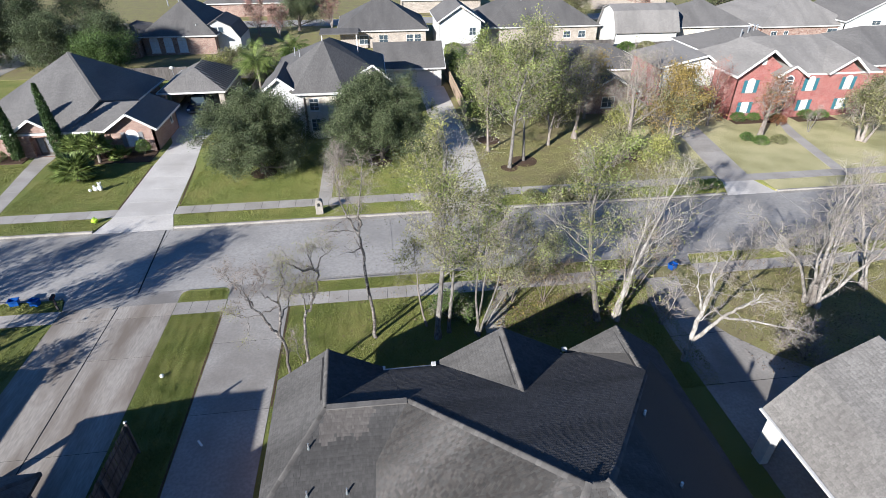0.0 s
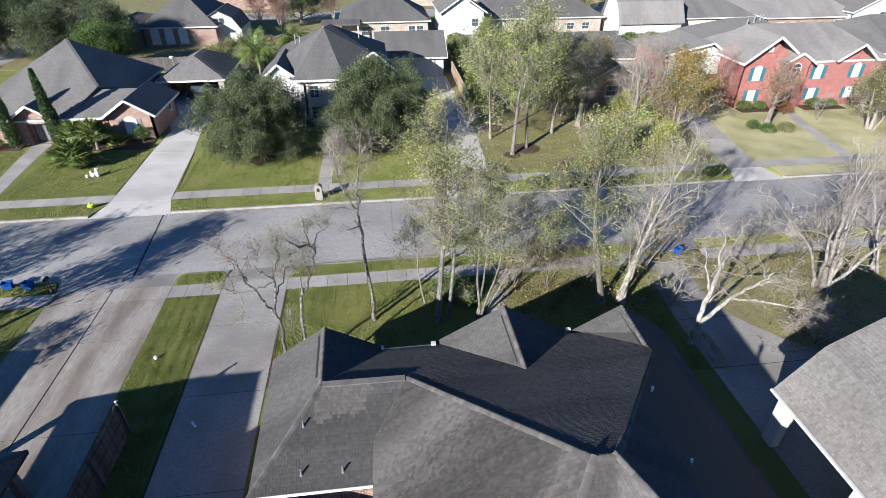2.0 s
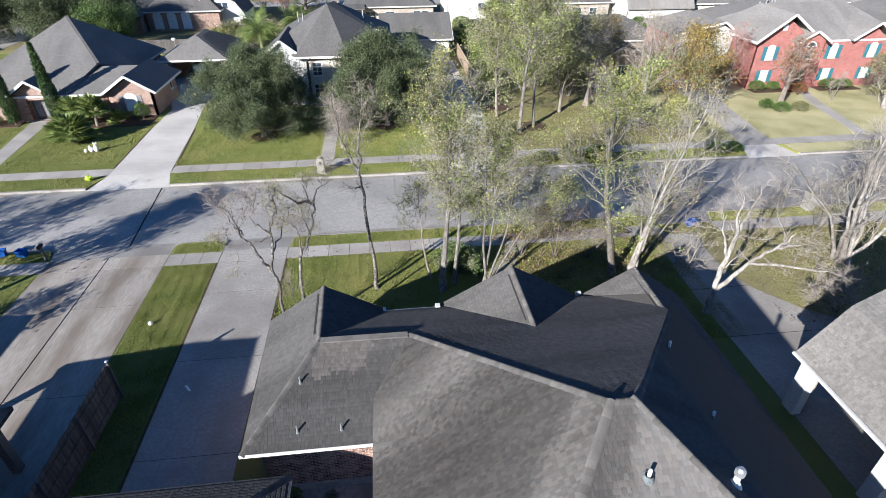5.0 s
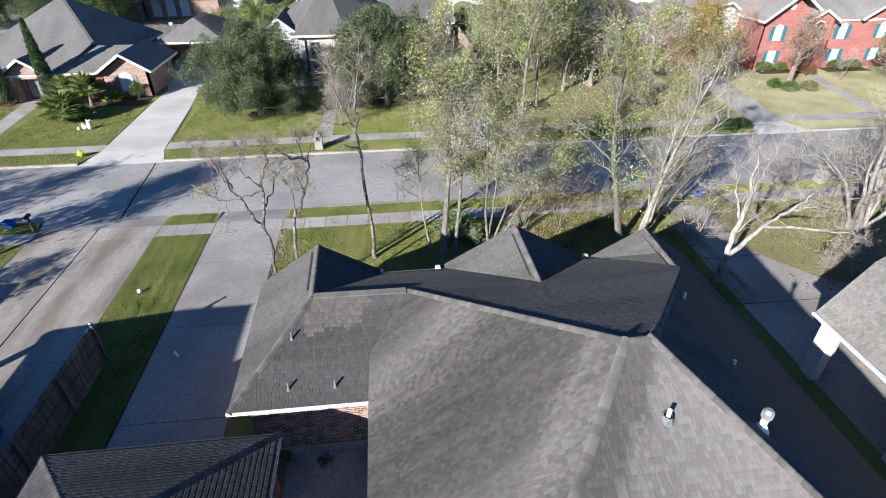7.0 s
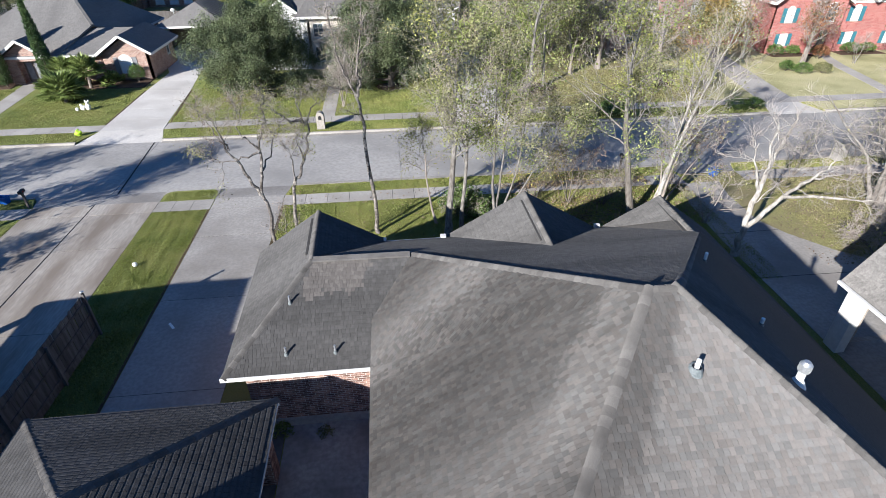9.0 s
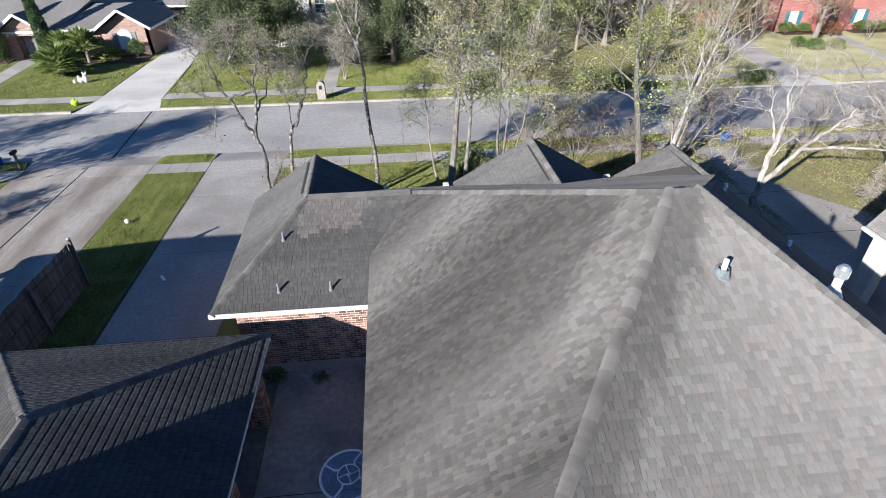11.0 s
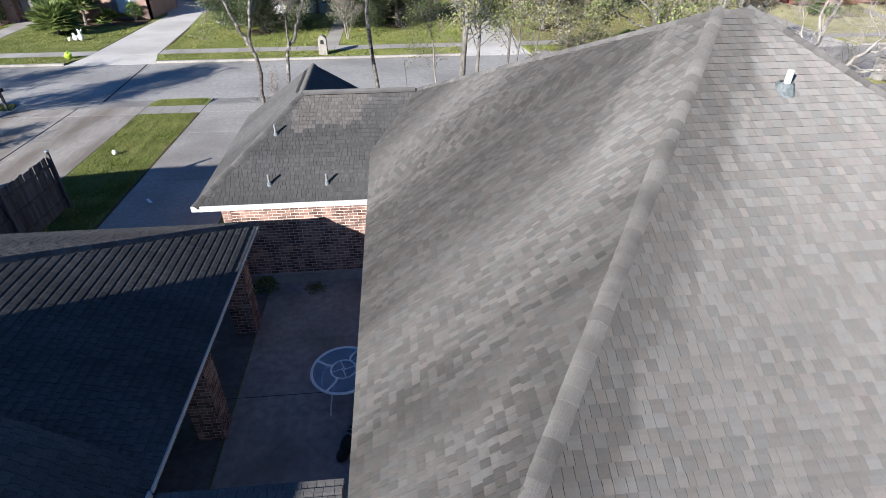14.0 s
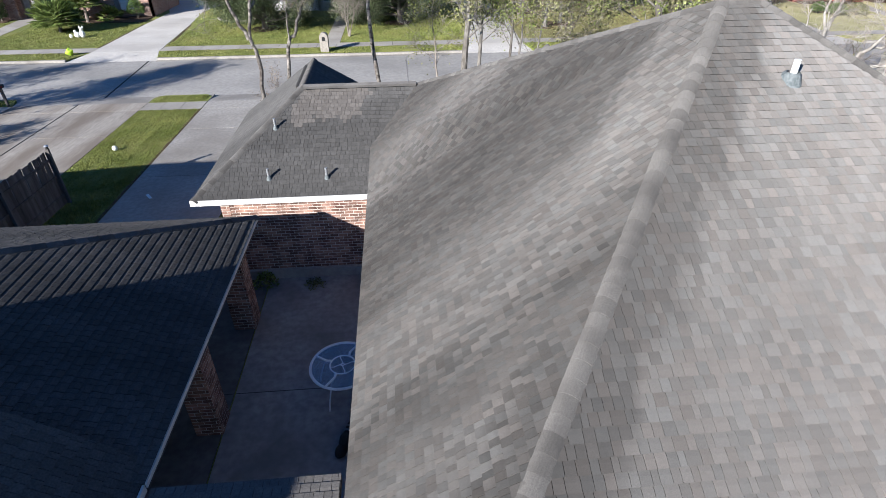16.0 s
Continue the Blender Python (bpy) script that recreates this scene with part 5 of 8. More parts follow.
roof(ch, [[(-8.2, 54.9, 4.95), (-3.0, 54.9, 4.95), cpk], [(-8.2, 54.9, 4.95), cpk, cpr, (-11.2, 71.0, 4.95), (-11.2, 60, 4.95)], [(-3.0, 54.9, 4.95), (1.4, 61.0, 5.0), (1.4, 71.0, 5.0), cpr, cpk], [(-11.2, 71, 4.95), (1.4, 71, 4.95), cpr]], M_ROOFDARK, label="dark grey shingle hip roof")
fascia(ch, [((-8.2, 54.86, 4.87), (-3.0, 54.86, 4.87)), ((-3.0, 54.86, 4.87), (1.44, 61.0, 4.9)), ((-8.22, 54.9, 4.87), (-11.22, 60, 4.87)), ((1.44, 61, 4.9), (1.44, 71, 4.9))], 0.22, 0.05)
roof(ch, [[(-11.9, 55.4, 4.55), (-9.5, 55.4, 6.45), (-9.5, 62.5, 6.45), (-11.9, 62.5, 4.55)], [(-7.1, 55.4, 4.6), (-9.5, 55.4, 6.45), (-9.5, 62.5, 6.45), (-7.1, 62.5, 4.6)]], M_ROOFDARK)
rakes(ch, -11.95, -7.05, 55.35, 4.48, 1.9, 0.5)
wall(ch, (-11.5, 55.7), (-7.22, 55.7), 0, 4.55, M_SIDING, [(1.5, 2.7, 1.0, 2.4)])
wall(ch, (-11.5, 58.0), (-11.5, 55.703), 0, 4.55, M_SIDING)
gable_wall(ch, (-11.5, 55.7), (-7.5, 55.7), 4.55, 1.6, M_SIDING)
window(ch, (-11.5, 55.7), (-7.22, 55.7), 1.5, 2.7, 1.0, 2.4, True, (2, 3))
rakes(ch, -3.0, 2.0, 59.0, 4.8, 1.7, 0.6)
gable_wall(ch, (-2.6, 59.2), (1.6, 59.2), 4.8, 1.4, M_STUCCO)
for x, y, h in ((-7.6, 60.6, 0.8), (-8.4, 63.0, 0.6), (-1.5, 63.5, 0.4)):
    pipe(ch, x, y, 7.2, h)
cg = thing("garage", "white double garage with a plain grey gable roof", "garage")
block(cg, 0.4, 9.2, 73.3, 81.0, 0, 2.6, M_SIDING, south=[(5.2, 8.2, 0.02, 2.2)])
roof(cg, gable_faces(0.2, 9.7, 72.8, 81.4, 2.62, 2.6), M_ROOFDARK, label="dark grey shingles")
eaves(cg, 0.2, 9.7, 72.8, 81.4, 2.54, "s")
fascia(cg, [((9.72, 72.8, 2.54), (9.72, 77.1, 5.14)), ((9.72, 77.1, 5.14), (9.72, 81.4, 2.54))], 0.2, 0.05)
gd = part("garage_door", boxes((5.62, 8.58, 73.42, 73.48, 0.02, 2.2)), M_WHITE, cg, "white panelled garage door")
for k in range(4):
    for j in range(4):
        part("door_panel", boxes((5.72 + 0.72 * j, 6.34 + 0.72 * j, 73.39, 73.43, 0.1 + 0.52 * k, 0.5 + 0.52 * k)), M_WHITE, gd)

# red brick two-storey house
rh = thing("house", "red brick two-storey house with teal shutters and white trim", "house")
up = [(2.0, 2.95, 3.0, 4.0)]
wins = [(1.2, 2.1, 3.05, 4.25), (1.2, 2.1, 0.75, 2.0), (8.55, 9.45, 3.05, 4.25), (8.55, 9.45, 0.75, 2.0), (13.2, 14.1, 3.05, 4.25), (13.2, 14.1, 0.75, 2.0)]
wall(rh, (40.3, 55.5), (57.2, 55.5), 0, 4.95, M_BRICKRED, [o[:4] for o in wins])
for o in wins:
    window(rh, (40.3, 55.5), (57.2, 55.5), *o, arched=o[2] > 2, bars=(2, 3), shutters=M_TEAL, pane=M_BLIND, shutter_w=0.42)
wall(rh, (57.2, 55.503), (57.2, 66), 0, 4.95, M_BRICKRED)
wall(rh, (57.2, 66), (40.3, 66), 0, 4.95, M_BRICKRED)
wall(rh, (40.3, 66), (40.3, 55.503), 0, 4.95, M_BRICKRED)
mf = hip_faces(39.7, 57.8, 55.56, 66.6, 5.0, 3.0, 4.5)
roof(rh, mf, M_ROOFLIGHT, label="pale grey weathered shingles with dark streaks")
roof(rh, [[(39.5, 54.7, 5.15), (43.0, 54.7, 7.8), (43.0, 61.0, 8.0), (39.5, 64.0, 5.2)], [(46.9, 54.7, 5.0), (43.0, 54.7, 7.8), (43.0, 61.0, 8.0), (46.9, 58.5, 6.0)],
          [(50.6, 54.7, 5.1), (53.2, 54.7, 6.8), (53.2, 60.0, 7.2), (50.6, 57.0, 5.4)], [(55.4, 54.7, 5.2), (53.2, 54.7, 6.8), (53.2, 60.0, 7.2), (55.4, 57.0, 5.4)]], M_ROOFLIGHT)
fascia(rh, [((39.46, 54.6, 5.06), (39.46, 64.0, 5.1))], 0.24, 0.06)
rakes(rh, 39.45, 46.95, 54.65, 5.03, 2.72, 0.47, w=0.24)
rakes(rh, 50.5, 55.45, 54.65, 5.05, 1.7, 0.54, w=0.24)
gable_wall(rh, (40.2, 55.48), (46.4, 55.48), 4.95, 2.3, M_BRICKRED, at=0.46)
gable_wall(rh, (50.9, 55.48), (55.1, 55.48), 4.95, 1.5, M_BRICKRED, at=0.54)
part("gable_vent", boxes((42.5, 43.0, 55.4, 55.46, 6.1, 6.75), bevel=0.01), M_WHITE, rh)
eaves(rh, 48.2, 57.8, 55.42, 66, 4.92, "se")
# projecting entry with its own small gable
wall(rh, (44.3, 54.6), (47.2, 54.6), 0, 5.2, M_BRICKRED, [(0.9, 2.0, 0.02, 2.4), (0.9, 2.0, 3.3, 4.6)])
wall(rh, (47.2, 54.603), (47.2, 55.5), 0, 5.2, M_BRICKRED)
wall(rh, (44.3, 55.5), (44.3, 54.603), 0, 5.2, M_BRICKRED)
window(rh, (44.3, 54.6), (47.2, 54.6), 0.9, 2.0, 3.3, 4.6, True, (2, 3))
gable_wall(rh, (44.3, 54.6), (47.2, 54.6), 5.2, 0.8, M_BRICKRED)
roof(rh, [[(43.9, 54.2, 5.1), (45.7, 54.2, 6.2), (45.7, 58, 6.2), (43.9, 57, 5.3)], [(47.6, 54.2, 5.1), (45.7, 54.2, 6.2), (45.7, 58, 6.2), (47.6, 57, 5.3)]], M_ROOFLIGHT)
rakes(rh, 43.85, 47.65, 54.15, 5.03, 1.12, w=0.24)
part("front_door", boxes((45.2, 46.3, 54.9, 54.96, 0.02, 2.4)), M_BARKDARK, rh, "dark front door in a shaded porch")
part("downpipe", rod(bmesh.new(), (47.5, 55.4, 0), (47.5, 55.4, 4.9), 0.05), M_BARKDARK, rh)
# lower side wing with white siding
block(rh, 33.6, 40.2, 60.3, 68, 0, 4.9, M_BRICKRED)
part("siding", boxes((33.62, 40.18, 60.1, 60.18, 2.7, 5.0)), M_SIDING, rh, "white painted siding")
gable_wall(rh, (33.6, 60.26), (40.2, 60.26), 5.0, 1.0, M_SIDING, at=0.78)
roof(rh, [[(33.1, 59.8, 5.05), (38.8, 59.8, 6.25), (38.8, 68.4, 6.25), (33.1, 68.4, 5.05)], [(40.6, 59.8, 5.4), (38.8, 59.8, 6.25), (38.8, 68.4, 6.25), (40.6, 68.4, 5.4)]], M_ROOFLIGHT)
rakes(rh, 33.05, 40.6, 59.75, 4.98, 1.22, 0.76)

# the roof that stands beside the camera's house, with white piers
nh = thing("house", "neighbouring house with pale grey roof and white porch piers", "house")
nx, ny, nzv = 15.62, 13.84, 2.69
NA, NB = (17.05, 13.84, 4.85), (19.3, 13.84, 6.35)
nfaces = [[(nx, ny, nzv), (nx, -2, nzv), (17.05, -2, 4.85), NA], [NA, (17.05, -2, 4.85), (19.3, -2, 6.35), NB], [NB, (19.3, -2, 6.35), (24.5, -2, 3.2), (24.5, 13.84, 3.2)]]


# ---- the back row ----
def simple_house(label, x0, x1, y0, y1, eave, rise, wallmat, roofmat, wins=(), kind="hip", ends=None, over=0.5, shut=None, bars=(2, 2), pane=None, arched=False):
    t = thing("house", label, "house")
    wall(t, (x0, y0), (x1, y0), 0, eave, wallmat, [o[:4] for o in wins])
    for o in wins:
        window(t, (x0, y0), (x1, y0), *o, arched=arched, bars=bars, pane=pane)
    wall(t, (x1, y0 + 0.003), (x1, y1 - 0.003), 0, eave, wallmat)
    wall(t, (x1, y1), (x0, y1), 0, eave, wallmat)
    wall(t, (x0, y1 - 0.003), (x0, y0 + 0.003), 0, eave, wallmat)
    a, b, c, d = x0 - over, x1 + over, y0 - over, y1 + over
    if kind == "hip":
        roof(t, hip_faces(a, b, c, d, eave + 0.02, rise, ends), roofmat, label="weathered grey shingles")
    elif kind == "gable_y":
        roof(t, gable_faces(a, b, c, d, eave + 0.02, rise, "y"), roofmat, label="weathered grey shingles")
        gable_wall(t, (x0, y0), (x1, y0), eave, rise * (x1 - x0) / (b - a) - 0.1, wallmat)
        rakes(t, a, b, c - 0.03, eave - 0.05, rise)
    elif kind == "gable_x":
        roof(t, gable_faces(a, b, c, d, eave + 0.02, rise, "x"), roofmat, label="weathered grey shingles")
        gable_wall(t, (x0, y1), (x0, y0), eave, rise * (y1 - y0) / (d - c) - 0.1, wallmat)
        gable_wall(t, (x1, y0), (x1, y1), eave, rise * (y1 - y0) / (d - c) - 0.1, wallmat)
    eaves(t, a, b, c, d, eave - 0.05, "swe" if kind == "hip" else ("we" if kind == "gable_y" else "s"))
    return t


bl = simple_house("brick house with dark hip roof and arched windows", -37.0, -25.6, 97.2, 113, 3.0, 4.6, M_BRICK, M_ROOFDARK, [(1.0, 2.4, 0.4, 2.3), (3.2, 4.6, 0.4, 2.3), (5.4, 6.8, 0.4, 2.3)], ends=6.2, pane=M_BLIND, arched=True)
roof(bl, [[(-42.3, 95, 2.6), (-37.0, 95, 2.6), (-39.2, 99, 4.6), (-40.2, 99, 4.6)], [(-37.0, 95, 2.6), (-35.8, 103, 4.0), (-39.2, 103, 4.6), (-39.2, 99, 4.6)]], M_ROOFDARK)
block(bl, -41.8, -37.4, 95.5, 102, 0, 2.55, M_BRICK)
for x, y, z in ((-33.5, 103, 7.1), (-32.0, 104, 7.1), (-28.5, 98.5, 4.0)):
    pipe(bl, x, y, z, 0.5, 0.1)
bw = thing("garage", "white gambrel-roofed garage with a pair of upper windows", "garage")
gy0, gy1b = 99.0, 107.0
gpts = [(-28.7, 0.0), (-28.7, 2.1), (-27.5, 3.9), (-25.3, 5.0), (-23.1, 3.9), (-21.9, 2.1), (-21.9, 0.0)]
bm = bmesh.new()
ends = [[bm.verts.new((x, y, z)) for x, z in gpts] for y in (gy0, gy1b)]
bm.faces.new(ends[0]), bm.faces.new(ends[1][::-1])
for i in (0, 5):
    bm.faces.new((ends[0][i], ends[0][i + 1], ends[1][i + 1], ends[1][i]))
part("wall", bm, M_SIDING, bw)
for (xa, za), (xb, zb) in zip(gpts[1:5], gpts[2:6]):
    part("roof_slope", slab(bmesh.new(), [(xa, gy0 - 0.3, za + 0.14), (xb, gy0 - 0.3, zb + 0.14), (xb, gy1b, zb + 0.14), (xa, gy1b, za + 0.14)], 0.12), M_ROOFDARK, bw)
for x in (-26.15, -25.2):
    pane = part("window", boxes((x, x + 0.75, gy0 - 0.04, gy0 - 0.01, 3.0, 3.85)), M_GLASS, bw)
    part("window_frame", boxes((x - 0.06, x, gy0 - 0.06, gy0 - 0.01, 2.95, 3.9), (x + 0.75, x + 0.81, gy0 - 0.06, gy0 - 0.01, 2.95, 3.9)), M_WHITE, pane)
bc = simple_house("tan brick house with dark hip roof", -5.2, 9.6, 98.6, 113, 2.85, 3.9, M_BRICKTAN, M_ROOFDARK, [(3.2, 4.9, 0.6, 2.1), (6.6, 8.2, 0.6, 2.1), (11.4, 12.6, 0.6, 2.1), (12.8, 14.0, 0.6, 2.1)], ends=6.5)
roof(bc, [[(-8.5, 96.2, 2.9), (-2.0, 96.2, 2.9), (-2.0, 99, 3.3), (-8.5, 99, 3.3)]], M_ROOFDARK)
for x in (-8.2, -2.4):
    part("post", boxes((x - 0.1, x + 0.1, 96.4, 96.6, 0, 2.8)), M_WHITE, bc)
simple_house("white two-storey house with grey gable roof", 11.6, 18.6, 94.6, 106, 4.6, 2.6, M_SIDING, M_ROOFGREY, [(5.0, 6.2, 2.4, 3.7)], "gable_y")
b2 = simple_house("large house under a wide dark grey roof", 20.5, 41, 99, 116, 2.8, 4.8, M_BRICKTAN, M_ROOFDARK, [(14.2, 15.6, 0.7, 1.9), (17, 18.4, 0.7, 1.9)], ends=8)
pipe(b2, 28, 105, 6.2, 0.6, 0.12)
# white gambrel house
gb = thing("house", "white house with a steep grey gambrel roof", "house")
block(gb, 42.2, 53.4, 93.4, 101.5, 0, 2.5, M_SIDING)
for x0, x1 in ((41.9, 53.7),):
    roof(gb, [[(x0, 92.9, 2.5), (x1, 92.9, 2.5), (x1, 95.0, 5.7), (x0, 95.0, 5.7)], [(x0, 95.0, 5.7), (x1, 95.0, 5.7), (x1, 97.5, 6.5), (x0, 97.5, 6.5)], [(x0, 97.5, 6.5), (x1, 97.5, 6.5), (x1, 100, 5.7), (x0, 100, 5.7)], [(x0, 100, 5.7), (x1, 100, 5.7), (x1, 102, 2.5), (x0, 102, 2.5)]], M_ROOFLIGHT, label="pale grey shingles with a green ridge")
me = mesh("gable", [(42.2, y, z) for y, z in ((93.4, 2.5), (95.2, 5.5), (97.5, 6.3), (99.8, 5.5), (101.5, 2.5))] + [(42.45, y, z) for y, z in ((93.4, 2.5), (95.2, 5.5), (97.5, 6.3), (99.8, 5.5), (101.5, 2.5))],
          [(0, 1, 2, 3, 4), (9, 8, 7, 6, 5), (0, 5, 6, 1), (1, 6, 7, 2), (2, 7, 8, 3), (3, 8, 9, 4), (4, 9, 5, 0)], M_SIDING)
part("gable", me, None, gb)
window(gb, (42.2, 101.5), (42.2, 93.4), 3.3, 4.6, 3.4, 4.6)
simple_house("low house with white window bays and grey roof", 54.6, 68, 95.5, 108, 2.75, 3.6, M_STUCCO, M_ROOFGREY, [(3.5, 5.2, 0.5, 2.2), (8.0, 10.2, 1.5, 2.3), (10.6, 12.8, 1.5, 2.3)], pane=M_BLIND)
simple_house("brick house with broad pale grey hip roof", 69.5, 87, 93.5, 112, 2.8, 5.0, M_BRICK, M_ROOFLIGHT, [(2, 3.2, 0.6, 2), (4.5, 5.4, 0.6, 2), (13, 15, 0.4, 2.2)], ends=8)
simple_house("white gable-fronted house with a grey roof", 84.5, 97, 92.2, 104, 3.6, 3.4, M_SIDING, M_ROOFGREY, [(5.2, 7.0, 2.8, 3.6)], "gable_y")
simple_house("low house behind the trees with a dark grey roof", 20.5, 37.0, 69.5, 79, 2.6, 2.3, M_BRICKTAN, M_ROOFDARK, [(8, 9.4, 0.7, 2)], ends=5)
simple_house("brown brick front wing behind bare trees", 24.5, 30.5, 59.5, 69.4, 2.5, 1.9, M_BRICK, M_ROOFDARK, [(2, 3.6, 0.7, 2)], "gable_y")
b7 = simple_house("house with grey roof and white gable behind the red house", 48.5, 62, 74.5, 85, 3.0, 2.4, M_SIDING, M_ROOFGREY, ends=5)
for x, y, z in ((54.5, 77.5, 4.9), (56.2, 78.5, 5.1), (57.4, 79, 5.2), (58.0, 79.2, 5.2)):
    pipe(b7, x, y, z, 0.7, 0.12)
simple_house("house with large dark roof beside the red house", 59.5, 76, 60.5, 74, 4.4, 3.2, M_BRICKRED, M_ROOFGREY, [(0.8, 1.9, 2.6, 3.9)], ends=5)
simple_house("distant low house with grey roof", -90, -70, 92, 110, 2.8, 4, M_BRICK, M_ROOFDARK)
simple_house("distant low house with grey roof", 8, 26, 134, 148, 2.8, 4, M_BRICKTAN, M_ROOFGREY)
simple_house("distant low house with grey roof", -36, -18, 134, 148, 2.8, 4, M_BRICK, M_ROOFDARK)
simple_house("distant low house with grey roof", 52, 72, 134, 148, 2.8, 4, M_BRICKTAN, M_ROOFGREY)

# the roof beside the camera's house
deck = roof(nh, nfaces, M_FELT, 0.14, "pale weathered grey shingles")
rng = random.Random(3)
vs, fs = [], []
for f in nfaces:
    v, g = shingles(deck, f, rng)
    k = len(vs)
    vs += v
    fs += [tuple(a + k for a in face) for face in g]
tagged(part("shingle_layer", mesh("shingle_layer", vs, fs, M_SHINGLELIGHT), None, nh), kind="stuff")
fascia(nh, [((nx - 0.03, ny, nzv - 0.09), (nx - 0.03, -2, nzv - 0.09))], 0.16, 0.04)
part("gutter", beam(bmesh.new(), (nx - 0.09, ny, nzv - 0.05), (nx - 0.09, -2, nzv - 0.05), 0.1, 0.1), M_WHITE, nh, "white gutter along the eave")
for y in (13.25, 9.2, 5.0):
    part("pier", boxes((15.78, 16.16, y - 0.3, y + 0.3, 0, 2.5), bevel=0.01), M_WHITE, nh, "white-painted brick pier")
wall(nh, (16.2, 13.4), (24.3, 13.4), 0.0, 2.5, M_BRICKTAN, [(0.6, 3.8, 0.02, 2.2)])
gable_wall(nh, (16.2, 13.6), (24.3, 13.6), 2.5, 3.4, M_SIDING, at=0.38)
wall(nh, (24.3, 13.4), (24.3, -2), 0, 3.1, M_BRICKTAN)
wall(nh, (20.0, -2), (20.0, 13.1), 0, 2.5, M_BRICKTAN)

# garage of the left neighbour, only its corner in view
lg = thing("garage", "brick garage with a grey hip roof and an open front bay", "garage")
lfaces = [[(-13.42, 14.4, 2.7), (-19.6, 14.4, 2.7), (-18.4, 10.95, 5.0), (-15.4, 10.95, 5.0)], [(-13.42, 4.0, 2.7), (-13.42, 14.4, 2.7), (-15.4, 10.95, 5.0), (-15.4, 6, 5.0)], [(-19.6, 14.4, 2.7), (-19.6, 4.0, 2.7), (-18.4, 6, 5.0), (-18.4, 10.95, 5.0)], [(-15.4, 6, 5.0), (-15.4, 10.95, 5.0), (-16.9, 10.5, 5.25), (-16.9, 6.4, 5.25)], [(-18.4, 10.95, 5.0), (-18.4, 6, 5.0), (-16.9, 6.4, 5.25), (-16.9, 10.5, 5.25)], [(-15.4, 10.95, 5.0), (-18.4, 10.95, 5.0), (-16.9, 10.5, 5.25)], [(-19.6, 4, 2.7), (-13.42, 4, 2.7), (-15.4, 6, 5.0), (-18.4, 6, 5.0)]]
shingled_roof(lg, lfaces, [((-13.42, 14.4, 2.7), (-15.4, 10.95, 5.0), 0, 1, STEPPED)], label="grey shingle hip roof", base=M_SHINGLE)
block(lg, -19.2, -13.85, 4.4, 11.0, 0, 2.55, M_BRICK)
# the open front bay stands on brick posts
for x, y in ((-14.0, 13.85), (-19.2, 13.95)):
    part("post", boxes((x - 0.15, x + 0.15, y - 0.15, y + 0.15, 0, 2.55), bevel=0.01), M_BRICK, lg, "brown brick post")
# unseen gable block, added to shade the drive beside the wing
roof(lg, gable_faces(-18.6, -12.9, -6, 6.3, 3.9, 2.15, "y"), M_ROOFGREY, label="unseen grey shingle gable roof added to cast shade")
block(lg, -18.2, -13.3, -5.6, 5.9, 0, 3.9, M_BRICK)


# ---- trees ----
def tube(verts, faces, path, radii, sides):
    """A tapered tube along a path, added to the lists."""
    base = len(verts)
    side = None
    for i, (p, r) in enumerate(zip(path, radii)):
        d = (path[min(i + 1, len(path) - 1)] - path[max(i - 1, 0)]).normalized()
        if side is None:
            side = d.orthogonal().normalized()
        side = (side - d * side.dot(d)).normalized()
        other = d.cross(side)
        for k in range(sides):
            a = 2 * math.pi * k / sides
            verts.append(p + (side * math.cos(a) + other * math.sin(a)) * r)
    for i in range(len(path) - 1):
        for k in range(sides):
            a, b = base + i * sides + k, base + i * sides + (k + 1) % sides
            faces.append((a, b, b + sides, a + sides))


def leaf_mesh(rng, tips, per, size, scatter, droop=0.3, clump=0.0):
    """Loose diamond leaves round the twigs."""
    verts, faces = [], []
    for p, d, path in tips:
        want = per * max(0.0, 1 + clump * noise.noise(p * 0.5))
        k = int(want) + (rng.random() < want - int(want))
        for _ in range(k):
            q = path[0].lerp(p, rng.uniform(0.1, 1.15)) + Vector((rng.gauss(0, scatter), rng.gauss(0, scatter), rng.gauss(0, scatter)))
            a = Vector((rng.gauss(0, 1), rng.gauss(0, 1), rng.gauss(-droop, 0.7))).normalized()
            b = a.orthogonal().normalized()
            b.rotate(Matrix.Rotation(rng.uniform(0, 6.28), 3, a))
            s = size * rng.uniform(0.6, 1.4)
            i = len(verts)
            verts += [q, q + a * s * 0.5 + b * s * 0.32, q + a * s, q + a * s * 0.5 - b * s * 0.32]
            faces.append((i, i + 1, i + 2, i + 3))
    return verts, faces


def limb(rng, start, way, length, radius, end_radius, crook, up, steps):
    """A crooked tapered path that bends upwards."""
    path, d = [start], way.normalized()
    for i in range(steps):
        d = (d + Vector((rng.gauss(0, crook), rng.gauss(0, crook), rng.gauss(0, crook * 0.7) + up))).normalized()
        path.append(path[-1] + d * (length / steps))
    return path, [radius + (end_radius - radius) * (i / steps) ** 0.85 for i in range(steps + 1)]


def along(path, f):
    n = len(path) - 1
    i = min(int(f * n), n - 1)
    return path[i].lerp(path[i + 1], f * n - i), (path[i + 1] - path[i]).normalized()


def side_way(rng, d, lo, hi, azimuth=None):
    """A direction that leaves d by lo to hi degrees."""
    axis = d.orthogonal().normalized()
    axis.rotate(Matrix.Rotation(rng.uniform(0, 6.283) if azimuth is None else azimuth, 3, d))
    w = d.copy()
    w.rotate(Matrix.Rotation(radians(rng.uniform(lo, hi)), 3, axis))
    return w


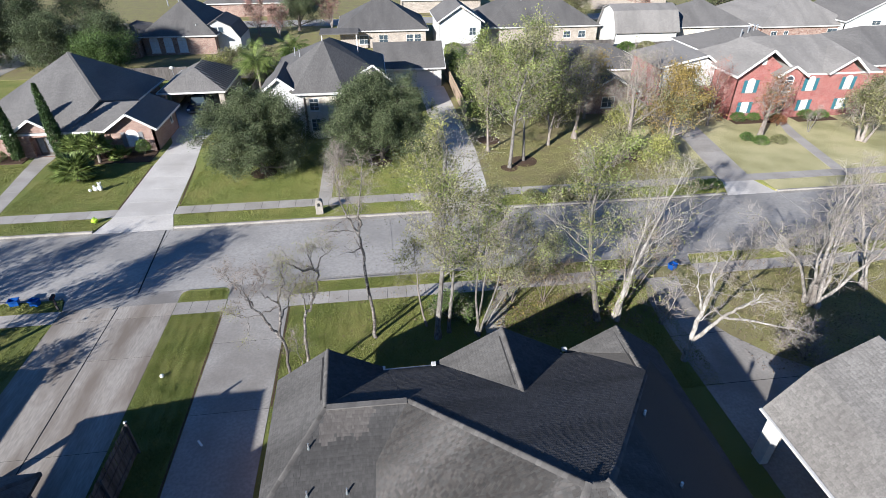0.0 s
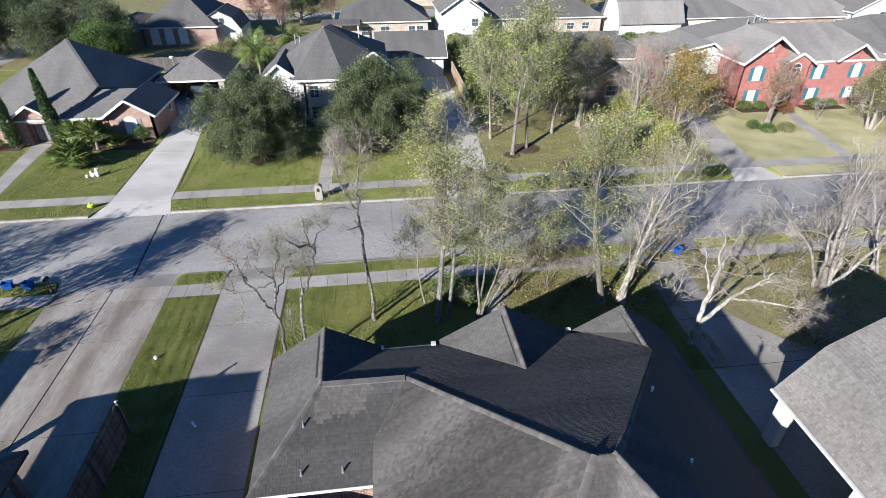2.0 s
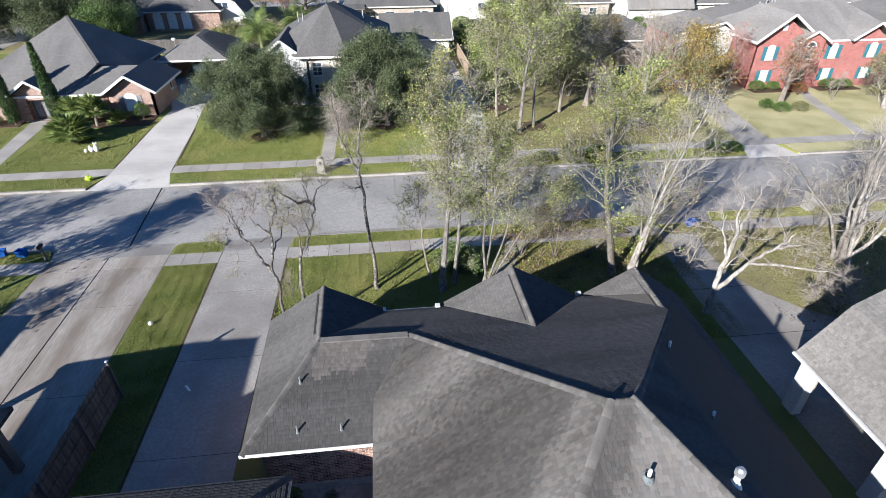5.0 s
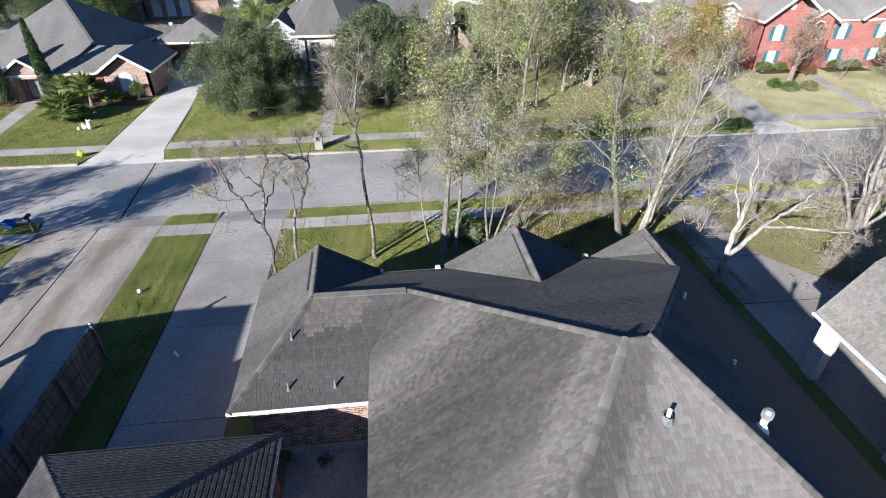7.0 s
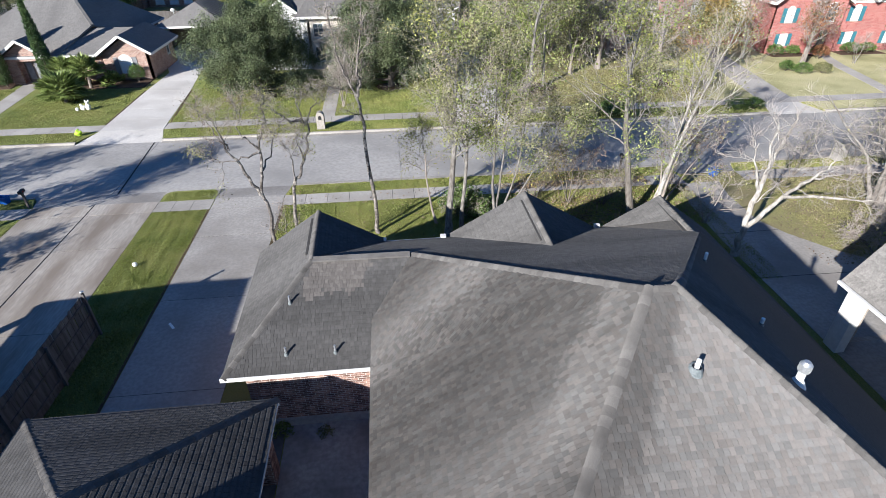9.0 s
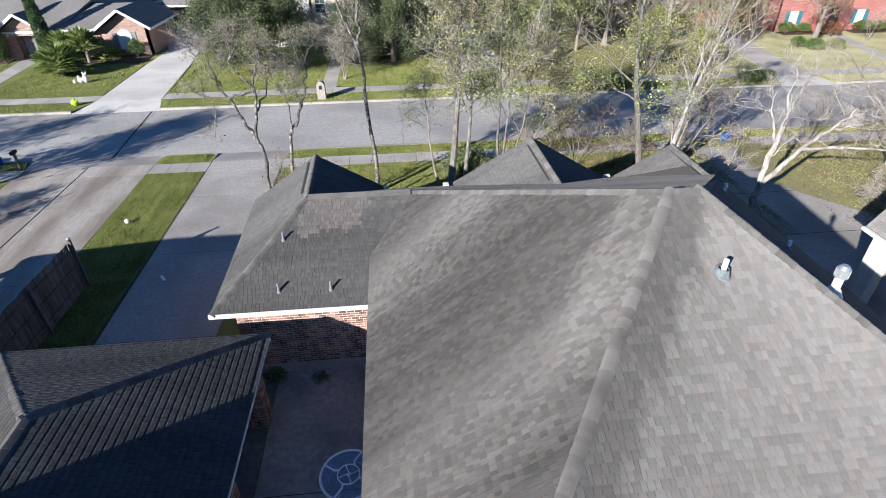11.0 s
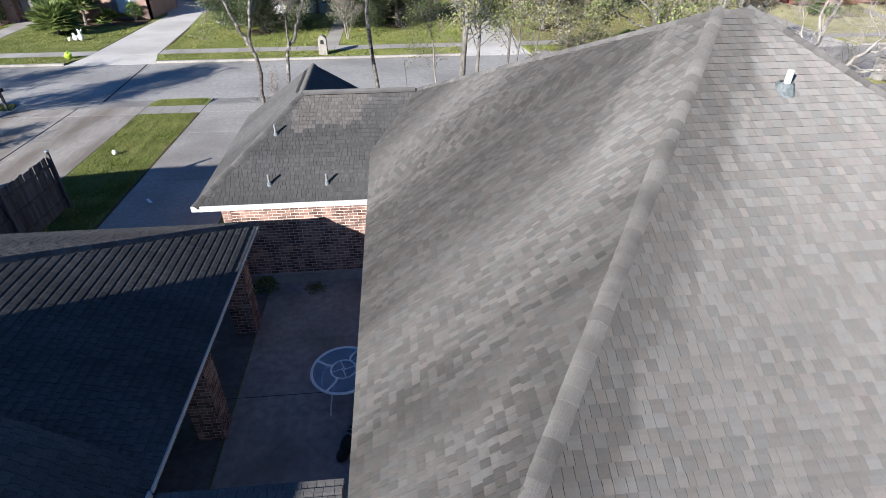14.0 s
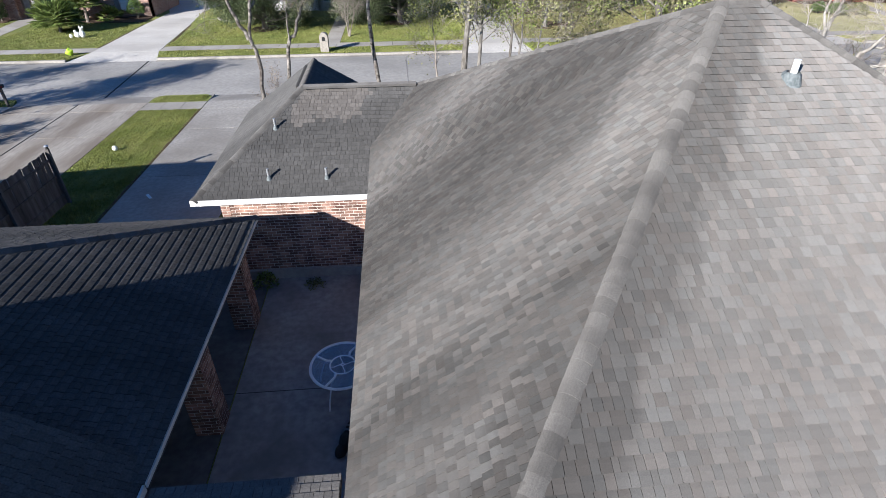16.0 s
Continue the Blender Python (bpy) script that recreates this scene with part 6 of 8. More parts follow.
def tree(name, label, x, y, height, radius, seed, stems=((0, 0),), clear=0.45, reach=3.0, counts=(12, 7, 6), angle=(35, 60), crook=0.09, up=0.05, bark=None, twig=None,
         leaf=None, per=4, size=0.13, scatter=0.1, leaf2=None, share2=0.4, twig_len=0.6, twig_r=0.006, dome=0.0, z=0.0, limb_r=0.42, stem_crook=None, clump=2.2, paths=None):
    """Stems that carry limbs from the height clear upwards, limbs with branches, branches with twigs, twigs with loose leaves."""
    rng = random.Random(seed)
    t = thing(name, label, "shrub" if name == "shrub" else "tree", (x, y, z))
    wood, fine, tips = [], [], []
    for k, (dx, dy) in enumerate(stems if paths is None else [(0, 0)] * len(paths)):
        h = height * (0.86 if k == 0 else rng.uniform(0.68, 0.86))
        r = radius * (1 if k == 0 else rng.uniform(0.6, 0.9))
        a = 2.4 * k
        base = Vector((0.9 * radius * len(stems) ** 0.5 * math.cos(a), 0.9 * radius * len(stems) ** 0.5 * math.sin(a), -0.1)) if k else Vector((0, 0, -0.1))
        path, radii = limb(rng, base, Vector((dx, dy, 1)), h, r, r * 0.16, crook * 0.7 if stem_crook is None else stem_crook, up, max(6, int(h / 0.8)))
        if paths:
            # given bends, rounded off between
            pts = [Vector(v) for v in paths[k]]
            path = []
            for i in range(len(pts) - 1):
                for f in (0.0, 0.33, 0.67):
                    path.append(pts[i].lerp(pts[i + 1], f) + Vector((rng.gauss(0, 0.035), rng.gauss(0, 0.035), rng.gauss(0, 0.035))) * (1 if i or f else 0))
            path.append(pts[-1])
            r = radius * (1 if k == 0 else 0.75 if k == 1 else 0.42)
            radii = [r * (1 - 0.8 * i / (len(path) - 1)) for i in range(len(path))]
        radii[0] *= 1.3
        wood.append((path, radii, 9))
        n1 = max(3, int(counts[0] * (1 if k == 0 else 0.65)))
        az = rng.uniform(0, 6.28)
        for i in range(n1):
            f = clear + (0.98 - clear) * ((i + rng.random() * 0.7) / n1)
            p, d = along(path, f)
            az += 2.4 + rng.uniform(-0.4, 0.4)
            g = (f - clear) / (1 - clear)
            w = side_way(rng, d, angle[0] * (1 - 0.3 * g), angle[1] * (1 - 0.35 * g), az)
            length = reach * rng.uniform(0.75, 1.15) * (1 - 0.62 * g ** 1.5 + dome * (math.sin(math.pi * min(1, g + 0.15)) - 0.5))
            r1 = max(0.012, radii[min(int(f * (len(radii) - 1)), len(radii) - 1)] * rng.uniform(limb_r * 0.7, limb_r * 1.2))
            lp, lr = limb(rng, p, w, length, r1, 0.008, crook * 1.3, up, 6)
            wood.append((lp, lr, 5))
            for j in range(counts[1]):
                f2 = 0.18 + 0.8 * (j + rng.random() * 0.8) / counts[1]
                p2, d2 = along(lp, min(f2, 0.98))
                l2 = length * rng.uniform(0.28, 0.5) * (1.1 - 0.4 * f2)
                bp, br = limb(rng, p2, side_way(rng, d2, 25, 60), l2, max(0.008, lr[min(int(f2 * 6), 6)] * 0.55), twig_r, crook * 1.7, up * 0.8, 4)
                wood.append((bp, br, 3))
                for q in range(counts[2]):
                    f3 = 0.15 + 0.85 * (q + rng.random()) / counts[2]
                    p3, d3 = along(bp, min(f3, 0.99))
                    tp, tr = limb(rng, p3, side_way(rng, d3, 20, 65), twig_len * rng.uniform(0.6, 1.3), twig_r, twig_r * 0.5, crook * 2.2, 0.03, 3)
                    fine.append((tp, tr, 3))
                    tips.append((tp[-1], d3, tp))
    vs, fs = [], []
    for path, radii, sides in wood:
        tube(vs, fs, path, radii, sides)
    part("trunk", mesh("trunk", vs, fs, bark or M_BARK), None, t)
    vs, fs = [], []
    for path, radii, sides in fine:
        tube(vs, fs, path, radii, sides)
    tagged(part("twig_mass", mesh("twig_mass", vs, fs, twig or M_TWIG), None, t), kind="stuff")
    if leaf and per:
        groups = [(tips, leaf)]
        if leaf2:
            pick = [noise.noise(q[0] * 0.45 + Vector((seed * 3.1, 0, 0))) > 0.5 - share2 - 0.35 * rng.random() for q in tips]
            groups = [([q for q, s in zip(tips, pick) if not s], leaf), ([q for q, s in zip(tips, pick) if s], leaf2)]
        for some, material in groups:
            if some:
                tagged(part("crown", mesh("crown", *leaf_mesh(rng, some, per, size, scatter, clump=clump), material), None, t), kind="stuff")
    return t


# street trees on this side
FORKED = [[(0.06, 0.15, -0.1), (0.0, 0.1, 1.4), (-0.1, 0, 2.95), (-0.07, 0, 4.44), (-0.23, 0, 4.94), (0.0, 0, 5.97), (0.01, 0.05, 6.72), (0.23, 0.1, 7.35), (0.36, 0.1, 7.63), (0.34, 0.2, 8.14), (0.45, 0.3, 8.54)],
          [(-0.23, 0, 4.94), (-0.49, -0.05, 5.67), (-0.78, -0.1, 6.37), (-1.0, -0.1, 6.75), (-1.08, -0.15, 7.19), (-1.23, -0.2, 7.67), (-1.31, -0.3, 8.18)],
          [(-0.98, -0.1, 6.75), (-1.29, 0.1, 7.2), (-1.56, 0.25, 7.55), (-1.8, 0.4, 7.85), (-1.94, 0.5, 8.2)],
          [(0.01, 0.05, 6.72), (-0.19, -0.1, 7.04), (-0.38, -0.25, 7.28), (-0.47, -0.3, 7.69), (-0.29, -0.3, 8.11), (-0.34, -0.4, 8.5)],
          [(-0.02, 0, 6.6), (-0.55, -0.25, 6.5), (-0.95, -0.4, 6.45), (-1.38, -0.5, 6.6), (-1.77, -0.6, 6.8)], [(0.0, 0, 5.9), (0.3, 0.3, 6.3), (0.5, 0.5, 6.9), (0.75, 0.6, 7.3)]]
tree("tree", "small bare street tree with a dark forked trunk", -4.55, 18.45, 8.0, 0.082, 11, ((0, 0),), 0.56, 1.1, (9, 6, 6), (30, 75), 0.24, 0.03, leaf=M_LEAFBROWN, per=2.2, size=0.05, bark=M_BARKSPOT, twig=M_TWIG, twig_r=0.0036, twig_len=0.42, limb_r=0.3, paths=FORKED, leaf2=M_LEAFYG, share2=0.15)
TWISTED = [[(-0.35, 0.1, -0.1), (-0.5, 0, 1.0), (-0.46, 0, 2.07), (-0.4, 0, 3.36), (-0.18, 0, 4.32), (-0.01, 0, 4.68), (0.28, 0.05, 5.34), (0.52, 0.05, 6.05), (0.69, 0.1, 6.74), (0.49, 0.1, 6.94), (0.4, 0.15, 7.37), (0.32, 0.2, 7.77), (0.29, 0.3, 8.2)],
           [(0.47, 0.1, 6.9), (0.11, -0.1, 6.95), (-0.19, -0.2, 7.27), (-0.44, -0.3, 7.45), (-0.69, -0.4, 7.76)], [(0.55, 0.1, 6.86), (0.81, 0.2, 7.2), (0.96, 0.3, 7.52), (0.92, 0.4, 7.95)],
           [(-0.18, 0, 4.32), (-0.12, -0.1, 5.24), (-0.17, -0.2, 5.57), (-0.2, -0.3, 6.05)], [(0.28, 0.05, 5.34), (0.1, 0.4, 5.8), (0.0, 0.7, 6.3)], [(-0.3, 0, 0.1), (-0.75, -0.1, 1.2), (-0.85, -0.1, 2.2), (-0.8, -0.2, 3.2)]]
tree("tree", "small bare tree with a twisted dark trunk", -3.7, 20.5, 8.2, 0.086, 23, ((0, 0),), 0.55, 1.05, (7, 6, 6), (30, 75), 0.24, 0.03, leaf=M_LEAFBROWN, per=2.0, size=0.05, bark=M_BARKSPOT, twig=M_TWIG, twig_r=0.0036, twig_len=0.42, limb_r=0.28, leaf2=M_LEAFYG, share2=0.3, paths=TWISTED)
SLENDER = [[(0.0, 0, -0.1), (-0.03, 0, 1.1), (-0.18, 0, 3.38), (-0.28, 0, 4.7), (-0.33, 0, 5.84), (-0.43, 0, 6.92), (-0.66, 0, 7.5), (-0.95, 0.1, 8.1), (-1.2, 0.1, 9.2), (-1.3, 0.2, 10.4)],
           [(-0.43, 0, 6.9), (-0.27, 0.1, 7.4), (-0.33, 0.1, 8.0), (-0.1, 0.2, 9.2), (0.1, 0.3, 10.8)]]
tree("tree", "tall slender bare tree with a mottled grey trunk", -0.8, 23.4, 11.6, 0.105, 5, ((0, 0),), 0.42, 2.0, (11, 6, 6), (35, 70), 0.14, 0.03, leaf=M_LEAFBROWN, per=2.0, size=0.06, bark=M_BARKSPOT, twig=M_TWIG, twig_r=0.005, leaf2=M_LEAFOLIVE, share2=0.3, paths=SLENDER)
tree("tree", "tall tree with pale trunk and thinning yellow-green leaves", 2.7, 22.9, 12.9, 0.19, 8, ((0.0, 0.03),), 0.34, 4.2, (24, 8, 7), (40, 78), 0.09, 0.05, limb_r=0.32, leaf=M_LEAFYG, clump=3.5, per=6.6, size=0.095, scatter=0.13, twig_r=0.0045, bark=M_BARK, leaf2=M_LEAFOLIVE, share2=0.5)
tree("tree", "slim pale tree with thin yellow-green leaves", 3.4, 23.3, 10.4, 0.12, 9, ((0.06, 0.06),), 0.36, 3.2, (18, 8, 7), (35, 75), 0.1, 0.05, leaf=M_LEAFOLIVE, clump=3.5, per=5.6, size=0.095, scatter=0.13, bark=M_BARK, leaf2=M_LEAFGREEN, share2=0.3)
tree("tree", "thin young tree leaning over the sidewalk", 2.2, 24.0, 6.0, 0.07, 31, ((-0.30, 0.14),), 0.5, 1.7, (9, 6, 6), (35, 70), 0.13, 0.05, leaf=M_LEAFYG, per=6, size=0.08, bark=M_BARKGREY)
tree("tree", "clump of slender pale stems with olive leaves", 5.0, 22.9, 9.6, 0.09, 14, ((-0.05, 0.10), (0.12, 0.08), (0.30, 0.16), (0.62, 0.26)), 0.42, 3.0, (13, 8, 7), (35, 75), 0.1, 0.05, leaf=M_LEAFOLIVE, clump=3.5, per=5.4, size=0.095, scatter=0.13, bark=M_BARK, leaf2=M_LEAFGREEN, share2=0.3)
tree("tree", "large tree with pale bark and green-yellow leaves", 12.3, 23.3, 13.0, 0.2, 17, ((-0.04, 0.06),), 0.36, 4.3, (22, 8, 6), (38, 74), 0.14, 0.06, limb_r=0.34, leaf=M_LEAFYG, clump=3.5, per=6.6, size=0.095, scatter=0.13, twig_r=0.0045, bark=M_BARK, leaf2=M_LEAFGREEN, share2=0.45)
tree("tree", "pale-barked tree leaning outwards with sparse leaves", 13.4, 23.2, 11.6, 0.13, 19, ((0.08, 0.10), (0.22, 0.2), (0.13, 0.3)), 0.36, 3.6, (12, 7, 5), (28, 60), 0.11, 0.07, leaf=M_LEAFYG, per=2.6, size=0.085, scatter=0.13, bark=M_BARKWHITE, twig=M_TWIG, leaf2=M_LEAFOLIVE, share2=0.5)
WHITE_LIMBS = [[(0, 0, -0.1), (-0.1, -0.1, 0.8), (-0.2, -0.25, 1.56), (0.0, 0.0, 2.7), (0.35, 0.25, 3.7), (0.55, 0.4, 4.5), (0.95, 0.7, 5.1), (1.35, 0.9, 5.6), (1.6, 1.2, 6.3)],
               [(-0.2, -0.25, 1.56), (0.45, -0.3, 2.4), (1.05, -0.35, 3.2), (1.5, -0.6, 3.9), (1.9, -0.9, 4.5), (2.2, -1.0, 5.1)],
               [(1.05, -0.35, 3.2), (1.8, -1.0, 3.5), (2.6, -1.8, 3.7), (3.3, -2.2, 3.8), (4.0, -2.6, 3.7)],
               [(0.5, 0.38, 4.4), (0.45, 0.6, 5.1), (0.6, 0.8, 5.7), (0.5, 0.9, 6.3)], [(0.2, 0.15, 3.3), (0.0, 0.4, 4.0), (-0.2, 0.5, 4.6), (-0.15, 0.6, 5.3)],
               [(1.5, -0.6, 3.9), (2.2, -0.5, 4.1), (2.9, -0.7, 4.3), (3.5, -0.8, 4.3)]]
tree("tree", "bare white-barked tree with two crooked leaning limbs", 15.75, 19.45, 8.0, 0.16, 43, ((0, 0),), 0.36, 1.8, (9, 6, 5), (30, 75), 0.24, 0.02, per=0, bark=M_BARKWHITE, twig=M_TWIG, twig_r=0.0045, limb_r=0.3, paths=WHITE_LIMBS)
tree("tree", "small tree with brown twigs and few leaves at the drive", 14.9, 25.2, 6.0, 0.08, 47, ((0.3, 0.2), (0.1, 0.3), (0.5, -0.1)), 0.35, 1.9, (9, 7, 6), (30, 65), 0.13, 0.05, leaf=M_LEAFBROWN, per=2, size=0.12, bark=M_BARKGREY, leaf2=M_LEAFYG, share2=0.4)
tree("tree", "leafless brown sapling thicket beside the sidewalk", 9.6, 25.4, 4.2, 0.04, 48, ((0.2, 0.2), (-0.2, 0.3), (0.4, 0.0), (-0.3, -0.1)), 0.3, 1.2, (7, 6, 5), (25, 60), 0.13, 0.06, leaf=M_LEAFGOLD, per=3, size=0.08, bark=M_BARKDARK, twig=M_BARKDARK, twig_r=0.004, leaf2=M_LEAFBROWN, share2=0.5)
tree("tree", "leafless brown sapling thicket beside the sidewalk", 7.6, 25.6, 3.4, 0.04, 49, ((0.2, 0.2), (-0.2, 0.3), (0.4, 0.0)), 0.3, 1.1, (7, 6, 5), (25, 60), 0.13, 0.06, leaf=M_LEAFGOLD, per=3, size=0.08, bark=M_BARKDARK, twig=M_BARKDARK, twig_r=0.004, leaf2=M_LEAFYG, share2=0.5)
tree("tree", "small tree with brown twigs hanging over the drive", 15.9, 22.4, 3.2, 0.05, 50, ((0.3, 0.1), (-0.3, 0.1)), 0.3, 1.2, (7, 5, 4), (25, 70), 0.14, 0.02, leaf=M_LEAFYG, per=1, size=0.09, bark=M_BARKGREY)
tree("tree", "big bare tree with a cluster of thick white trunks", 26.0, 23.0, 10.2, 0.17, 53, ((0.02, 0.12), (-0.5, 0.3), (0.32, 0.2), (0.75, 0.14), (1.15, 0.3), (0.1, 0.6), (-0.25, -0.1)), 0.26, 3.4, (11, 7, 6), (25, 62), 0.2, 0.07, stem_crook=0.17, leaf=M_LEAFOLIVE, per=0.6, size=0.08, bark=M_BARKMID, twig=M_TWIG, twig_r=0.005, limb_r=0.36)
tree("tree", "bare pale tree with spreading limbs", 30.6, 24.2, 9.4, 0.15, 59, ((0.1, 0.2), (0.6, 0.1), (-0.5, 0.2)), 0.3, 3.0, (11, 7, 7), (25, 62), 0.18, 0.06, stem_crook=0.15, leaf=M_LEAFOLIVE, per=0.6, size=0.09, bark=M_BARKMID, twig=M_TWIG)
tree("tree", "bare pale tree with spreading limbs", 34.5, 25.0, 9.0, 0.15, 60, ((0.1, 0.2), (0.3, 0.1)), 0.35, 2.8, (9, 7, 7), (25, 60), 0.12, 0.05, leaf=M_LEAFBROWN, per=0.6, size=0.12, bark=M_BARKMID, twig=M_TWIGPALE)
tree("shrub", "tangle of brown twigs with a few yellow leaves", 22.3, 18.7, 2.4, 0.035, 61, ((0.6, 0.5), (-0.6, 0.2), (0.1, -0.7), (-0.3, 0.6), (0.8, -0.1), (-0.7, -0.4)), 0.15, 1.2, (8, 7, 6), (25, 75), 0.18, 0.0, leaf=M_LEAFYG, per=0.25, size=0.13, bark=M_BARKDARK, twig=M_TWIG)
tree("shrub", "dense green shrub by the front path", 4.1, 24.6, 1.25, 0.03, 68, ((0.3, 0.2), (-0.4, 0.1), (0.2, -0.4), (-0.1, 0.5)), 0.15, 0.55, (9, 7, 6), (30, 75), 0.15, 0.02, leaf=M_SHRUB, per=8, size=0.11, scatter=0.08, bark=M_BARKGREY)
tree("shrub", "dense green shrub by the front path", 3.4, 25.0, 1.1, 0.03, 69, ((0.3, 0.2), (-0.4, 0.1), (0.2, -0.4), (-0.1, 0.5)), 0.15, 0.55, (9, 7, 6), (30, 75), 0.15, 0.02, leaf=M_SHRUB, per=8, size=0.11, scatter=0.08, bark=M_BARKGREY)
# the far side
OAK = dict(clump=0.9, clear=0.07, reach=4.6, counts=(46, 12, 8), angle=(52, 104), crook=0.11, up=0.035, leaf=M_LEAFOAK, per=48, size=0.115, scatter=0.22, bark=M_BARKDARK, twig=M_BARKDARK, dome=0.35, twig_len=0.7)
tree("tree", "dense dark green live oak on a mulched ring", -10.6, 47.1, 7.4, 0.24, 71, **OAK)
tree("tree", "dense dark green live oak in front of a house", 0.4, 48.6, 8.2, 0.24, 73, **OAK)
FAR = dict(counts=(18, 7, 6), angle=(38, 76), bark=M_BARKGREY, size=0.16, scatter=0.24, twig_len=0.8, twig_r=0.008)
BARE = dict(FAR, counts=(13, 6, 6), size=0.1, twig_r=0.007)
tree("tree", "tall tree with thinning green and yellow leaves", 12.2, 45.4, 14.2, 0.19, 79, ((0, 0.02),), 0.27, 5.0, leaf=M_LEAFGREEN, per=9, leaf2=M_LEAFOLIVE, share2=0.3, limb_r=0.32, **dict(FAR, bark=M_BARK))
tree("tree", "tall tree with olive leaves on a mulched ring", 13.9, 46.8, 11.8, 0.14, 83, ((0.06, 0.06),), 0.30, 4.4, leaf=M_LEAFOLIVE, per=10, leaf2=M_LEAFGREEN, share2=0.4, limb_r=0.32, **dict(FAR, bark=M_BARK))
tree("tree", "tree with grey-green thinning leaves", 11.0, 49.8, 10.5, 0.14, 84, ((-0.06, 0.06),), 0.26, 4.4, leaf=M_LEAFOLIVE, per=9, leaf2=M_LEAFGREEN, share2=0.3, **FAR)
tree("tree", "tree with olive and grey foliage", 17.5, 50.5, 9.6, 0.14, 86, ((0.0, 0.1), (0.2, 0.0)), 0.26, 4.2, leaf=M_LEAFOLIVE, per=5, leaf2=M_LEAFYG, share2=0.3, **FAR)
tree("tree", "bare grey tree with many twigs", 20.8, 52.0, 10.0, 0.2, 85, ((0.0, 0.1), (0.2, 0.0)), 0.3, 3.4, leaf=M_LEAFOLIVE, per=0.8, **BARE)
tree("tree", "bare grey tree with a cluster of trunks", 24.2, 46.6, 10.6, 0.2, 89, ((0.0, 0.1), (0.2, 0.1), (-0.16, 0.05)), 0.34, 3.4, leaf=M_LEAFOLIVE, per=0.8, **BARE)
tree("tree", "tree with golden and olive autumn leaves", 29.0, 47.6, 8.2, 0.2, 97, ((0.14, 0.1), (-0.12, 0.1)), 0.22, 4.0, leaf=M_LEAFOLIVE, per=13, leaf2=M_LEAFGOLD, share2=0.45, **FAR)
tree("tree", "rust-leaved tree before a red brick house", 40.5, 49.8, 6.8, 0.3, 101, ((0.06, 0.05),), 0.36, 2.2, leaf=M_LEAFRUST, per=2, leaf2=M_LEAFOLIVE, share2=0.25, **FAR)
tree("tree", "bare reddish tree at the red house corner", 37.0, 54.0, 7.4, 0.10, 103, ((0.0, 0.1), (0.25, 0.1), (-0.22, 0.05)), 0.3, 2.6, leaf=M_LEAFRUST, per=0.5, twig=M_TWIGRED, **BARE)
tree("tree", "bushy olive tree with several trunks", 50.5, 47.5, 6.8, 0.2, 107, ((0.12, 0.1), (-0.2, 0.1), (0.3, -0.1)), 0.24, 2.8, leaf=M_LEAFOLIVE, per=7, **FAR)
tree("tree", "small bare crape myrtle on a dry lawn", 46.8, 50.6, 3.2, 0.05, 109, ((0.35, 0.1), (-0.4, 0.1), (0.05, 0.4)), 0.4, 1.0, (6, 4, 4), (20, 45), 0.1, 0.05, per=0, bark=M_BARK)
tree("tree", "small bare ornamental tree by the mailbox path", -3.6, 43.6, 4.4, 0.06, 113, ((-0.3, 0.1), (0.1, 0.2), (0.35, 0), (-0.1, -0.2)), 0.3, 1.7, (9, 7, 6), (25, 60), 0.12, 0.05, per=0, bark=M_BARKGREY, twig=M_BARKGREY)
tree("tree", "leafy green tree behind a garage", 13.4, 66, 8.5, 0.18, 127, clear=0.2, reach=3.4, leaf=M_LEAFGREEN, per=8, **FAR)
tree("tree", "dense green tree behind a fence", 18.5, 62, 10.4, 0.2, 128, clear=0.22, reach=4.0, leaf=M_LEAFOAK, per=8, leaf2=M_LEAFGREEN, share2=0.5, **FAR)
tree("tree", "olive tree with golden patches", 24.0, 58, 8.0, 0.18, 129, clear=0.25, reach=3.4, leaf=M_LEAFOLIVE, per=6, leaf2=M_LEAFGOLD, share2=0.35, **FAR)
tree("tree", "bare grey tree with many fine twigs", 28.5, 56.5, 9.0, 0.16, 130, ((0, 0), (0.2, 0.1)), 0.3, 3.2, leaf=M_LEAFOLIVE, per=0.8, **BARE)
tree("tree", "bare grey tree with many fine twigs", 32.5, 58.5, 8.0, 0.16, 131, ((0, 0), (-0.2, 0.1)), 0.3, 3.2, leaf=M_LEAFOLIVE, per=0.8, **BARE)
BIG = dict(clear=0.1, reach=4.6, counts=(26, 9, 6), angle=(45, 88), crook=0.12, per=24, size=0.17, scatter=0.4, clump=0.6, bark=M_BARKDARK, twig=M_BARKDARK, dome=0.35, twig_len=1.0)
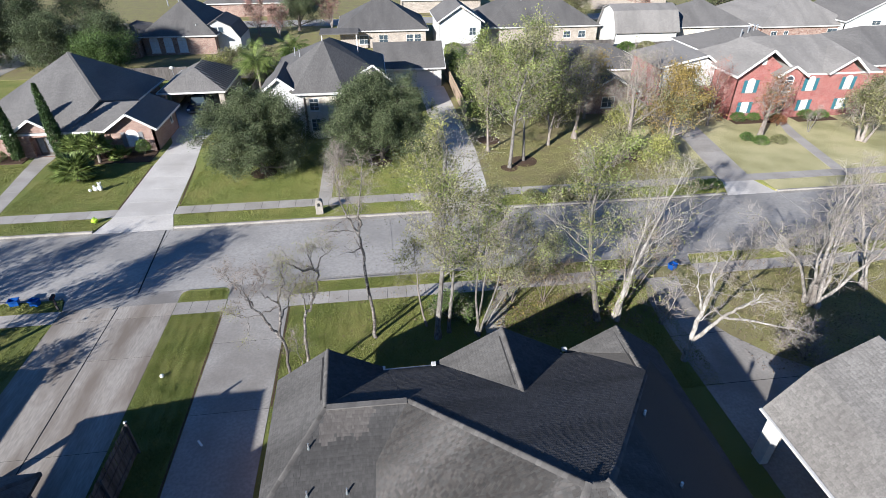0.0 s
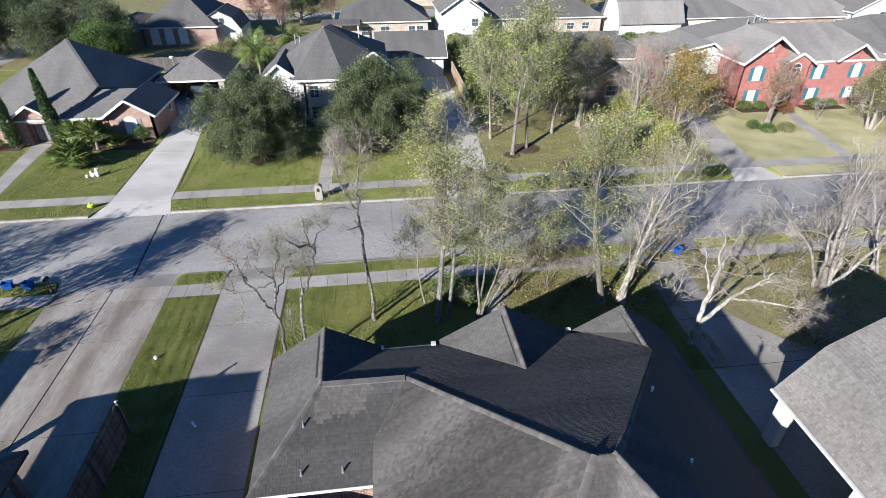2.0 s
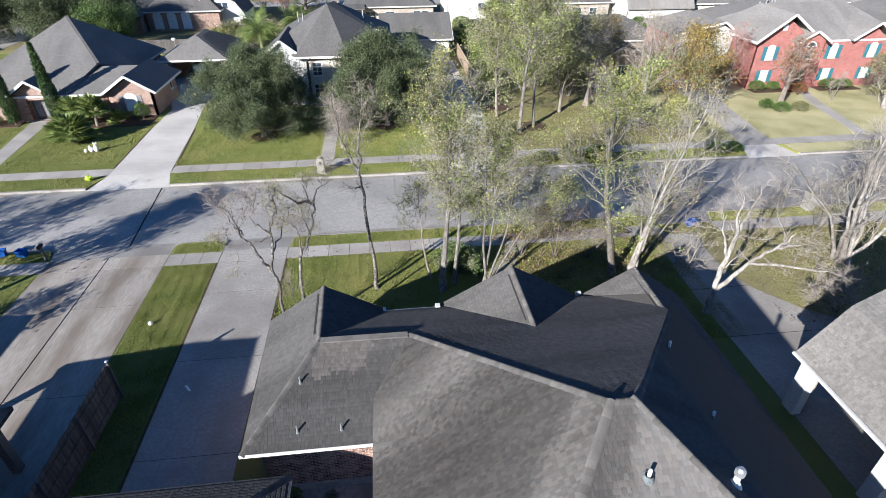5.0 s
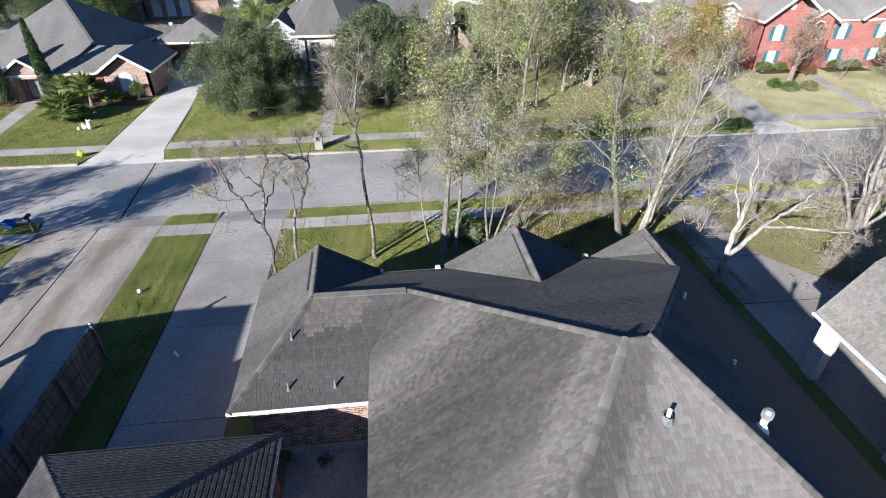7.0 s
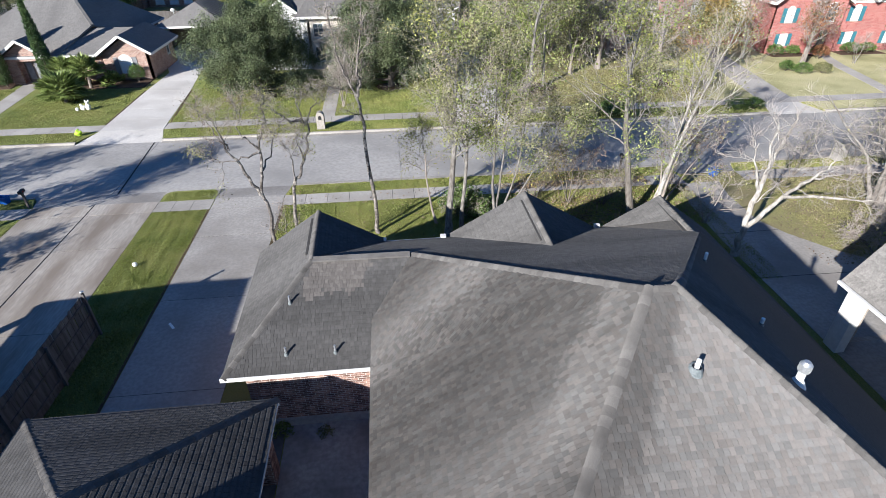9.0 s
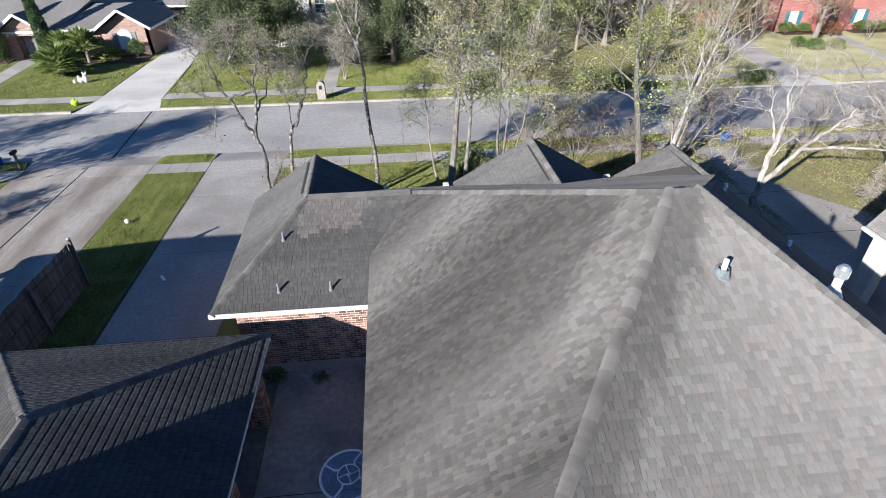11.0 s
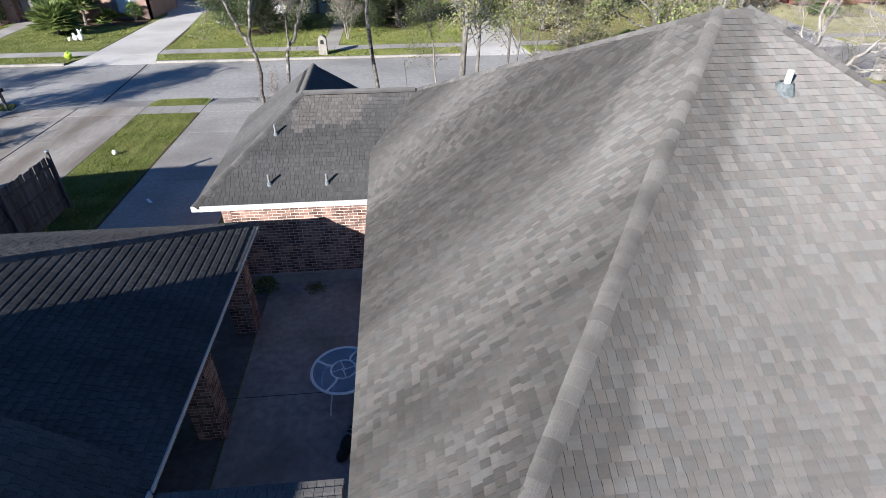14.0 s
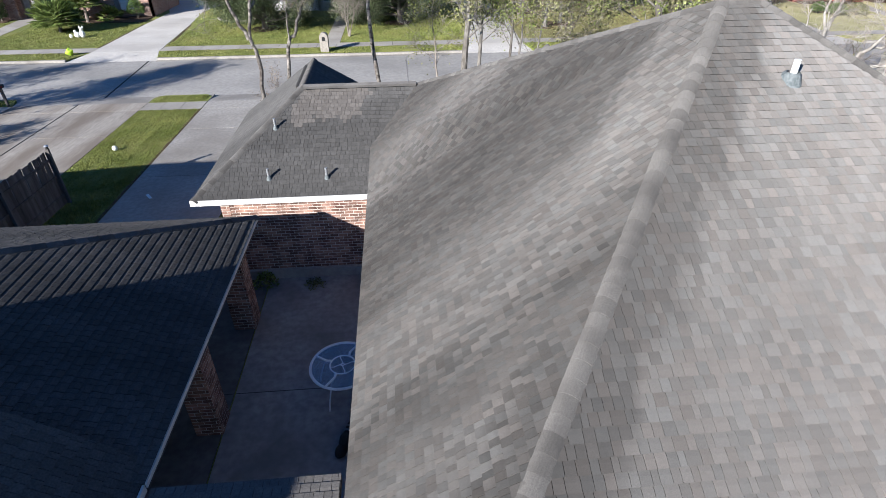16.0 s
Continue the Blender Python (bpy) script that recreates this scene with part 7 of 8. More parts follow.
for x, y, h, s, m, lab in ((-50, 92, 11, 137, M_LEAFDARK, "large dark evergreen tree behind the houses"), (-46.0, 87, 8, 139, M_LEAFOAK, "broad grey-green oak behind the houses"), (-40, 91, 7.5, 140, M_LEAFOAK, "broad grey-green oak behind the houses"),
                        (-37.5, 82.6, 4.6, 149, M_SHRUB, "bright green leafy tree behind a fence"), (-58, 97, 12, 151, M_LEAFDARK, "large dark evergreen tree behind the houses"), (-67, 88, 11, 152, M_LEAFDARK, "large dark evergreen tree by a side street"),
                        (-52, 112, 12, 153, M_LEAFDARK, "large dark evergreen tree behind the houses"), (-64, 104, 12, 159, M_LEAFDARK, "large dark evergreen tree by a side street"), (-57, 90, 9, 160, M_LEAFDARK, "large dark evergreen tree by a side street"), (-14, 116, 8, 154, M_LEAFOAK, "distant green tree beside a street"), (44, 118, 9, 155, M_LEAFOLIVE, "distant olive tree beside a street"),
                        (92, 116, 11, 156, M_LEAFOAK, "distant green tree beside a street"), (103, 110, 10, 157, M_LEAFOLIVE, "distant olive tree beside a street"), (78, 122, 10, 158, M_LEAFOAK, "distant green tree beside a street")):
    tree("tree", lab, x, y, h, 0.35, s, leaf=m, **BIG)
for x, y, h, s in ((-21, 112, 7, 401), (-17, 110, 6, 402), (-7.5, 116, 7, 403), (2, 132, 8, 404), (30, 128, 8, 405), (58, 116, 7, 406)):
    tree("tree", "bare brown tree beside the back street", x, y, h, 0.14, s, ((0, 0), (0.3, 0.1), (-0.3, 0.1)), 0.2, 2.6, (12, 7, 6), (30, 65), 0.12, 0.05, leaf=M_LEAFBROWN, per=1, size=0.2, bark=M_BARKGREY, twig=M_TWIGRED, twig_r=0.02)
for x, y, h, r, s, m in ((-22, 80, 3.6, 2.0, 411, M_LEAFYG), (-17.5, 79.5, 3.2, 2.0, 412, M_LEAFOLIVE), (-20, 84, 4.0, 2.2, 413, M_LEAFOLIVE), (-15.5, 82, 4.5, 2.0, 414, M_LEAFOLIVE), (-11, 80, 4.5, 2.0, 415, M_SHRUB), (12.0, 78, 4.2, 1.5, 416, M_SHRUB), (13.0, 71, 4.4, 1.6, 417, M_LEAFGREEN),
                       (15.5, 57.5, 5.0, 2.4, 418, M_LEAFGREEN), (20.0, 55.5, 4.5, 2.2, 419, M_LEAFOLIVE), (18.0, 59.5, 4.5, 2.2, 420, M_LEAFOLIVE), (22.5, 61.0, 5.0, 2.4, 421, M_LEAFBROWN), (26.5, 53.0, 3.6, 2.0, 422, M_LEAFYG), (22.0, 44.5, 3.4, 2.0, 423, M_LEAFOLIVE), (26.0, 43.6, 3.0, 1.8, 424, M_LEAFYG)):
    tree("shrub", "leafy garden shrub beside a fence" if m != M_LEAFBROWN else "bare grey-brown garden shrub", x, y, h, 0.07, s, ((0.2, 0.1), (-0.3, 0.2), (0.3, -0.3), (-0.1, -0.2)), 0.12, r, (10, 7, 6), (35, 75), 0.13, 0.04, leaf=m, per=5 if m != M_LEAFBROWN else 1.5, size=0.16, scatter=0.15, bark=M_BARKGREY)

for x, y, h, r, s in ((24.0, 27.2, 3.2, 1.9, 431), (26.8, 26.2, 3.8, 2.2, 432), (29.8, 27.4, 3.4, 2.0, 433), (32.6, 26.6, 4.0, 2.2, 434), (11.4, 25.0, 3.0, 1.4, 435), (15.6, 26.0, 2.8, 1.3, 436)):
    tree("shrub", "thicket of bare grey-brown twigs with few pale leaves", x, y, h, 0.03, s, ((0.3, 0.2), (-0.3, 0.2), (0.3, -0.3), (-0.2, -0.3)), 0.2, r, (6, 5, 5), (30, 65), 0.15, 0.04, leaf=M_LEAFOLIVE, per=0.8, size=0.08, bark=M_BARKDARK, twig=M_BARKGREY, twig_r=0.004)


# ---- things of this side ----
# wooden fence between the two lots
fence = thing("fence", "tall weathered grey wooden fence with posts and rails", "fence", (-11.62, 17.1, 0))
rng = random.Random(5)
board = {}
for k in range(95):
    w = 0.138
    y = -k * 0.142
    h = 1.86 + rng.uniform(-0.02, 0.02)
    key = round(h, 2)
    if key not in board:
        bm = prism(bmesh.new(), [(-0.009, 0), (0.009, 0), (0.009, -w), (-0.009, -w)], 0, key)
        board[key] = part("fence_board", bm, M_FENCE, fence)
        ob = board[key]
    else:
        ob = new("fence_board", board[key].data)
        ob.parent = fence
    ob.matrix_basis = pose(-0.022 * k * 0.142 + rng.uniform(-0.006, 0.006), y, 0.03, 0, rng.uniform(-0.8, 0.8), rng.uniform(-1, 1))
for k in range(6):
    y = -0.05 - 2.6 * k
    part("fence_post", boxes((0.03 - 0.022 * -y, 0.12 - 0.022 * -y, y - 0.045, y + 0.045, 0, 1.8 if k else 1.98), bevel=0.006), M_FENCE, fence)
for z in (0.35, 1.0, 1.6):
    part("fence_rail", beam(bmesh.new(), (0.03, 0, z), (0.03 - 0.3, -13.4, z), 0.04, 0.09), M_FENCE, fence)
lampf = thing("post_light", "small white solar light on the fence end", "lamp", (-11.54, 17.05, 1.98))
part("body", rod(bmesh.new(), (0, 0, 0), (0, 0, 0.09), 0.05, 0.035, 10), M_BLACK, lampf)
part("lamp_cap", rod(bmesh.new(), (0, 0, 0.09), (0, 0, 0.13), 0.08, 0.04, 12), M_GALV, lampf)

# bricks of the wall under the eave
BW, BH = 0.228, 0.0845
brick_me = {}


def brick_mesh(length, material):
    key = (length, material.name)
    if key not in brick_me:
        bm = boxes((0, length, 0, 0.03, 0, BH - 0.016))
        me = bpy.data.meshes.new("brick")
        bm.to_mesh(me)
        bm.free()
        me.materials.append(material)
        brick_me[key] = me
    return brick_me[key]


def brick_face(parent, origin, along_way, length, z0, z1, limit=0, from_z=9.0):
    """Bricks in running bond, proud of a mortar face. Those above from_z are pieces of their own up to the limit."""
    u = Vector(along_way).normalized()
    out_way = Vector((u.y, -u.x, 0))
    m0 = Matrix((u, -out_way, Vector((0, 0, 1)))).transposed().to_4x4()
    rows = int((z1 - z0) / BH)
    made, vs, fs = 0, [], []
    for k in range(rows):
        z = z0 + k * BH
        a = -BW / 2 if k % 2 else 0.0
        while a < length - 0.03:
            s, e = max(a, 0), min(a + BW - 0.016, length)
            if e - s > 0.04:
                o = Vector(origin) + u * s + out_way * (0.005 + rng.uniform(-0.0015, 0.0015))
                if z > from_z and made < limit and abs(e - s - (BW - 0.016)) < 1e-6:
                    ob = new("brick", brick_mesh(BW - 0.016, M_BRICKP))
                    ob.parent = parent
                    m = m0.copy()
                    m.translation = (o.x, o.y, z)
                    ob.matrix_basis = m
                    made += 1
                else:
                    i = len(vs)
                    for dz in (0, BH - 0.016):
                        for dx, dy in ((s, 0), (e, 0), (e, 0.03), (s, 0.03)):
                            p = o + u * (dx - s) - out_way * dy
                            vs.append((p.x, p.y, z + dz))
                    fs += [(i, i + 1, i + 5, i + 4), (i + 1, i + 2, i + 6, i + 5), (i + 3, i, i + 4, i + 7), (i + 4, i + 5, i + 6, i + 7), (i, i + 3, i + 2, i + 1)]
            a += BW
    if vs:
        tagged(part("brickwork", mesh("brickwork", vs, fs, M_BRICKS), None, parent), kind="stuff")


brick_face(brick_wall, (-4.62, 11.93, 0), (1, 0, 0), 4.2, 0.31, 2.36, 290, 1.2)
upright = boxes((0, BH - 0.016, 0, 0.03, 0, 0.14))
upright_me = bpy.data.meshes.new("brick")
upright.to_mesh(upright_me)
upright.free()
upright_me.materials.append(M_BRICKP)
for k in range(int(4.2 / BH)):
    ob = new("brick", upright_me)
    ob.parent = brick_wall
    ob.matrix_basis = pose(-4.61 + k * BH, 11.925 + rng.uniform(-0.002, 0.002), 2.355)


def brick_pier(x, y, w, h):
    p = part("pier", boxes((x - w / 2, x + w / 2, y - w / 2, y + w / 2, 0, h)), M_MORTAR, garage, "square red-brown brick pier")
    c = w / 2
    for o, d in (((x - c, y - c, 0), (1, 0, 0)), ((x + c, y - c, 0), (0, 1, 0)), ((x + c, y + c, 0), (-1, 0, 0)), ((x - c, y + c, 0), (0, -1, 0))):
        brick_face(p, o, d, w, 0.0, h)


for y in (10.05, 6.98):
    brick_pier(-3.98, y, 0.5, 2.5)
brick_pier(-9.4, 10.05, 0.5, 2.5)
part("beam", boxes((-4.2, -3.72, 4.0, 10.3, 2.42, 2.58)), M_WHITE, garage)
part("beam", boxes((-9.6, -4.2, 9.82, 10.28, 2.42, 2.58)), M_WHITE, garage)

# round glass table on the patio
table = thing("patio_table", "round glass patio table with a white metal frame", "table", (-1.42, 7.68, 0.02))


def ring(r, z, t, n=40):
    vs, fs = [], []
    tube(vs, fs, [Vector((r * math.cos(a), r * math.sin(a), z)) for a in np.linspace(0, 2 * math.pi, n + 1)], [t] * (n + 1), 6)
    return mesh("ring", vs, fs, M_TABLE)


part("rim", ring(0.655, 0.71, 0.03), None, table)
part("inner_ring", ring(0.26, 0.72, 0.016, 24), None, table)
bm = bmesh.new()
bmesh.ops.create_cone(bm, cap_ends=True, segments=40, radius1=0.645, radius2=0.645, depth=0.008, matrix=pose(0, 0, 0.712))
part("tabletop", bm, M_TABLEGLASS, table, "clear tinted glass top")
for k in range(4):
    a = math.radians(45 + 90 * k + 18)
    c, s = math.cos(a), math.sin(a)
    vs, fs = [], []
    path = [Vector((c * r, s * r, z)) for r, z in ((0.64, 0.0), (0.60, 0.2), (0.52, 0.42), (0.44, 0.6), (0.27, 0.665))]
    tube(vs, fs, path, [0.016] * 5, 6)
    part("leg", mesh("leg", vs, fs, M_TABLE), None, table)
    vs, fs = [], []
    tube(vs, fs, [Vector((c * 0.26, s * 0.26, 0.722)), Vector((c * 0.36 - s * 0.04, s * 0.36 + c * 0.04, 0.73)), Vector((c * 0.645, s * 0.645, 0.725))], [0.024] * 3, 6)
    part("spoke", mesh("spoke", vs, fs, M_TABLE), None, table)
part("umbrella_hole", ring(0.035, 0.718, 0.012, 12), None, table)
for k in range(4):
    a = math.radians(90 * k + 18)
    vs, fs = [], []
    tube(vs, fs, [Vector((r * math.cos(a + w), r * math.sin(a + w), 0.722)) for r, w in ((0.04, -0.5), (0.12, -0.1), (0.19, 0.0), (0.26, -0.1))], [0.009] * 4, 5)
    part("curved_bar", mesh("curved_bar", vs, fs, M_TABLE), None, table)

# black folded leaf blower bag beside the house wall
bag = thing("garden_blower", "black garden blower with grey straps lying on the patio", "garden tool", (-1.25, 6.35, 0.02), 62)
bm = bmesh.new()
for x, z, r, sx in ((-0.30, 0.10, 0.13, 1.3), (-0.08, 0.16, 0.17, 1.3), (0.16, 0.20, 0.18, 1.1), (0.34, 0.26, 0.12, 1.0)):
    bmesh.ops.create_icosphere(bm, subdivisions=2, radius=r, matrix=pose(x, 0, z) @ Matrix.Diagonal((sx, 0.85, 0.95, 1)))
part("body", bm, M_BLACK, bag)
for x in (-0.02, 0.08):
    vs, fs = [], []
    tube(vs, fs, [Vector((x, 0.17 * math.cos(a), 0.17 + 0.2 * math.sin(a))) for a in np.linspace(-0.3, 3.4, 9)], [0.016] * 9, 5)
    part("strap", mesh("strap", vs, fs, M_STRAP), None, bag)
vs, fs = [], []
tube(vs, fs, [Vector((0.34 + 0.1 * math.cos(a), 0.09 * math.sin(a), 0.34 + 0.06 * math.sin(a * 2))) for a in np.linspace(0, 6.0, 12)], [0.012] * 12, 5)
part("handle", mesh("handle", vs, fs, M_GALV), None, bag)


def herb(label, x, y, r, h, material, seed, n=160, size=0.08):
    """A low plant: loose leaves in a cushion on thin stalks."""
    q = random.Random(seed)
    t = thing("potted_plant" if "pot" in label else "plant", label, "plant", (x, y, 0.02))
    vs, fs = [], []
    for k in range(12):
        a = 0.52 * k
        tube(vs, fs, [Vector((0, 0, 0)), Vector((0.5 * r * math.cos(a), 0.5 * r * math.sin(a), h * 0.6))], [0.006, 0.004], 3)
    tagged(part("stalks", mesh("stalks", vs, fs, M_TWIG), None, t), kind="stuff")
    tips = []
    for k in range(n):
        a, d = q.uniform(0, 6.28), r * q.random() ** 0.6
        p = Vector((d * math.cos(a), d * math.sin(a), h * (1 - (d / r) ** 2) * q.uniform(0.5, 1) + 0.02))
        tips.append((p, p, [p, p]))
    tagged(part("leaves", mesh("leaves", *leaf_mesh(q, tips, 2, size, 0.03, -0.3), material), None, t), kind="stuff")
    return t


herb("low yellow-green plant at the foot of a brick wall", -3.85, 11.62, 0.32, 0.34, M_LEAFGREEN, 1)
herb("dry brown weeds growing from the patio joint", -2.5, 11.45, 0.26, 0.12, M_LEAFOLIVE, 2, 120, 0.06)

# recycling bins
bin_proto = thing("recycling_bin", "blue plastic recycling bin at the kerb", "bin", (-22.85, 29.15, 0.0), 12, group="recycling bins")
bm = bmesh.new()
for (x, y, a, b) in ((0, 0, 0.26, 0.20),):
    lo = [bm.verts.new((sx * a * 0.85, sy * b * 0.85, 0)) for sx, sy in ((-1, -1), (1, -1), (1, 1), (-1, 1))]
    hi = [bm.verts.new((sx * a, sy * b, 0.4)) for sx, sy in ((-1, -1), (1, -1), (1, 1), (-1, 1))]
    li = [bm.verts.new((sx * (a - 0.02), sy * (b - 0.02), 0.4)) for sx, sy in ((-1, -1), (1, -1), (1, 1), (-1, 1))]
    bi = [bm.verts.new((sx * (a * 0.85 - 0.02), sy * (b * 0.85 - 0.02), 0.03)) for sx, sy in ((-1, -1), (1, -1), (1, 1), (-1, 1))]
    bm.faces.new(lo), bm.faces.new(bi)
    for i in range(4):
        j = (i + 1) % 4
        bm.faces.new((lo[i], lo[j], hi[j], hi[i])), bm.faces.new((hi[i], hi[j], li[j], li[i])), bm.faces.new((li[i], li[j], bi[j], bi[i]))
part("tub", bm, M_BLUE, bin_proto)
part("rim", boxes((-0.29, 0.29, 0.19, 0.225, 0.36, 0.41), (-0.29, 0.29, -0.225, -0.19, 0.36, 0.41), (-0.29, -0.25, -0.19, 0.19, 0.36, 0.41), (0.25, 0.29, -0.19, 0.19, 0.36, 0.41)), M_BLUE, bin_proto)
part("contents", boxes((-0.2, 0.18, -0.14, 0.14, 0.03, 0.3), bevel=0.03), M_BLUE, bin_proto)
copy_thing(bin_proto, pose(-21.6, 29.0, 0, 0, 0, -8))
copy_thing(bin_proto, pose(19.3, 27.75, 0.015, 0, 0, 25))

pm = thing("mailbox", "dark metal mailbox on a wooden post at the kerb", "mailbox", (-19.98, 28.3, 0), 5)
part("post", boxes((-0.05, 0.05, -0.05, 0.05, 0, 0.9)), M_FENCE, pm)
bx = part("box", boxes((-0.09, 0.09, -0.24, 0.24, 0.9, 1.07), bevel=0.03), M_BLACK, pm)
part("flag", boxes((0.09, 0.1, -0.1, 0.02, 0.97, 1.02)), M_CARRED, bx)

# small white sprinkler cover in the strip
ball = thing("football", "white ball lying in the grass strip", "ball", (-11.95, 21.7, 0.11))
bm = bmesh.new()
bmesh.ops.create_uvsphere(bm, u_segments=16, v_segments=10, radius=0.11)
part("shell", bm, M_PVC, ball)
copy_thing(pm, pose(13.95, 29.0, 0, 0, 0, -4))
rm = thing("mailbox", "grey stone mailbox pillar by the drive", "mailbox", (28.25, 29.0, 0))
part("pillar", boxes((-0.3, 0.3, -0.3, 0.3, 0, 1.1), bevel=0.03), M_DRIVE, rm)
part("cap", boxes((-0.34, 0.34, -0.34, 0.34, 1.1, 1.2), bevel=0.03), M_KERB, rm)
part("mail_door", boxes((-0.1, 0.1, 0.3, 0.315, 0.7, 0.92)), M_BLACK, rm)

# ---- things across the street ----
mb = thing("mailbox", "pale stone mailbox pillar with a round top", "mailbox", (-4.95, 38.75, 0.0), 0)
bm = bmesh.new()
pts = [(-0.28, 0), (0.28, 0), (0.28, 0.95)] + [(0.28 * math.cos(a), 0.95 + 0.3 * math.sin(a)) for a in np.linspace(0.2, math.pi - 0.2, 9)] + [(-0.28, 0.95)]
fr = [bm.verts.new((x, -0.25, z)) for x, z in pts]
bk = [bm.verts.new((x, 0.25, z)) for x, z in pts]
bm.faces.new(fr), bm.faces.new(bk[::-1])
for i in range(len(pts)):
    bm.faces.new((fr[i], bk[i], bk[(i + 1) % len(pts)], fr[(i + 1) % len(pts)]))
pil = part("pillar", bm, M_STONE, mb)
bm = bmesh.new()
pts = [(-0.11, 0.72), (0.11, 0.72), (0.11, 0.9)] + [(0.11 * math.cos(a), 0.9 + 0.11 * math.sin(a)) for a in np.linspace(0.3, math.pi - 0.3, 6)] + [(-0.11, 0.9)]
fr = [bm.verts.new((x, -0.265, z)) for x, z in pts]
bk = [bm.verts.new((x, -0.2, z)) for x, z in pts]
bm.faces.new(fr), bm.faces.new(bk[::-1])
for i in range(len(pts)):
    bm.faces.new((fr[i], bk[i], bk[(i + 1) % len(pts)], fr[(i + 1) % len(pts)]))
part("mail_door", bm, M_BLACK, pil, "dark arched mailbox door")

yb = thing("trash_bag", "bright yellow-green plastic bag on the verge", "bag", (-22.2, 39.3, 0.0))
bm = bmesh.new()
bmesh.ops.create_icosphere(bm, subdivisions=3, radius=0.24, matrix=pose(0, 0, 0.21) @ Matrix.Diagonal((1.0, 0.8, 0.9, 1)))
for v in bm.verts:
    v.co += v.co.normalized() * 0.09 * noise.noise(v.co * 5)
part("sack", bm, M_YELLOW, yb)
part("knot", rod(bmesh.new(), (0, 0, 0.38), (0.05, 0.02, 0.5), 0.03, 0.08, 8), M_YELLOW, yb)

scrap = thing("paper_scrap", "pale crumpled scrap of paper on the shaded drive", "litter", (-8.95, 17.2, 0.017))
bm = bmesh.new()
bmesh.ops.create_grid(bm, x_segments=10, y_segments=3, size=0.5, matrix=pose(0, 0, 0.012, 0, 0, -52) @ Matrix.Diagonal((0.44, 0.10, 1, 1)))
for v in bm.verts:
    v.co.z += 0.012 + 0.02 * noise.noise(v.co * 14)
bmesh.ops.solidify(bm, geom=bm.faces[:], thickness=0.004)
part("sheet", bm, M_PVC, scrap)

# three white figures on the far lawn, each one plain mesh
for label, blobs in (("large white painted figure standing on the grass", ((0.42, 0.1, 0.35, 0.26, 1, 0.8, 1.4), (0.45, 0.1, 0.78, 0.17, 1, 1, 1), (0.62, 0.12, 0.95, 0.06, 1, 1, 1.8), (0.32, 0.12, 0.95, 0.06, 1, 1, 1.8))),
                     ("middle-sized white painted figure on the grass", ((0.0, 0.0, 0.3, 0.24, 1.1, 0.8, 1.1), (-0.1, 0, 0.6, 0.13, 1, 1, 1))), ("small white painted figure low in the grass", ((-0.55, -0.05, 0.19, 0.15, 1, 1, 1.3),))):
    bm = bmesh.new()
    for x, y, z, r, sx, sy, sz in blobs:
        bmesh.ops.create_icosphere(bm, subdivisions=2, radius=r, matrix=pose(x, y, z) @ Matrix.Diagonal((sx, sy, sz, 1)))
    bmesh.ops.scale(bm, vec=(0.84, 0.84, 0.82), verts=bm.verts)
    ob = part("lawn_ornament", bm, M_PVC, None)
    ob.location = (-24.4, 45.1, 0)
    tagged(ob, label, "statue")


def palm_bush(label, x, y, h, n, reach, seed, trunk=0.0, fan=True, name="palm"):
    q = random.Random(seed)
    t = thing(name, label, "palm", (x, y, 0))
    if trunk:
        vs, fs = [], []
        tube(vs, fs, [Vector((0.02 * k, 0, trunk * k / 6)) for k in range(7)], [0.15 - 0.008 * k for k in range(7)], 9)
        part("trunk", mesh("trunk", vs, fs, M_BARKGREY), None, t)
    for k in range(n):
        a = 2.4 * k + q.uniform(-0.2, 0.2)
        e = q.uniform(-0.15, 1.3)
        d = Vector((math.cos(a) * math.cos(e), math.sin(a) * math.cos(e), math.sin(e)))
        base = Vector((0, 0, trunk if trunk else h * 0.15 * q.random()))
        length = reach * q.uniform(0.75, 1.1)
        vs, fs = [], []
        if fan:
            stem = base + d * length * 0.55
            tube(vs, fs, [base, base + d * length * 0.3, stem], [0.012, 0.01, 0.008], 4)
            side = d.cross(Vector((0, 0, 1))).normalized()
            for j in range(18):
                ang = -1.7 + 3.4 * j / 17
                w = (d * math.cos(ang) + side * math.sin(ang)).normalized()
                tip = stem + w * length * 0.55 * (0.75 + 0.25 * math.cos(ang)) + Vector((0, 0, -0.12 * length * (0.4 + abs(ang) * 0.4)))
                mid = stem + w * length * 0.3
                b = w.cross(Vector((0, 0, 1))).normalized() * 0.075
                i = len(vs)
                vs += [stem, mid + b, tip, mid - b]
                fs.append((i, i + 1, i + 2, i + 3))
        else:
            path = [base]
            w = d.copy()
            for j in range(8):
                path.append(path[-1] + w * length / 8)
                w = (w + Vector((0, 0, -0.16))).normalized()
            tube(vs, fs, path, [0.022 - 0.002 * j for j in range(9)], 4)
            for j in range(44):
                p, dd = along(path, 0.15 + 0.84 * j / 44)
                side = dd.cross(Vector((0, 0, 1))).normalized() * (1 if j % 2 else -1)
                tip = p + (side * 0.75 + dd * 0.5 + Vector((0, 0, -0.35))).normalized() * (0.8 * math.sin(math.pi * (0.15 + 0.8 * j / 44)) + 0.15)
                b = dd * 0.026
                i = len(vs)
                vs += [p + b, p.lerp(tip, 0.5) + b, tip, p - b]
                fs.append((i, i + 1, i + 2, i + 3))
        part("frond", mesh("frond", vs, fs, M_FAN if fan else M_PALM), None, t)
    return t


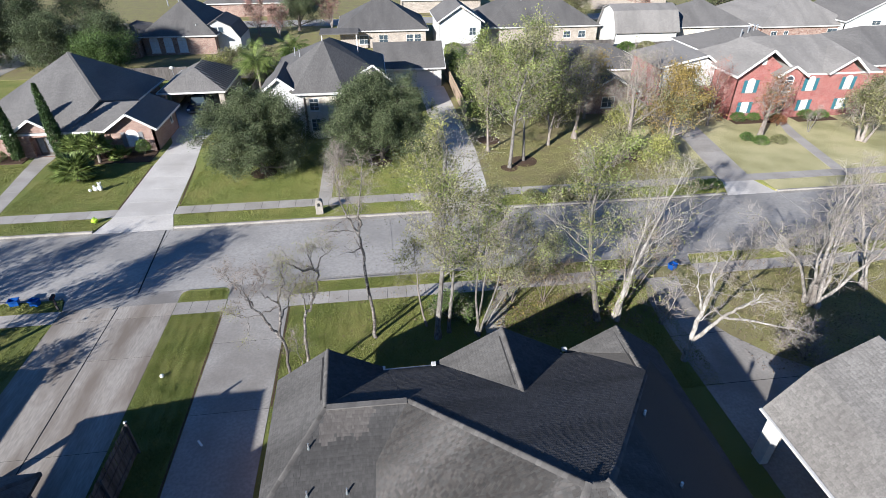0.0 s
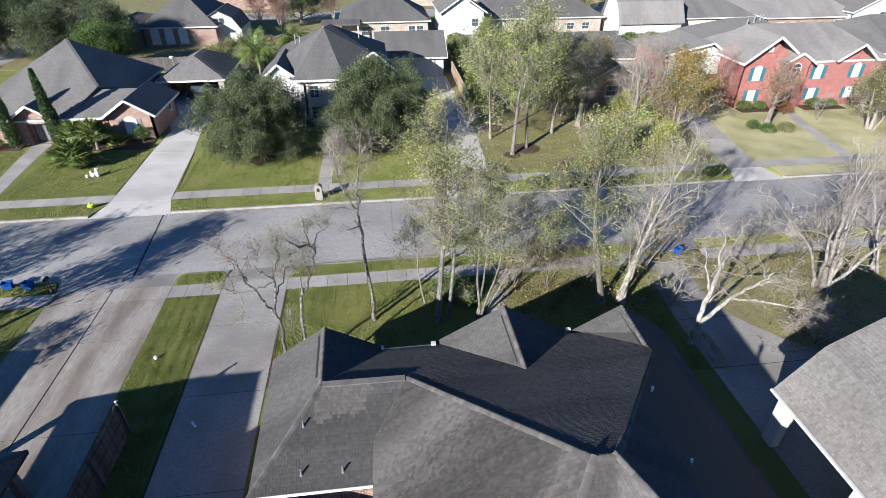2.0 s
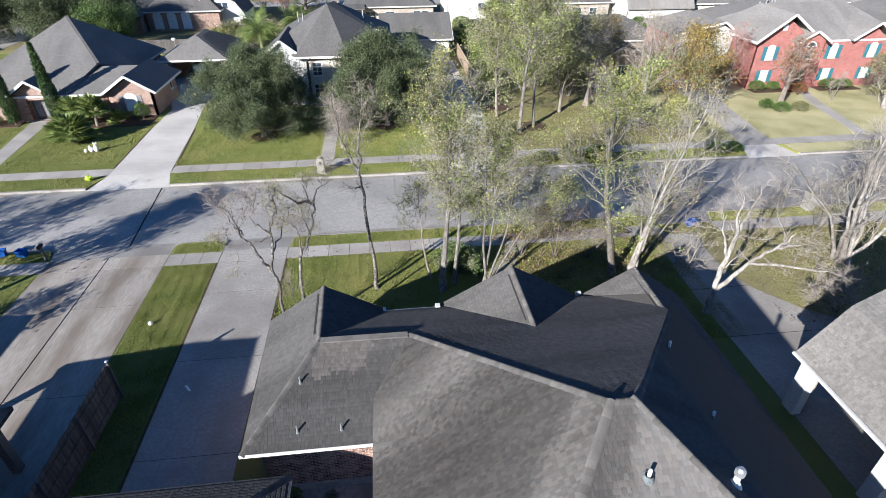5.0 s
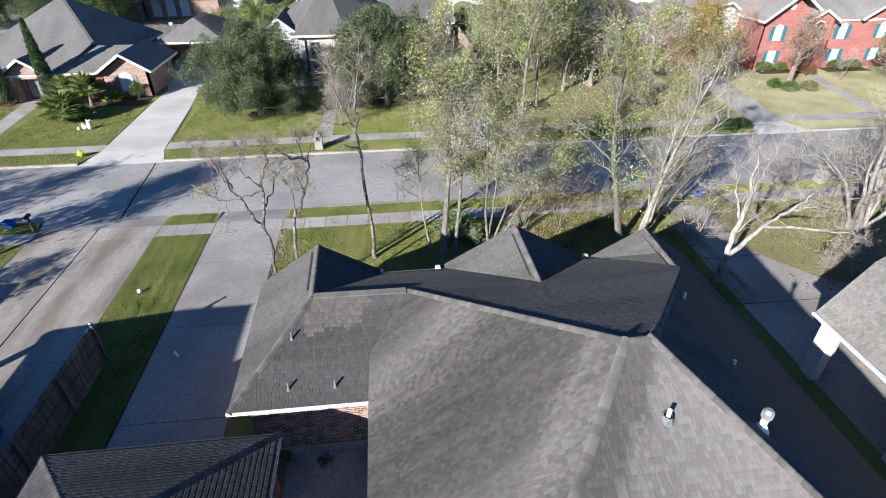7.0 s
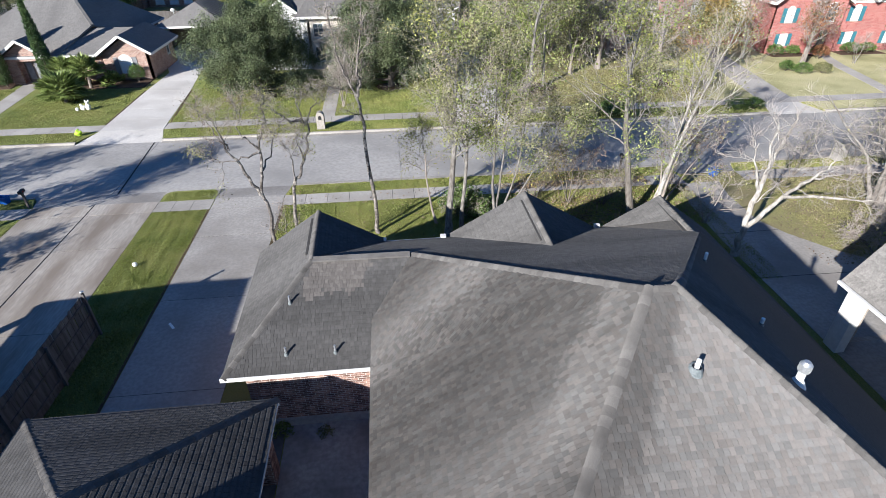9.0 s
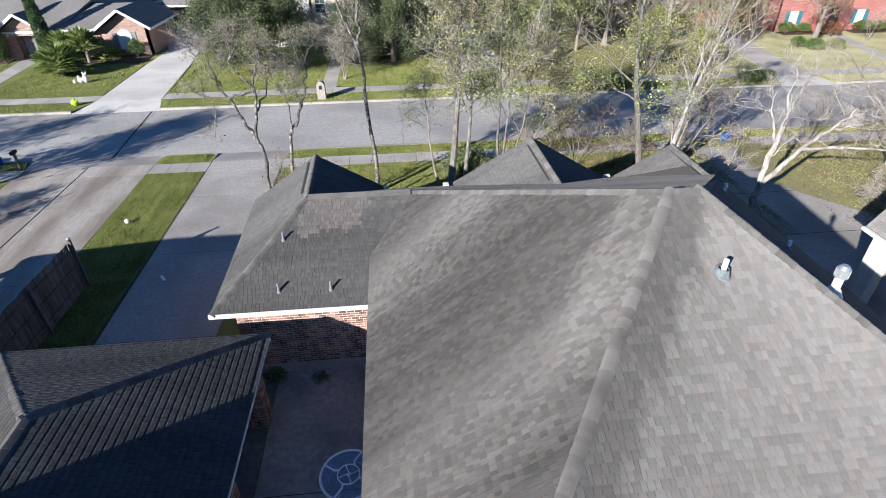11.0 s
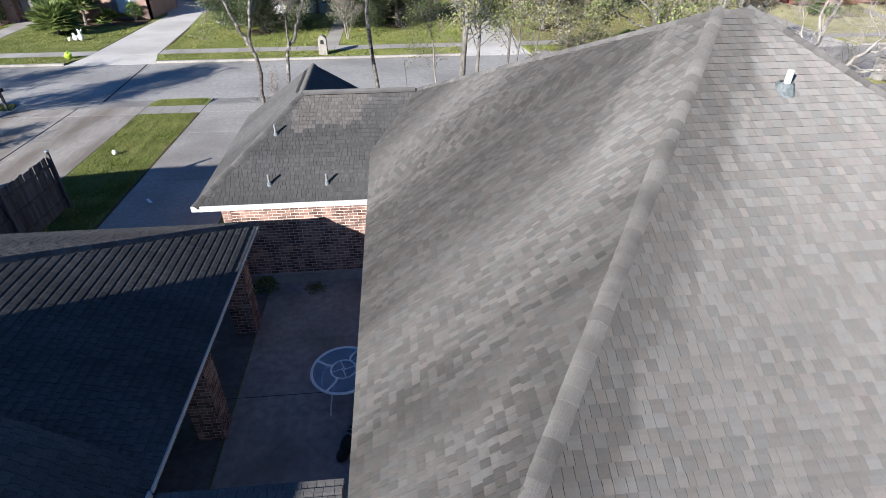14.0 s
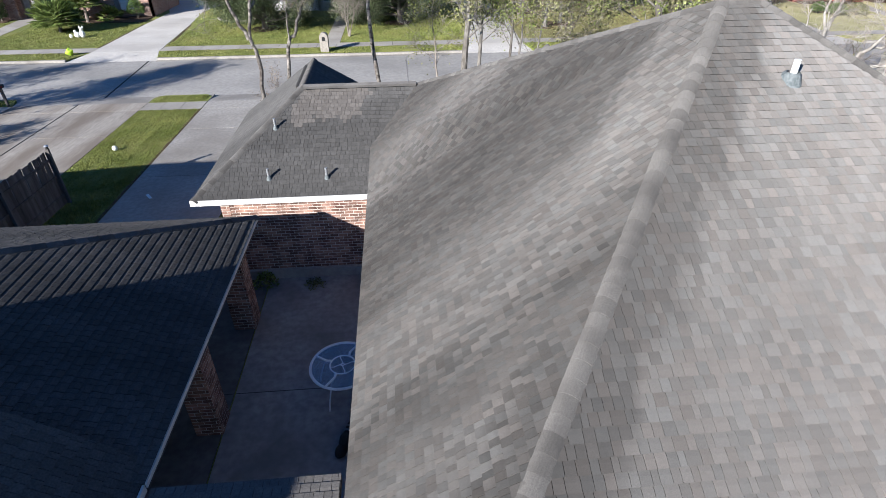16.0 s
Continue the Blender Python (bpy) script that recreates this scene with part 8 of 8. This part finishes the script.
palm_bush("bushy fan palm with drooping green fronds on a lawn", -26.9, 47.6, 3.0, 110, 1.95, 3, 0.8)
palm_bush("fan palm with green fronds beside a house wall", -26.6, 51.6, 3.0, 70, 1.6, 4, 1.5)
palm_bush("fan palm with green fronds beside a house wall", -28.4, 51.8, 3.0, 70, 1.6, 5, 1.3)
palm_bush("low fan palm in a flower bed", -24.9, 52.5, 1.5, 22, 1.3, 6)
palm_bush("tall feather palm behind a carport", -13.8, 68.0, 7, 40, 3.1, 7, 5.0, False)
palm_bush("tall feather palm behind a carport", -10.2, 74.0, 7, 34, 2.8, 8, 5.2, False)
palm_bush("tall feather palm behind a carport", -15.5, 76.0, 7, 30, 3.0, 9, 4.0, False)


def cypress(x, y, h, seed):
    q = random.Random(seed)
    t = thing("cypress", "slender dark green column cypress by the entry", "tree", (x, y, 0))
    part("trunk", rod(bmesh.new(), (0, 0, -0.1), (0, 0, h * 0.6), 0.09, 0.03, 8), M_BARKDARK, t)
    tips = []
    for k in range(2600):
        z = 0.35 + (h - 0.4) * q.random()
        f = z / h
        r = 0.52 * math.sin(math.pi * min(1, 0.16 + 0.84 * f) ** 0.8) ** 0.7 * (1.05 if f < 0.6 else 1) * q.uniform(0.6, 1.06)
        a = q.uniform(0, 6.28)
        p = Vector((r * math.cos(a), r * math.sin(a), z))
        tips.append((p, p, [p, p]))
    tagged(part("crown", mesh("crown", *leaf_mesh(q, tips, 4, 0.13, 0.05, -0.9), M_CYPRESS), None, t), kind="stuff")


cypress(-30.5, 53.0, 7.3, 1)
cypress(-34.4, 52.9, 6.6, 2)


def bush(label, x, y, r, h, seed, material=None, n=900, size=0.09):
    q = random.Random(seed)
    t = thing("bush", label, "bush", (x, y, 0))
    vs, fs = [], []
    for k in range(9):
        a = 0.7 * k
        tube(vs, fs, [Vector((0, 0, -0.05)), Vector((0.35 * r * math.cos(a), 0.35 * r * math.sin(a), h * 0.45)), Vector((0.7 * r * math.cos(a), 0.7 * r * math.sin(a), h * 0.75))], [0.02, 0.012, 0.006], 4)
    part("stem", mesh("stem", vs, fs, M_BARKDARK), None, t)
    tips = []
    for k in range(n):
        a, c = q.uniform(0, 6.28), q.uniform(-0.35, 1)
        s = math.sqrt(max(0, 1 - c * c)) * q.uniform(0.75, 1.04) * (1 + 0.15 * noise.noise((math.cos(a) * 2, math.sin(a) * 2, c * 2 + seed)))
        p = Vector((r * s * math.cos(a), r * s * math.sin(a), max(0.03, h * 0.5 + h * 0.5 * c)))
        tips.append((p, p, [p, p]))
    tagged(part("foliage", mesh("foliage", *leaf_mesh(q, tips, 3, size, 0.05, -0.3), material or M_SHRUB), None, t), kind="stuff")
    return t


for i, (x, y, r, h, lab, m) in enumerate((
        (38.3, 48.9, 0.65, 0.9, "round clipped green bush on a dry lawn", None), (39.1, 47.7, 0.75, 1.0, "round clipped green bush on a dry lawn", None), (41.2, 47.8, 0.8, 0.9, "loose olive bush on a dry lawn", M_LEAFOLIVE),
        (40.9, 54.6, 0.8, 1.1, "clipped green bush under a window", None), (42.9, 54.7, 0.7, 0.9, "clipped green bush under a window", None), (45.0, 53.7, 0.7, 1.0, "clipped green bush by a front door", None), (49.2, 54.4, 0.9, 1.1, "clipped green bush under a window", None), (51.2, 54.5, 0.8, 1.0, "clipped green bush under a window", None),
        (44.6, 52.8, 0.8, 1.3, "reddish bush by the front door", M_LEAFRUST), (-23.0, 53.2, 0.7, 1.5, "small green tree clipped round by a window", None), (-27.6, 52.4, 0.7, 0.9, "green shrub in a flower bed", None), (-36.2, 52.8, 0.8, 1.0, "green shrub in a flower bed", None), (-29.6, 52.0, 0.7, 0.8, "green shrub in a flower bed", None),
        (11.2, 57.5, 1.1, 2.6, "bright green shrub by a wooden fence", M_LEAFGREEN), (11.8, 63.0, 1.3, 4.2, "bright green shrub by a wooden fence", M_LEAFGREEN), (12.4, 84, 1.8, 3.4, "bright green shrub by a wooden fence", M_LEAFGREEN), (-17.6, 85, 1.8, 2.6, "yellow-green shrub behind a carport", M_LEAFGOLD), (-13, 88, 2.2, 3, "olive shrub behind a carport", M_LEAFOLIVE),
        (41, 86, 1.6, 2.4, "dark green shrub in a back yard", None), (45, 87, 1.6, 2.2, "olive shrub in a back yard", M_LEAFOLIVE), (12.6, 38.9, 0.9, 0.7, "low brown-green verge planting", M_LEAFOLIVE), (15.0, 38.9, 1.0, 0.8, "low brown-green verge planting", M_LEAFOLIVE), (17.2, 39.0, 1.0, 0.9, "low green verge planting", None), (27.5, 38.9, 0.9, 0.8, "low clipped hedge at the kerb", None), (28.8, 38.9, 0.7, 0.8, "low clipped hedge at the kerb", None))):
    bush(lab, x, y, r, h, 200 + i, m, 500 if r < 1 else 900, 0.1 if r < 1 else 0.16)


def mulch_ring(x, y, r, label="dark mulch ring round a tree trunk", stones=True):
    t = thing("mulch_bed", label, "flower bed", (x, y, 0.0))
    vs = [(0, 0, 0.07)] + [(r * (1 + 0.06 * math.sin(3 * a)) * math.cos(a), r * (1 + 0.06 * math.sin(3 * a)) * math.sin(a), 0.028) for a in np.linspace(0, 2 * math.pi, 25)[:-1]] + [(r * math.cos(a), r * math.sin(a), -0.03) for a in np.linspace(0, 2 * math.pi, 25)[:-1]]
    fs = [(0, 1 + i, 1 + (i + 1) % 24) for i in range(24)] + [(1 + i, 25 + i, 25 + (i + 1) % 24, 1 + (i + 1) % 24) for i in range(24)]
    part("mulch", mesh("mulch", vs, fs, M_MULCH), None, t)
    if stones:
        for k in range(int(r * 9)):
            a = 2 * math.pi * k / int(r * 9)
            if k % 4 == 0:
                continue
            bm = boxes((-0.09, 0.09, -0.14, 0.14, 0, 0.1), bevel=0.03)
            s = part("edging_stone", bm, M_STONE, t)
            s.matrix_basis = pose(r * 1.02 * math.cos(a), r * 1.02 * math.sin(a), 0, 0, 0, math.degrees(a))


mulch_ring(-10.6, 47.1, 1.15, stones=False)
mulch_ring(0.2, 48.6, 1.15, stones=False)
mulch_ring(12.2, 45.4, 0.8, stones=False)
mulch_ring(13.9, 46.8, 1.3, stones=False)
mulch_ring(24.2, 46.6, 1.4, stones=False)
mulch_ring(11.6, 52.6, 1.2, "round flower bed edged with pale stones")
# curved pale edging under the oak
edge = thing("edging", "curved pale stone edging under an oak", "edging", (0, 0, 0))
for k in range(16):
    a = 3.5 + 1.9 * k / 15
    ob = part("edging_stone", boxes((-0.2, 0.2, -0.09, 0.09, 0, 0.13), bevel=0.02), M_STONE, edge)
    ob.matrix_basis = pose(-13.4 + 2.4 * math.cos(a), 53.0 + 2.6 * math.sin(a), 0, 0, 0, math.degrees(a) + 90)
edge.matrix_world = pose(0, 0, 0)
for x0, x1, y0, y1 in ((-36.8, -33.9, 52.2, 54.3), (-30.2, -21.9, 51.2, 54.0), (40.4, 44.9, 53.9, 55.4), (48.0, 53, 53.8, 55.4)):
    t = thing("flower_bed", "dark mulched flower bed along a house wall", "flower bed", (0, 0, 0))
    part("mulch", boxes((x0, x1, y0, y1, -0.05, 0.05), bevel=0.02), M_MULCH, t)


def car(label, x, y, turn, paint, length=4.7, width=1.85, height=1.5, name="car", z=0.02, truck=False):
    """Body, cabin glass, wheels, lamps and plate."""
    t = thing(name, label, "car", (x, y, z), turn)
    L, W = length / 2, width / 2
    bm = bmesh.new()
    prof = [(-L, 0.35), (-L, 0.85), (-L + 0.25, 0.98), (-L * 0.45, 1.02), (L * 0.42, 1.0), (L - 0.35, 0.86), (L, 0.7), (L, 0.33)]
    a = [bm.verts.new((px, -W, pz)) for px, pz in prof]
    b = [bm.verts.new((px, W, pz)) for px, pz in prof]
    bm.faces.new(a), bm.faces.new(b[::-1])
    for i in range(len(prof)):
        bm.faces.new((a[i], b[i], b[(i + 1) % len(prof)], a[(i + 1) % len(prof)]))
    bmesh.ops.bevel(bm, geom=list(bm.edges), offset=0.06, segments=2, affect="EDGES")
    body = part("body", bm, paint, t)
    cab = [(-L * 0.78, 1.0), (-L * 0.52, height - 0.06), (L * 0.08, height - 0.04), (L * 0.42, 1.0)]
    bm = bmesh.new()
    a = [bm.verts.new((px, -W * (0.92 if pz < 1.1 else 0.76), pz)) for px, pz in cab]
    b = [bm.verts.new((px, W * (0.92 if pz < 1.1 else 0.76), pz)) for px, pz in cab]
    bm.faces.new(a), bm.faces.new(b[::-1])
    for i in range(4):
        bm.faces.new((a[i], b[i], b[(i + 1) % 4], a[(i + 1) % 4]))
    part("window_glass", bm, M_GLASS, t)
    part("car_roof", boxes((-L * 0.53, L * 0.09, -W * 0.77, W * 0.77, height - 0.06, height), bevel=0.025), paint, t)
    for sx in (-0.62, 0.62):
        for sy in (-1, 1):
            wh = part("wheel", rod(bmesh.new(), (sx * L, sy * (W - 0.2), 0.33), (sx * L, sy * (W + 0.01), 0.33), 0.33, 0.33, 18), M_BLACK, t)
            part("rim", rod(bmesh.new(), (sx * L, sy * (W + 0.005), 0.33), (sx * L, sy * (W + 0.025), 0.33), 0.2, 0.18, 12), M_GALV, wh)
    for sy in (-1, 1):
        part("headlight", boxes((L - 0.1, L + 0.012, sy * W * 0.72 - 0.16, sy * W * 0.72 + 0.16, 0.62, 0.76), bevel=0.02), M_PVC, t)
        part("tail_light", boxes((-L - 0.012, -L + 0.1, sy * W * 0.78 - 0.12, sy * W * 0.78 + 0.12, 0.7, 0.86), bevel=0.02), M_CARRED, t)
        part("wing_mirror", boxes((L * 0.3, L * 0.38, sy * (W + 0.08) - 0.08, sy * (W + 0.08) + 0.08, 1.0, 1.12), bevel=0.02), paint, t)
    part("bumper", boxes((L - 0.08, L + 0.05, -W * 0.85, W * 0.85, 0.36, 0.52), bevel=0.03), M_GREYSHUT, t)
    part("grille", boxes((L - 0.02, L + 0.02, -W * 0.4, W * 0.4, 0.56, 0.7)), M_BLACK, t)
    return t


car("dark blue car parked under the carport roof", -21.0, 67.2, -92, M_CARBLUE, 4.9, 1.9, 1.75)
car("red car parked beside a house", 34.6, 64.2, -80, M_CARRED)
car("dark blue car on the street behind", 38.5, 123.5, 175, M_CARBLUE)
car("grey car parked on the side street", -57.0, 84, 80, M_CARGREY)


def plank_fence(label, x0, y0, x1, y1, h, material, n=None):
    t = thing("fence", label, "fence", (x0, y0, 0), math.degrees(math.atan2(y1 - y0, x1 - x0)))
    d = math.hypot(x1 - x0, y1 - y0)
    n = n or max(4, int(d / 0.5))
    me = mesh("fence_panel", [(0, -0.02, 0), (d / n - 0.015, -0.02, 0), (d / n - 0.015, 0.02, 0), (0, 0.02, 0), (0, -0.02, h), (d / n - 0.015, -0.02, h), (d / n - 0.015, 0.02, h), (0, 0.02, h)],
              [(0, 1, 5, 4), (1, 2, 6, 5), (2, 3, 7, 6), (3, 0, 4, 7), (4, 5, 6, 7)], material)
    for k in range(n):
        ob = new("fence_panel", me)
        ob.parent = t
        ob.matrix_basis = pose(k * d / n, 0.01 * (k % 2), 0.03 + 0.02 * (k % 3))
    part("fence_rail", boxes((0, d, 0.02, 0.06, h * 0.75, h * 0.82)), material, t)


plank_fence("tan wooden fence along a narrow side yard", 10.3, 58.5, 10.6, 92, 1.85, M_FENCETAN)
plank_fence("grey wooden fence behind the houses", -38, 81, -16, 81, 1.8, M_FENCE)
plank_fence("grey wooden fence behind the houses", 12, 91, 41, 91, 1.8, M_FENCE)
plank_fence("grey wooden fence behind the houses", 41, 88, 70, 90, 1.8, M_FENCE)
plank_fence("grey wooden fence beside a carport", -15.2, 70, -15.2, 81, 1.8, M_FENCE)
# teal canopy of a swing set
sw = thing("swing_set", "wooden swing set with a teal canopy", "play set", (64, 90.5, 0))
part("canopy", slab(slab(bmesh.new(), [(-1.2, -1, 1.9), (1.2, -1, 1.9), (1.2, 0, 2.6), (-1.2, 0, 2.6)], 0.04), [(-1.2, 1, 1.9), (1.2, 1, 1.9), (1.2, 0, 2.6), (-1.2, 0, 2.6)], 0.04), M_TEAL, sw)
for x, y in ((-1.1, -0.9), (1.1, -0.9), (-1.1, 0.9), (1.1, 0.9)):
    part("post", rod(bmesh.new(), (x, y, 0), (x, y, 1.95), 0.06), M_FENCETAN, sw)
part("swing_beam", beam(bmesh.new(), (-1.2, 0, 2.2), (-5.0, 0, 2.2), 0.1, 0.12), M_FENCETAN, sw)
for y in (-0.9, 0.9):
    part("post", rod(bmesh.new(), (-5.0, 0, 2.2), (-5.2, y, 0), 0.06), M_FENCETAN, sw)

# ---- neighbours out of view whose shadows fall on drive and street ----
simple_house("brick house of a neighbour beside the drive", -40, -23.3, -4, 17.9, 2.6, 3.0, M_BRICK, M_ROOFGREY, ends=7)
SHADE = dict(clear=0.42, reach=2.3, counts=(16, 7, 6), angle=(45, 85), per=4, size=0.2, scatter=0.25, leaf=M_LEAFOAK, bark=M_BARKGREY, twig_len=0.9)
for i, (x, y, h) in enumerate(((-27.4, 20.9, 8.4), (-23.7, 22.6, 7.0), (-33.8, 22.6, 8.2), (-41.0, 22.0, 8.4))):
    tree("tree", "tall tree in a neighbour's front yard", x, y, h, 0.2, 300 + i, **SHADE)
tree("shrub", "loose shrub at the corner of a neighbour's house", -23.4, 19.2, 3.8, 0.05, 320, ((0.2, 0.1), (-0.3, 0.2), (0.3, -0.3)), 0.15, 1.4, (10, 6, 6), (35, 75), 0.13, 0.04, leaf=M_LEAFOAK, per=4, size=0.14, bark=M_BARKGREY)


# ---- grass ----
def turf(areas, material, seed, per=55, h=(0.03, 0.075), rows=0.0):
    """Tufts of blades over rectangles of lawn, one object. rows: how far the mower's tracks show along y."""
    q = random.Random(seed)
    vs, fs = [], []
    for x0, x1, y0, y1 in areas:
        for _ in range(int((x1 - x0) * (y1 - y0) * per)):
            x, y = q.uniform(x0, x1), q.uniform(y0, y1)
            a = q.uniform(0, 6.28)
            s = q.uniform(*h) * (1 + 0.5 * noise.noise((x * 0.7, y * 0.7, 3)) + rows * math.sin(9.5 * x + 3.0 * noise.noise((x * 0.8, y * 0.25, 7))))
            w = q.uniform(0.3, 0.5) * s
            c, d = math.cos(a), math.sin(a)
            lx, ly = q.gauss(0, 0.02), q.gauss(0, 0.02)
            i = len(vs)
            vs += [(x - w * c, y - w * d, -0.01), (x + w * c, y + w * d, -0.01), (x + w * 0.5 * c + lx, y + w * 0.5 * d + ly, s), (x - w * 0.7 * c + lx, y - w * 0.7 * d + ly, s * 0.9)]
            fs.append((i, i + 1, i + 2, i + 3))
    ob = part("grass", mesh("grass", vs, fs, material), None, None)
    return tagged(ob, "short blades of mown lawn grass", "grass", "", "stuff")


turf([(-12.95, -10.0, 8, 26.88), (-12.8, -10.15, 28.15, 29.2)], M_BLADE, 1, 700, (0.025, 0.05), 0.2)
turf([(-6.05, 17.0, 17.5, 26.88), (-5.9, 17.2, 28.15, 29.3)], M_BLADE, 2, 450, (0.025, 0.05), 0.15)
turf([(20.9, 34, 17, 26.88), (21.3, 34, 28.15, 29.3), (7.5, 17.0, 23.0, 26.88)], M_BLADEOLIVE, 7, 160, (0.03, 0.06))
turf([(-32, -19.75, 18, 26.88), (-32, -20.2, 28.15, 29.3)], M_BLADE, 3, 250, (0.03, 0.055), 0.3)
turf([(-34, -21.7, 38.1, 39.98), (-16.1, 4.8, 38.1, 39.98), (9.5, 29.7, 38.1, 39.98)], M_BLADE, 4, 160, (0.03, 0.06))
turf([(-30.3, -21.4, 41.4, 51.2), (-40, -33, 41.4, 52), (-16.6, -5.4, 41.4, 52), (-4.1, 5.2, 41.4, 52)], M_BLADE, 5, 120, (0.035, 0.07), 0.12)
turf([(9.8, 27, 41.4, 52)], M_BLADEOLIVE, 8, 100, (0.035, 0.07))
# fallen leaves on the front lawn
q = random.Random(9)
tips = []
for _ in range(4200):
    x, y = q.uniform(6.5, 17.0), q.uniform(22.5, 29.2)
    p = Vector((x, y, 0.05))
    tips.append((p, p, [p, p]))
for _ in range(2600):
    p = Vector((q.uniform(19.5, 30), q.uniform(18, 29), 0.05))
    tips.append((p, p, [p, p]))
for _ in range(700):
    p = Vector((q.uniform(-6, 6.5), q.uniform(21.5, 29.2), 0.05))
    tips.append((p, p, [p, p]))
litter = part("fallen_leaves", mesh("fallen_leaves", *leaf_mesh(q, tips, 1, 0.1, 0.02, 0.0), M_LEAFBROWN), None, None)
tagged(litter, "dry brown leaves scattered over the lawn", "leaves", "", "stuff")

# a thick fall of gold and brown leaves under the trees by the front path
q = random.Random(611)
for material, count in ((M_LEAFGOLD, 900), (M_LEAFBROWN, 2600), (M_LEAFYG, 700)):
    tips = []
    while len(tips) < count:
        x, y = q.uniform(6.2, 15.0), q.choice((q.uniform(22.2, 25.9), q.uniform(27.3, 28.1), q.uniform(22.2, 25.9)))
        if noise.noise((x * 0.6, y * 0.6, 4)) + 0.75 - 0.05 * abs(x - 9) > q.random():
            p = Vector((x, y, q.uniform(0.03, 0.07)))
            tips.append((p, Vector((0, 0, 1)), [p, p]))
    ob = part("fallen_leaves", mesh("fallen_leaves", *leaf_mesh(q, tips, 1, 0.11, 0.03, 0.0), material), None, None)
    tagged(ob, "gold and brown leaves fallen thickly on the front lawn", "leaves", "", "stuff")
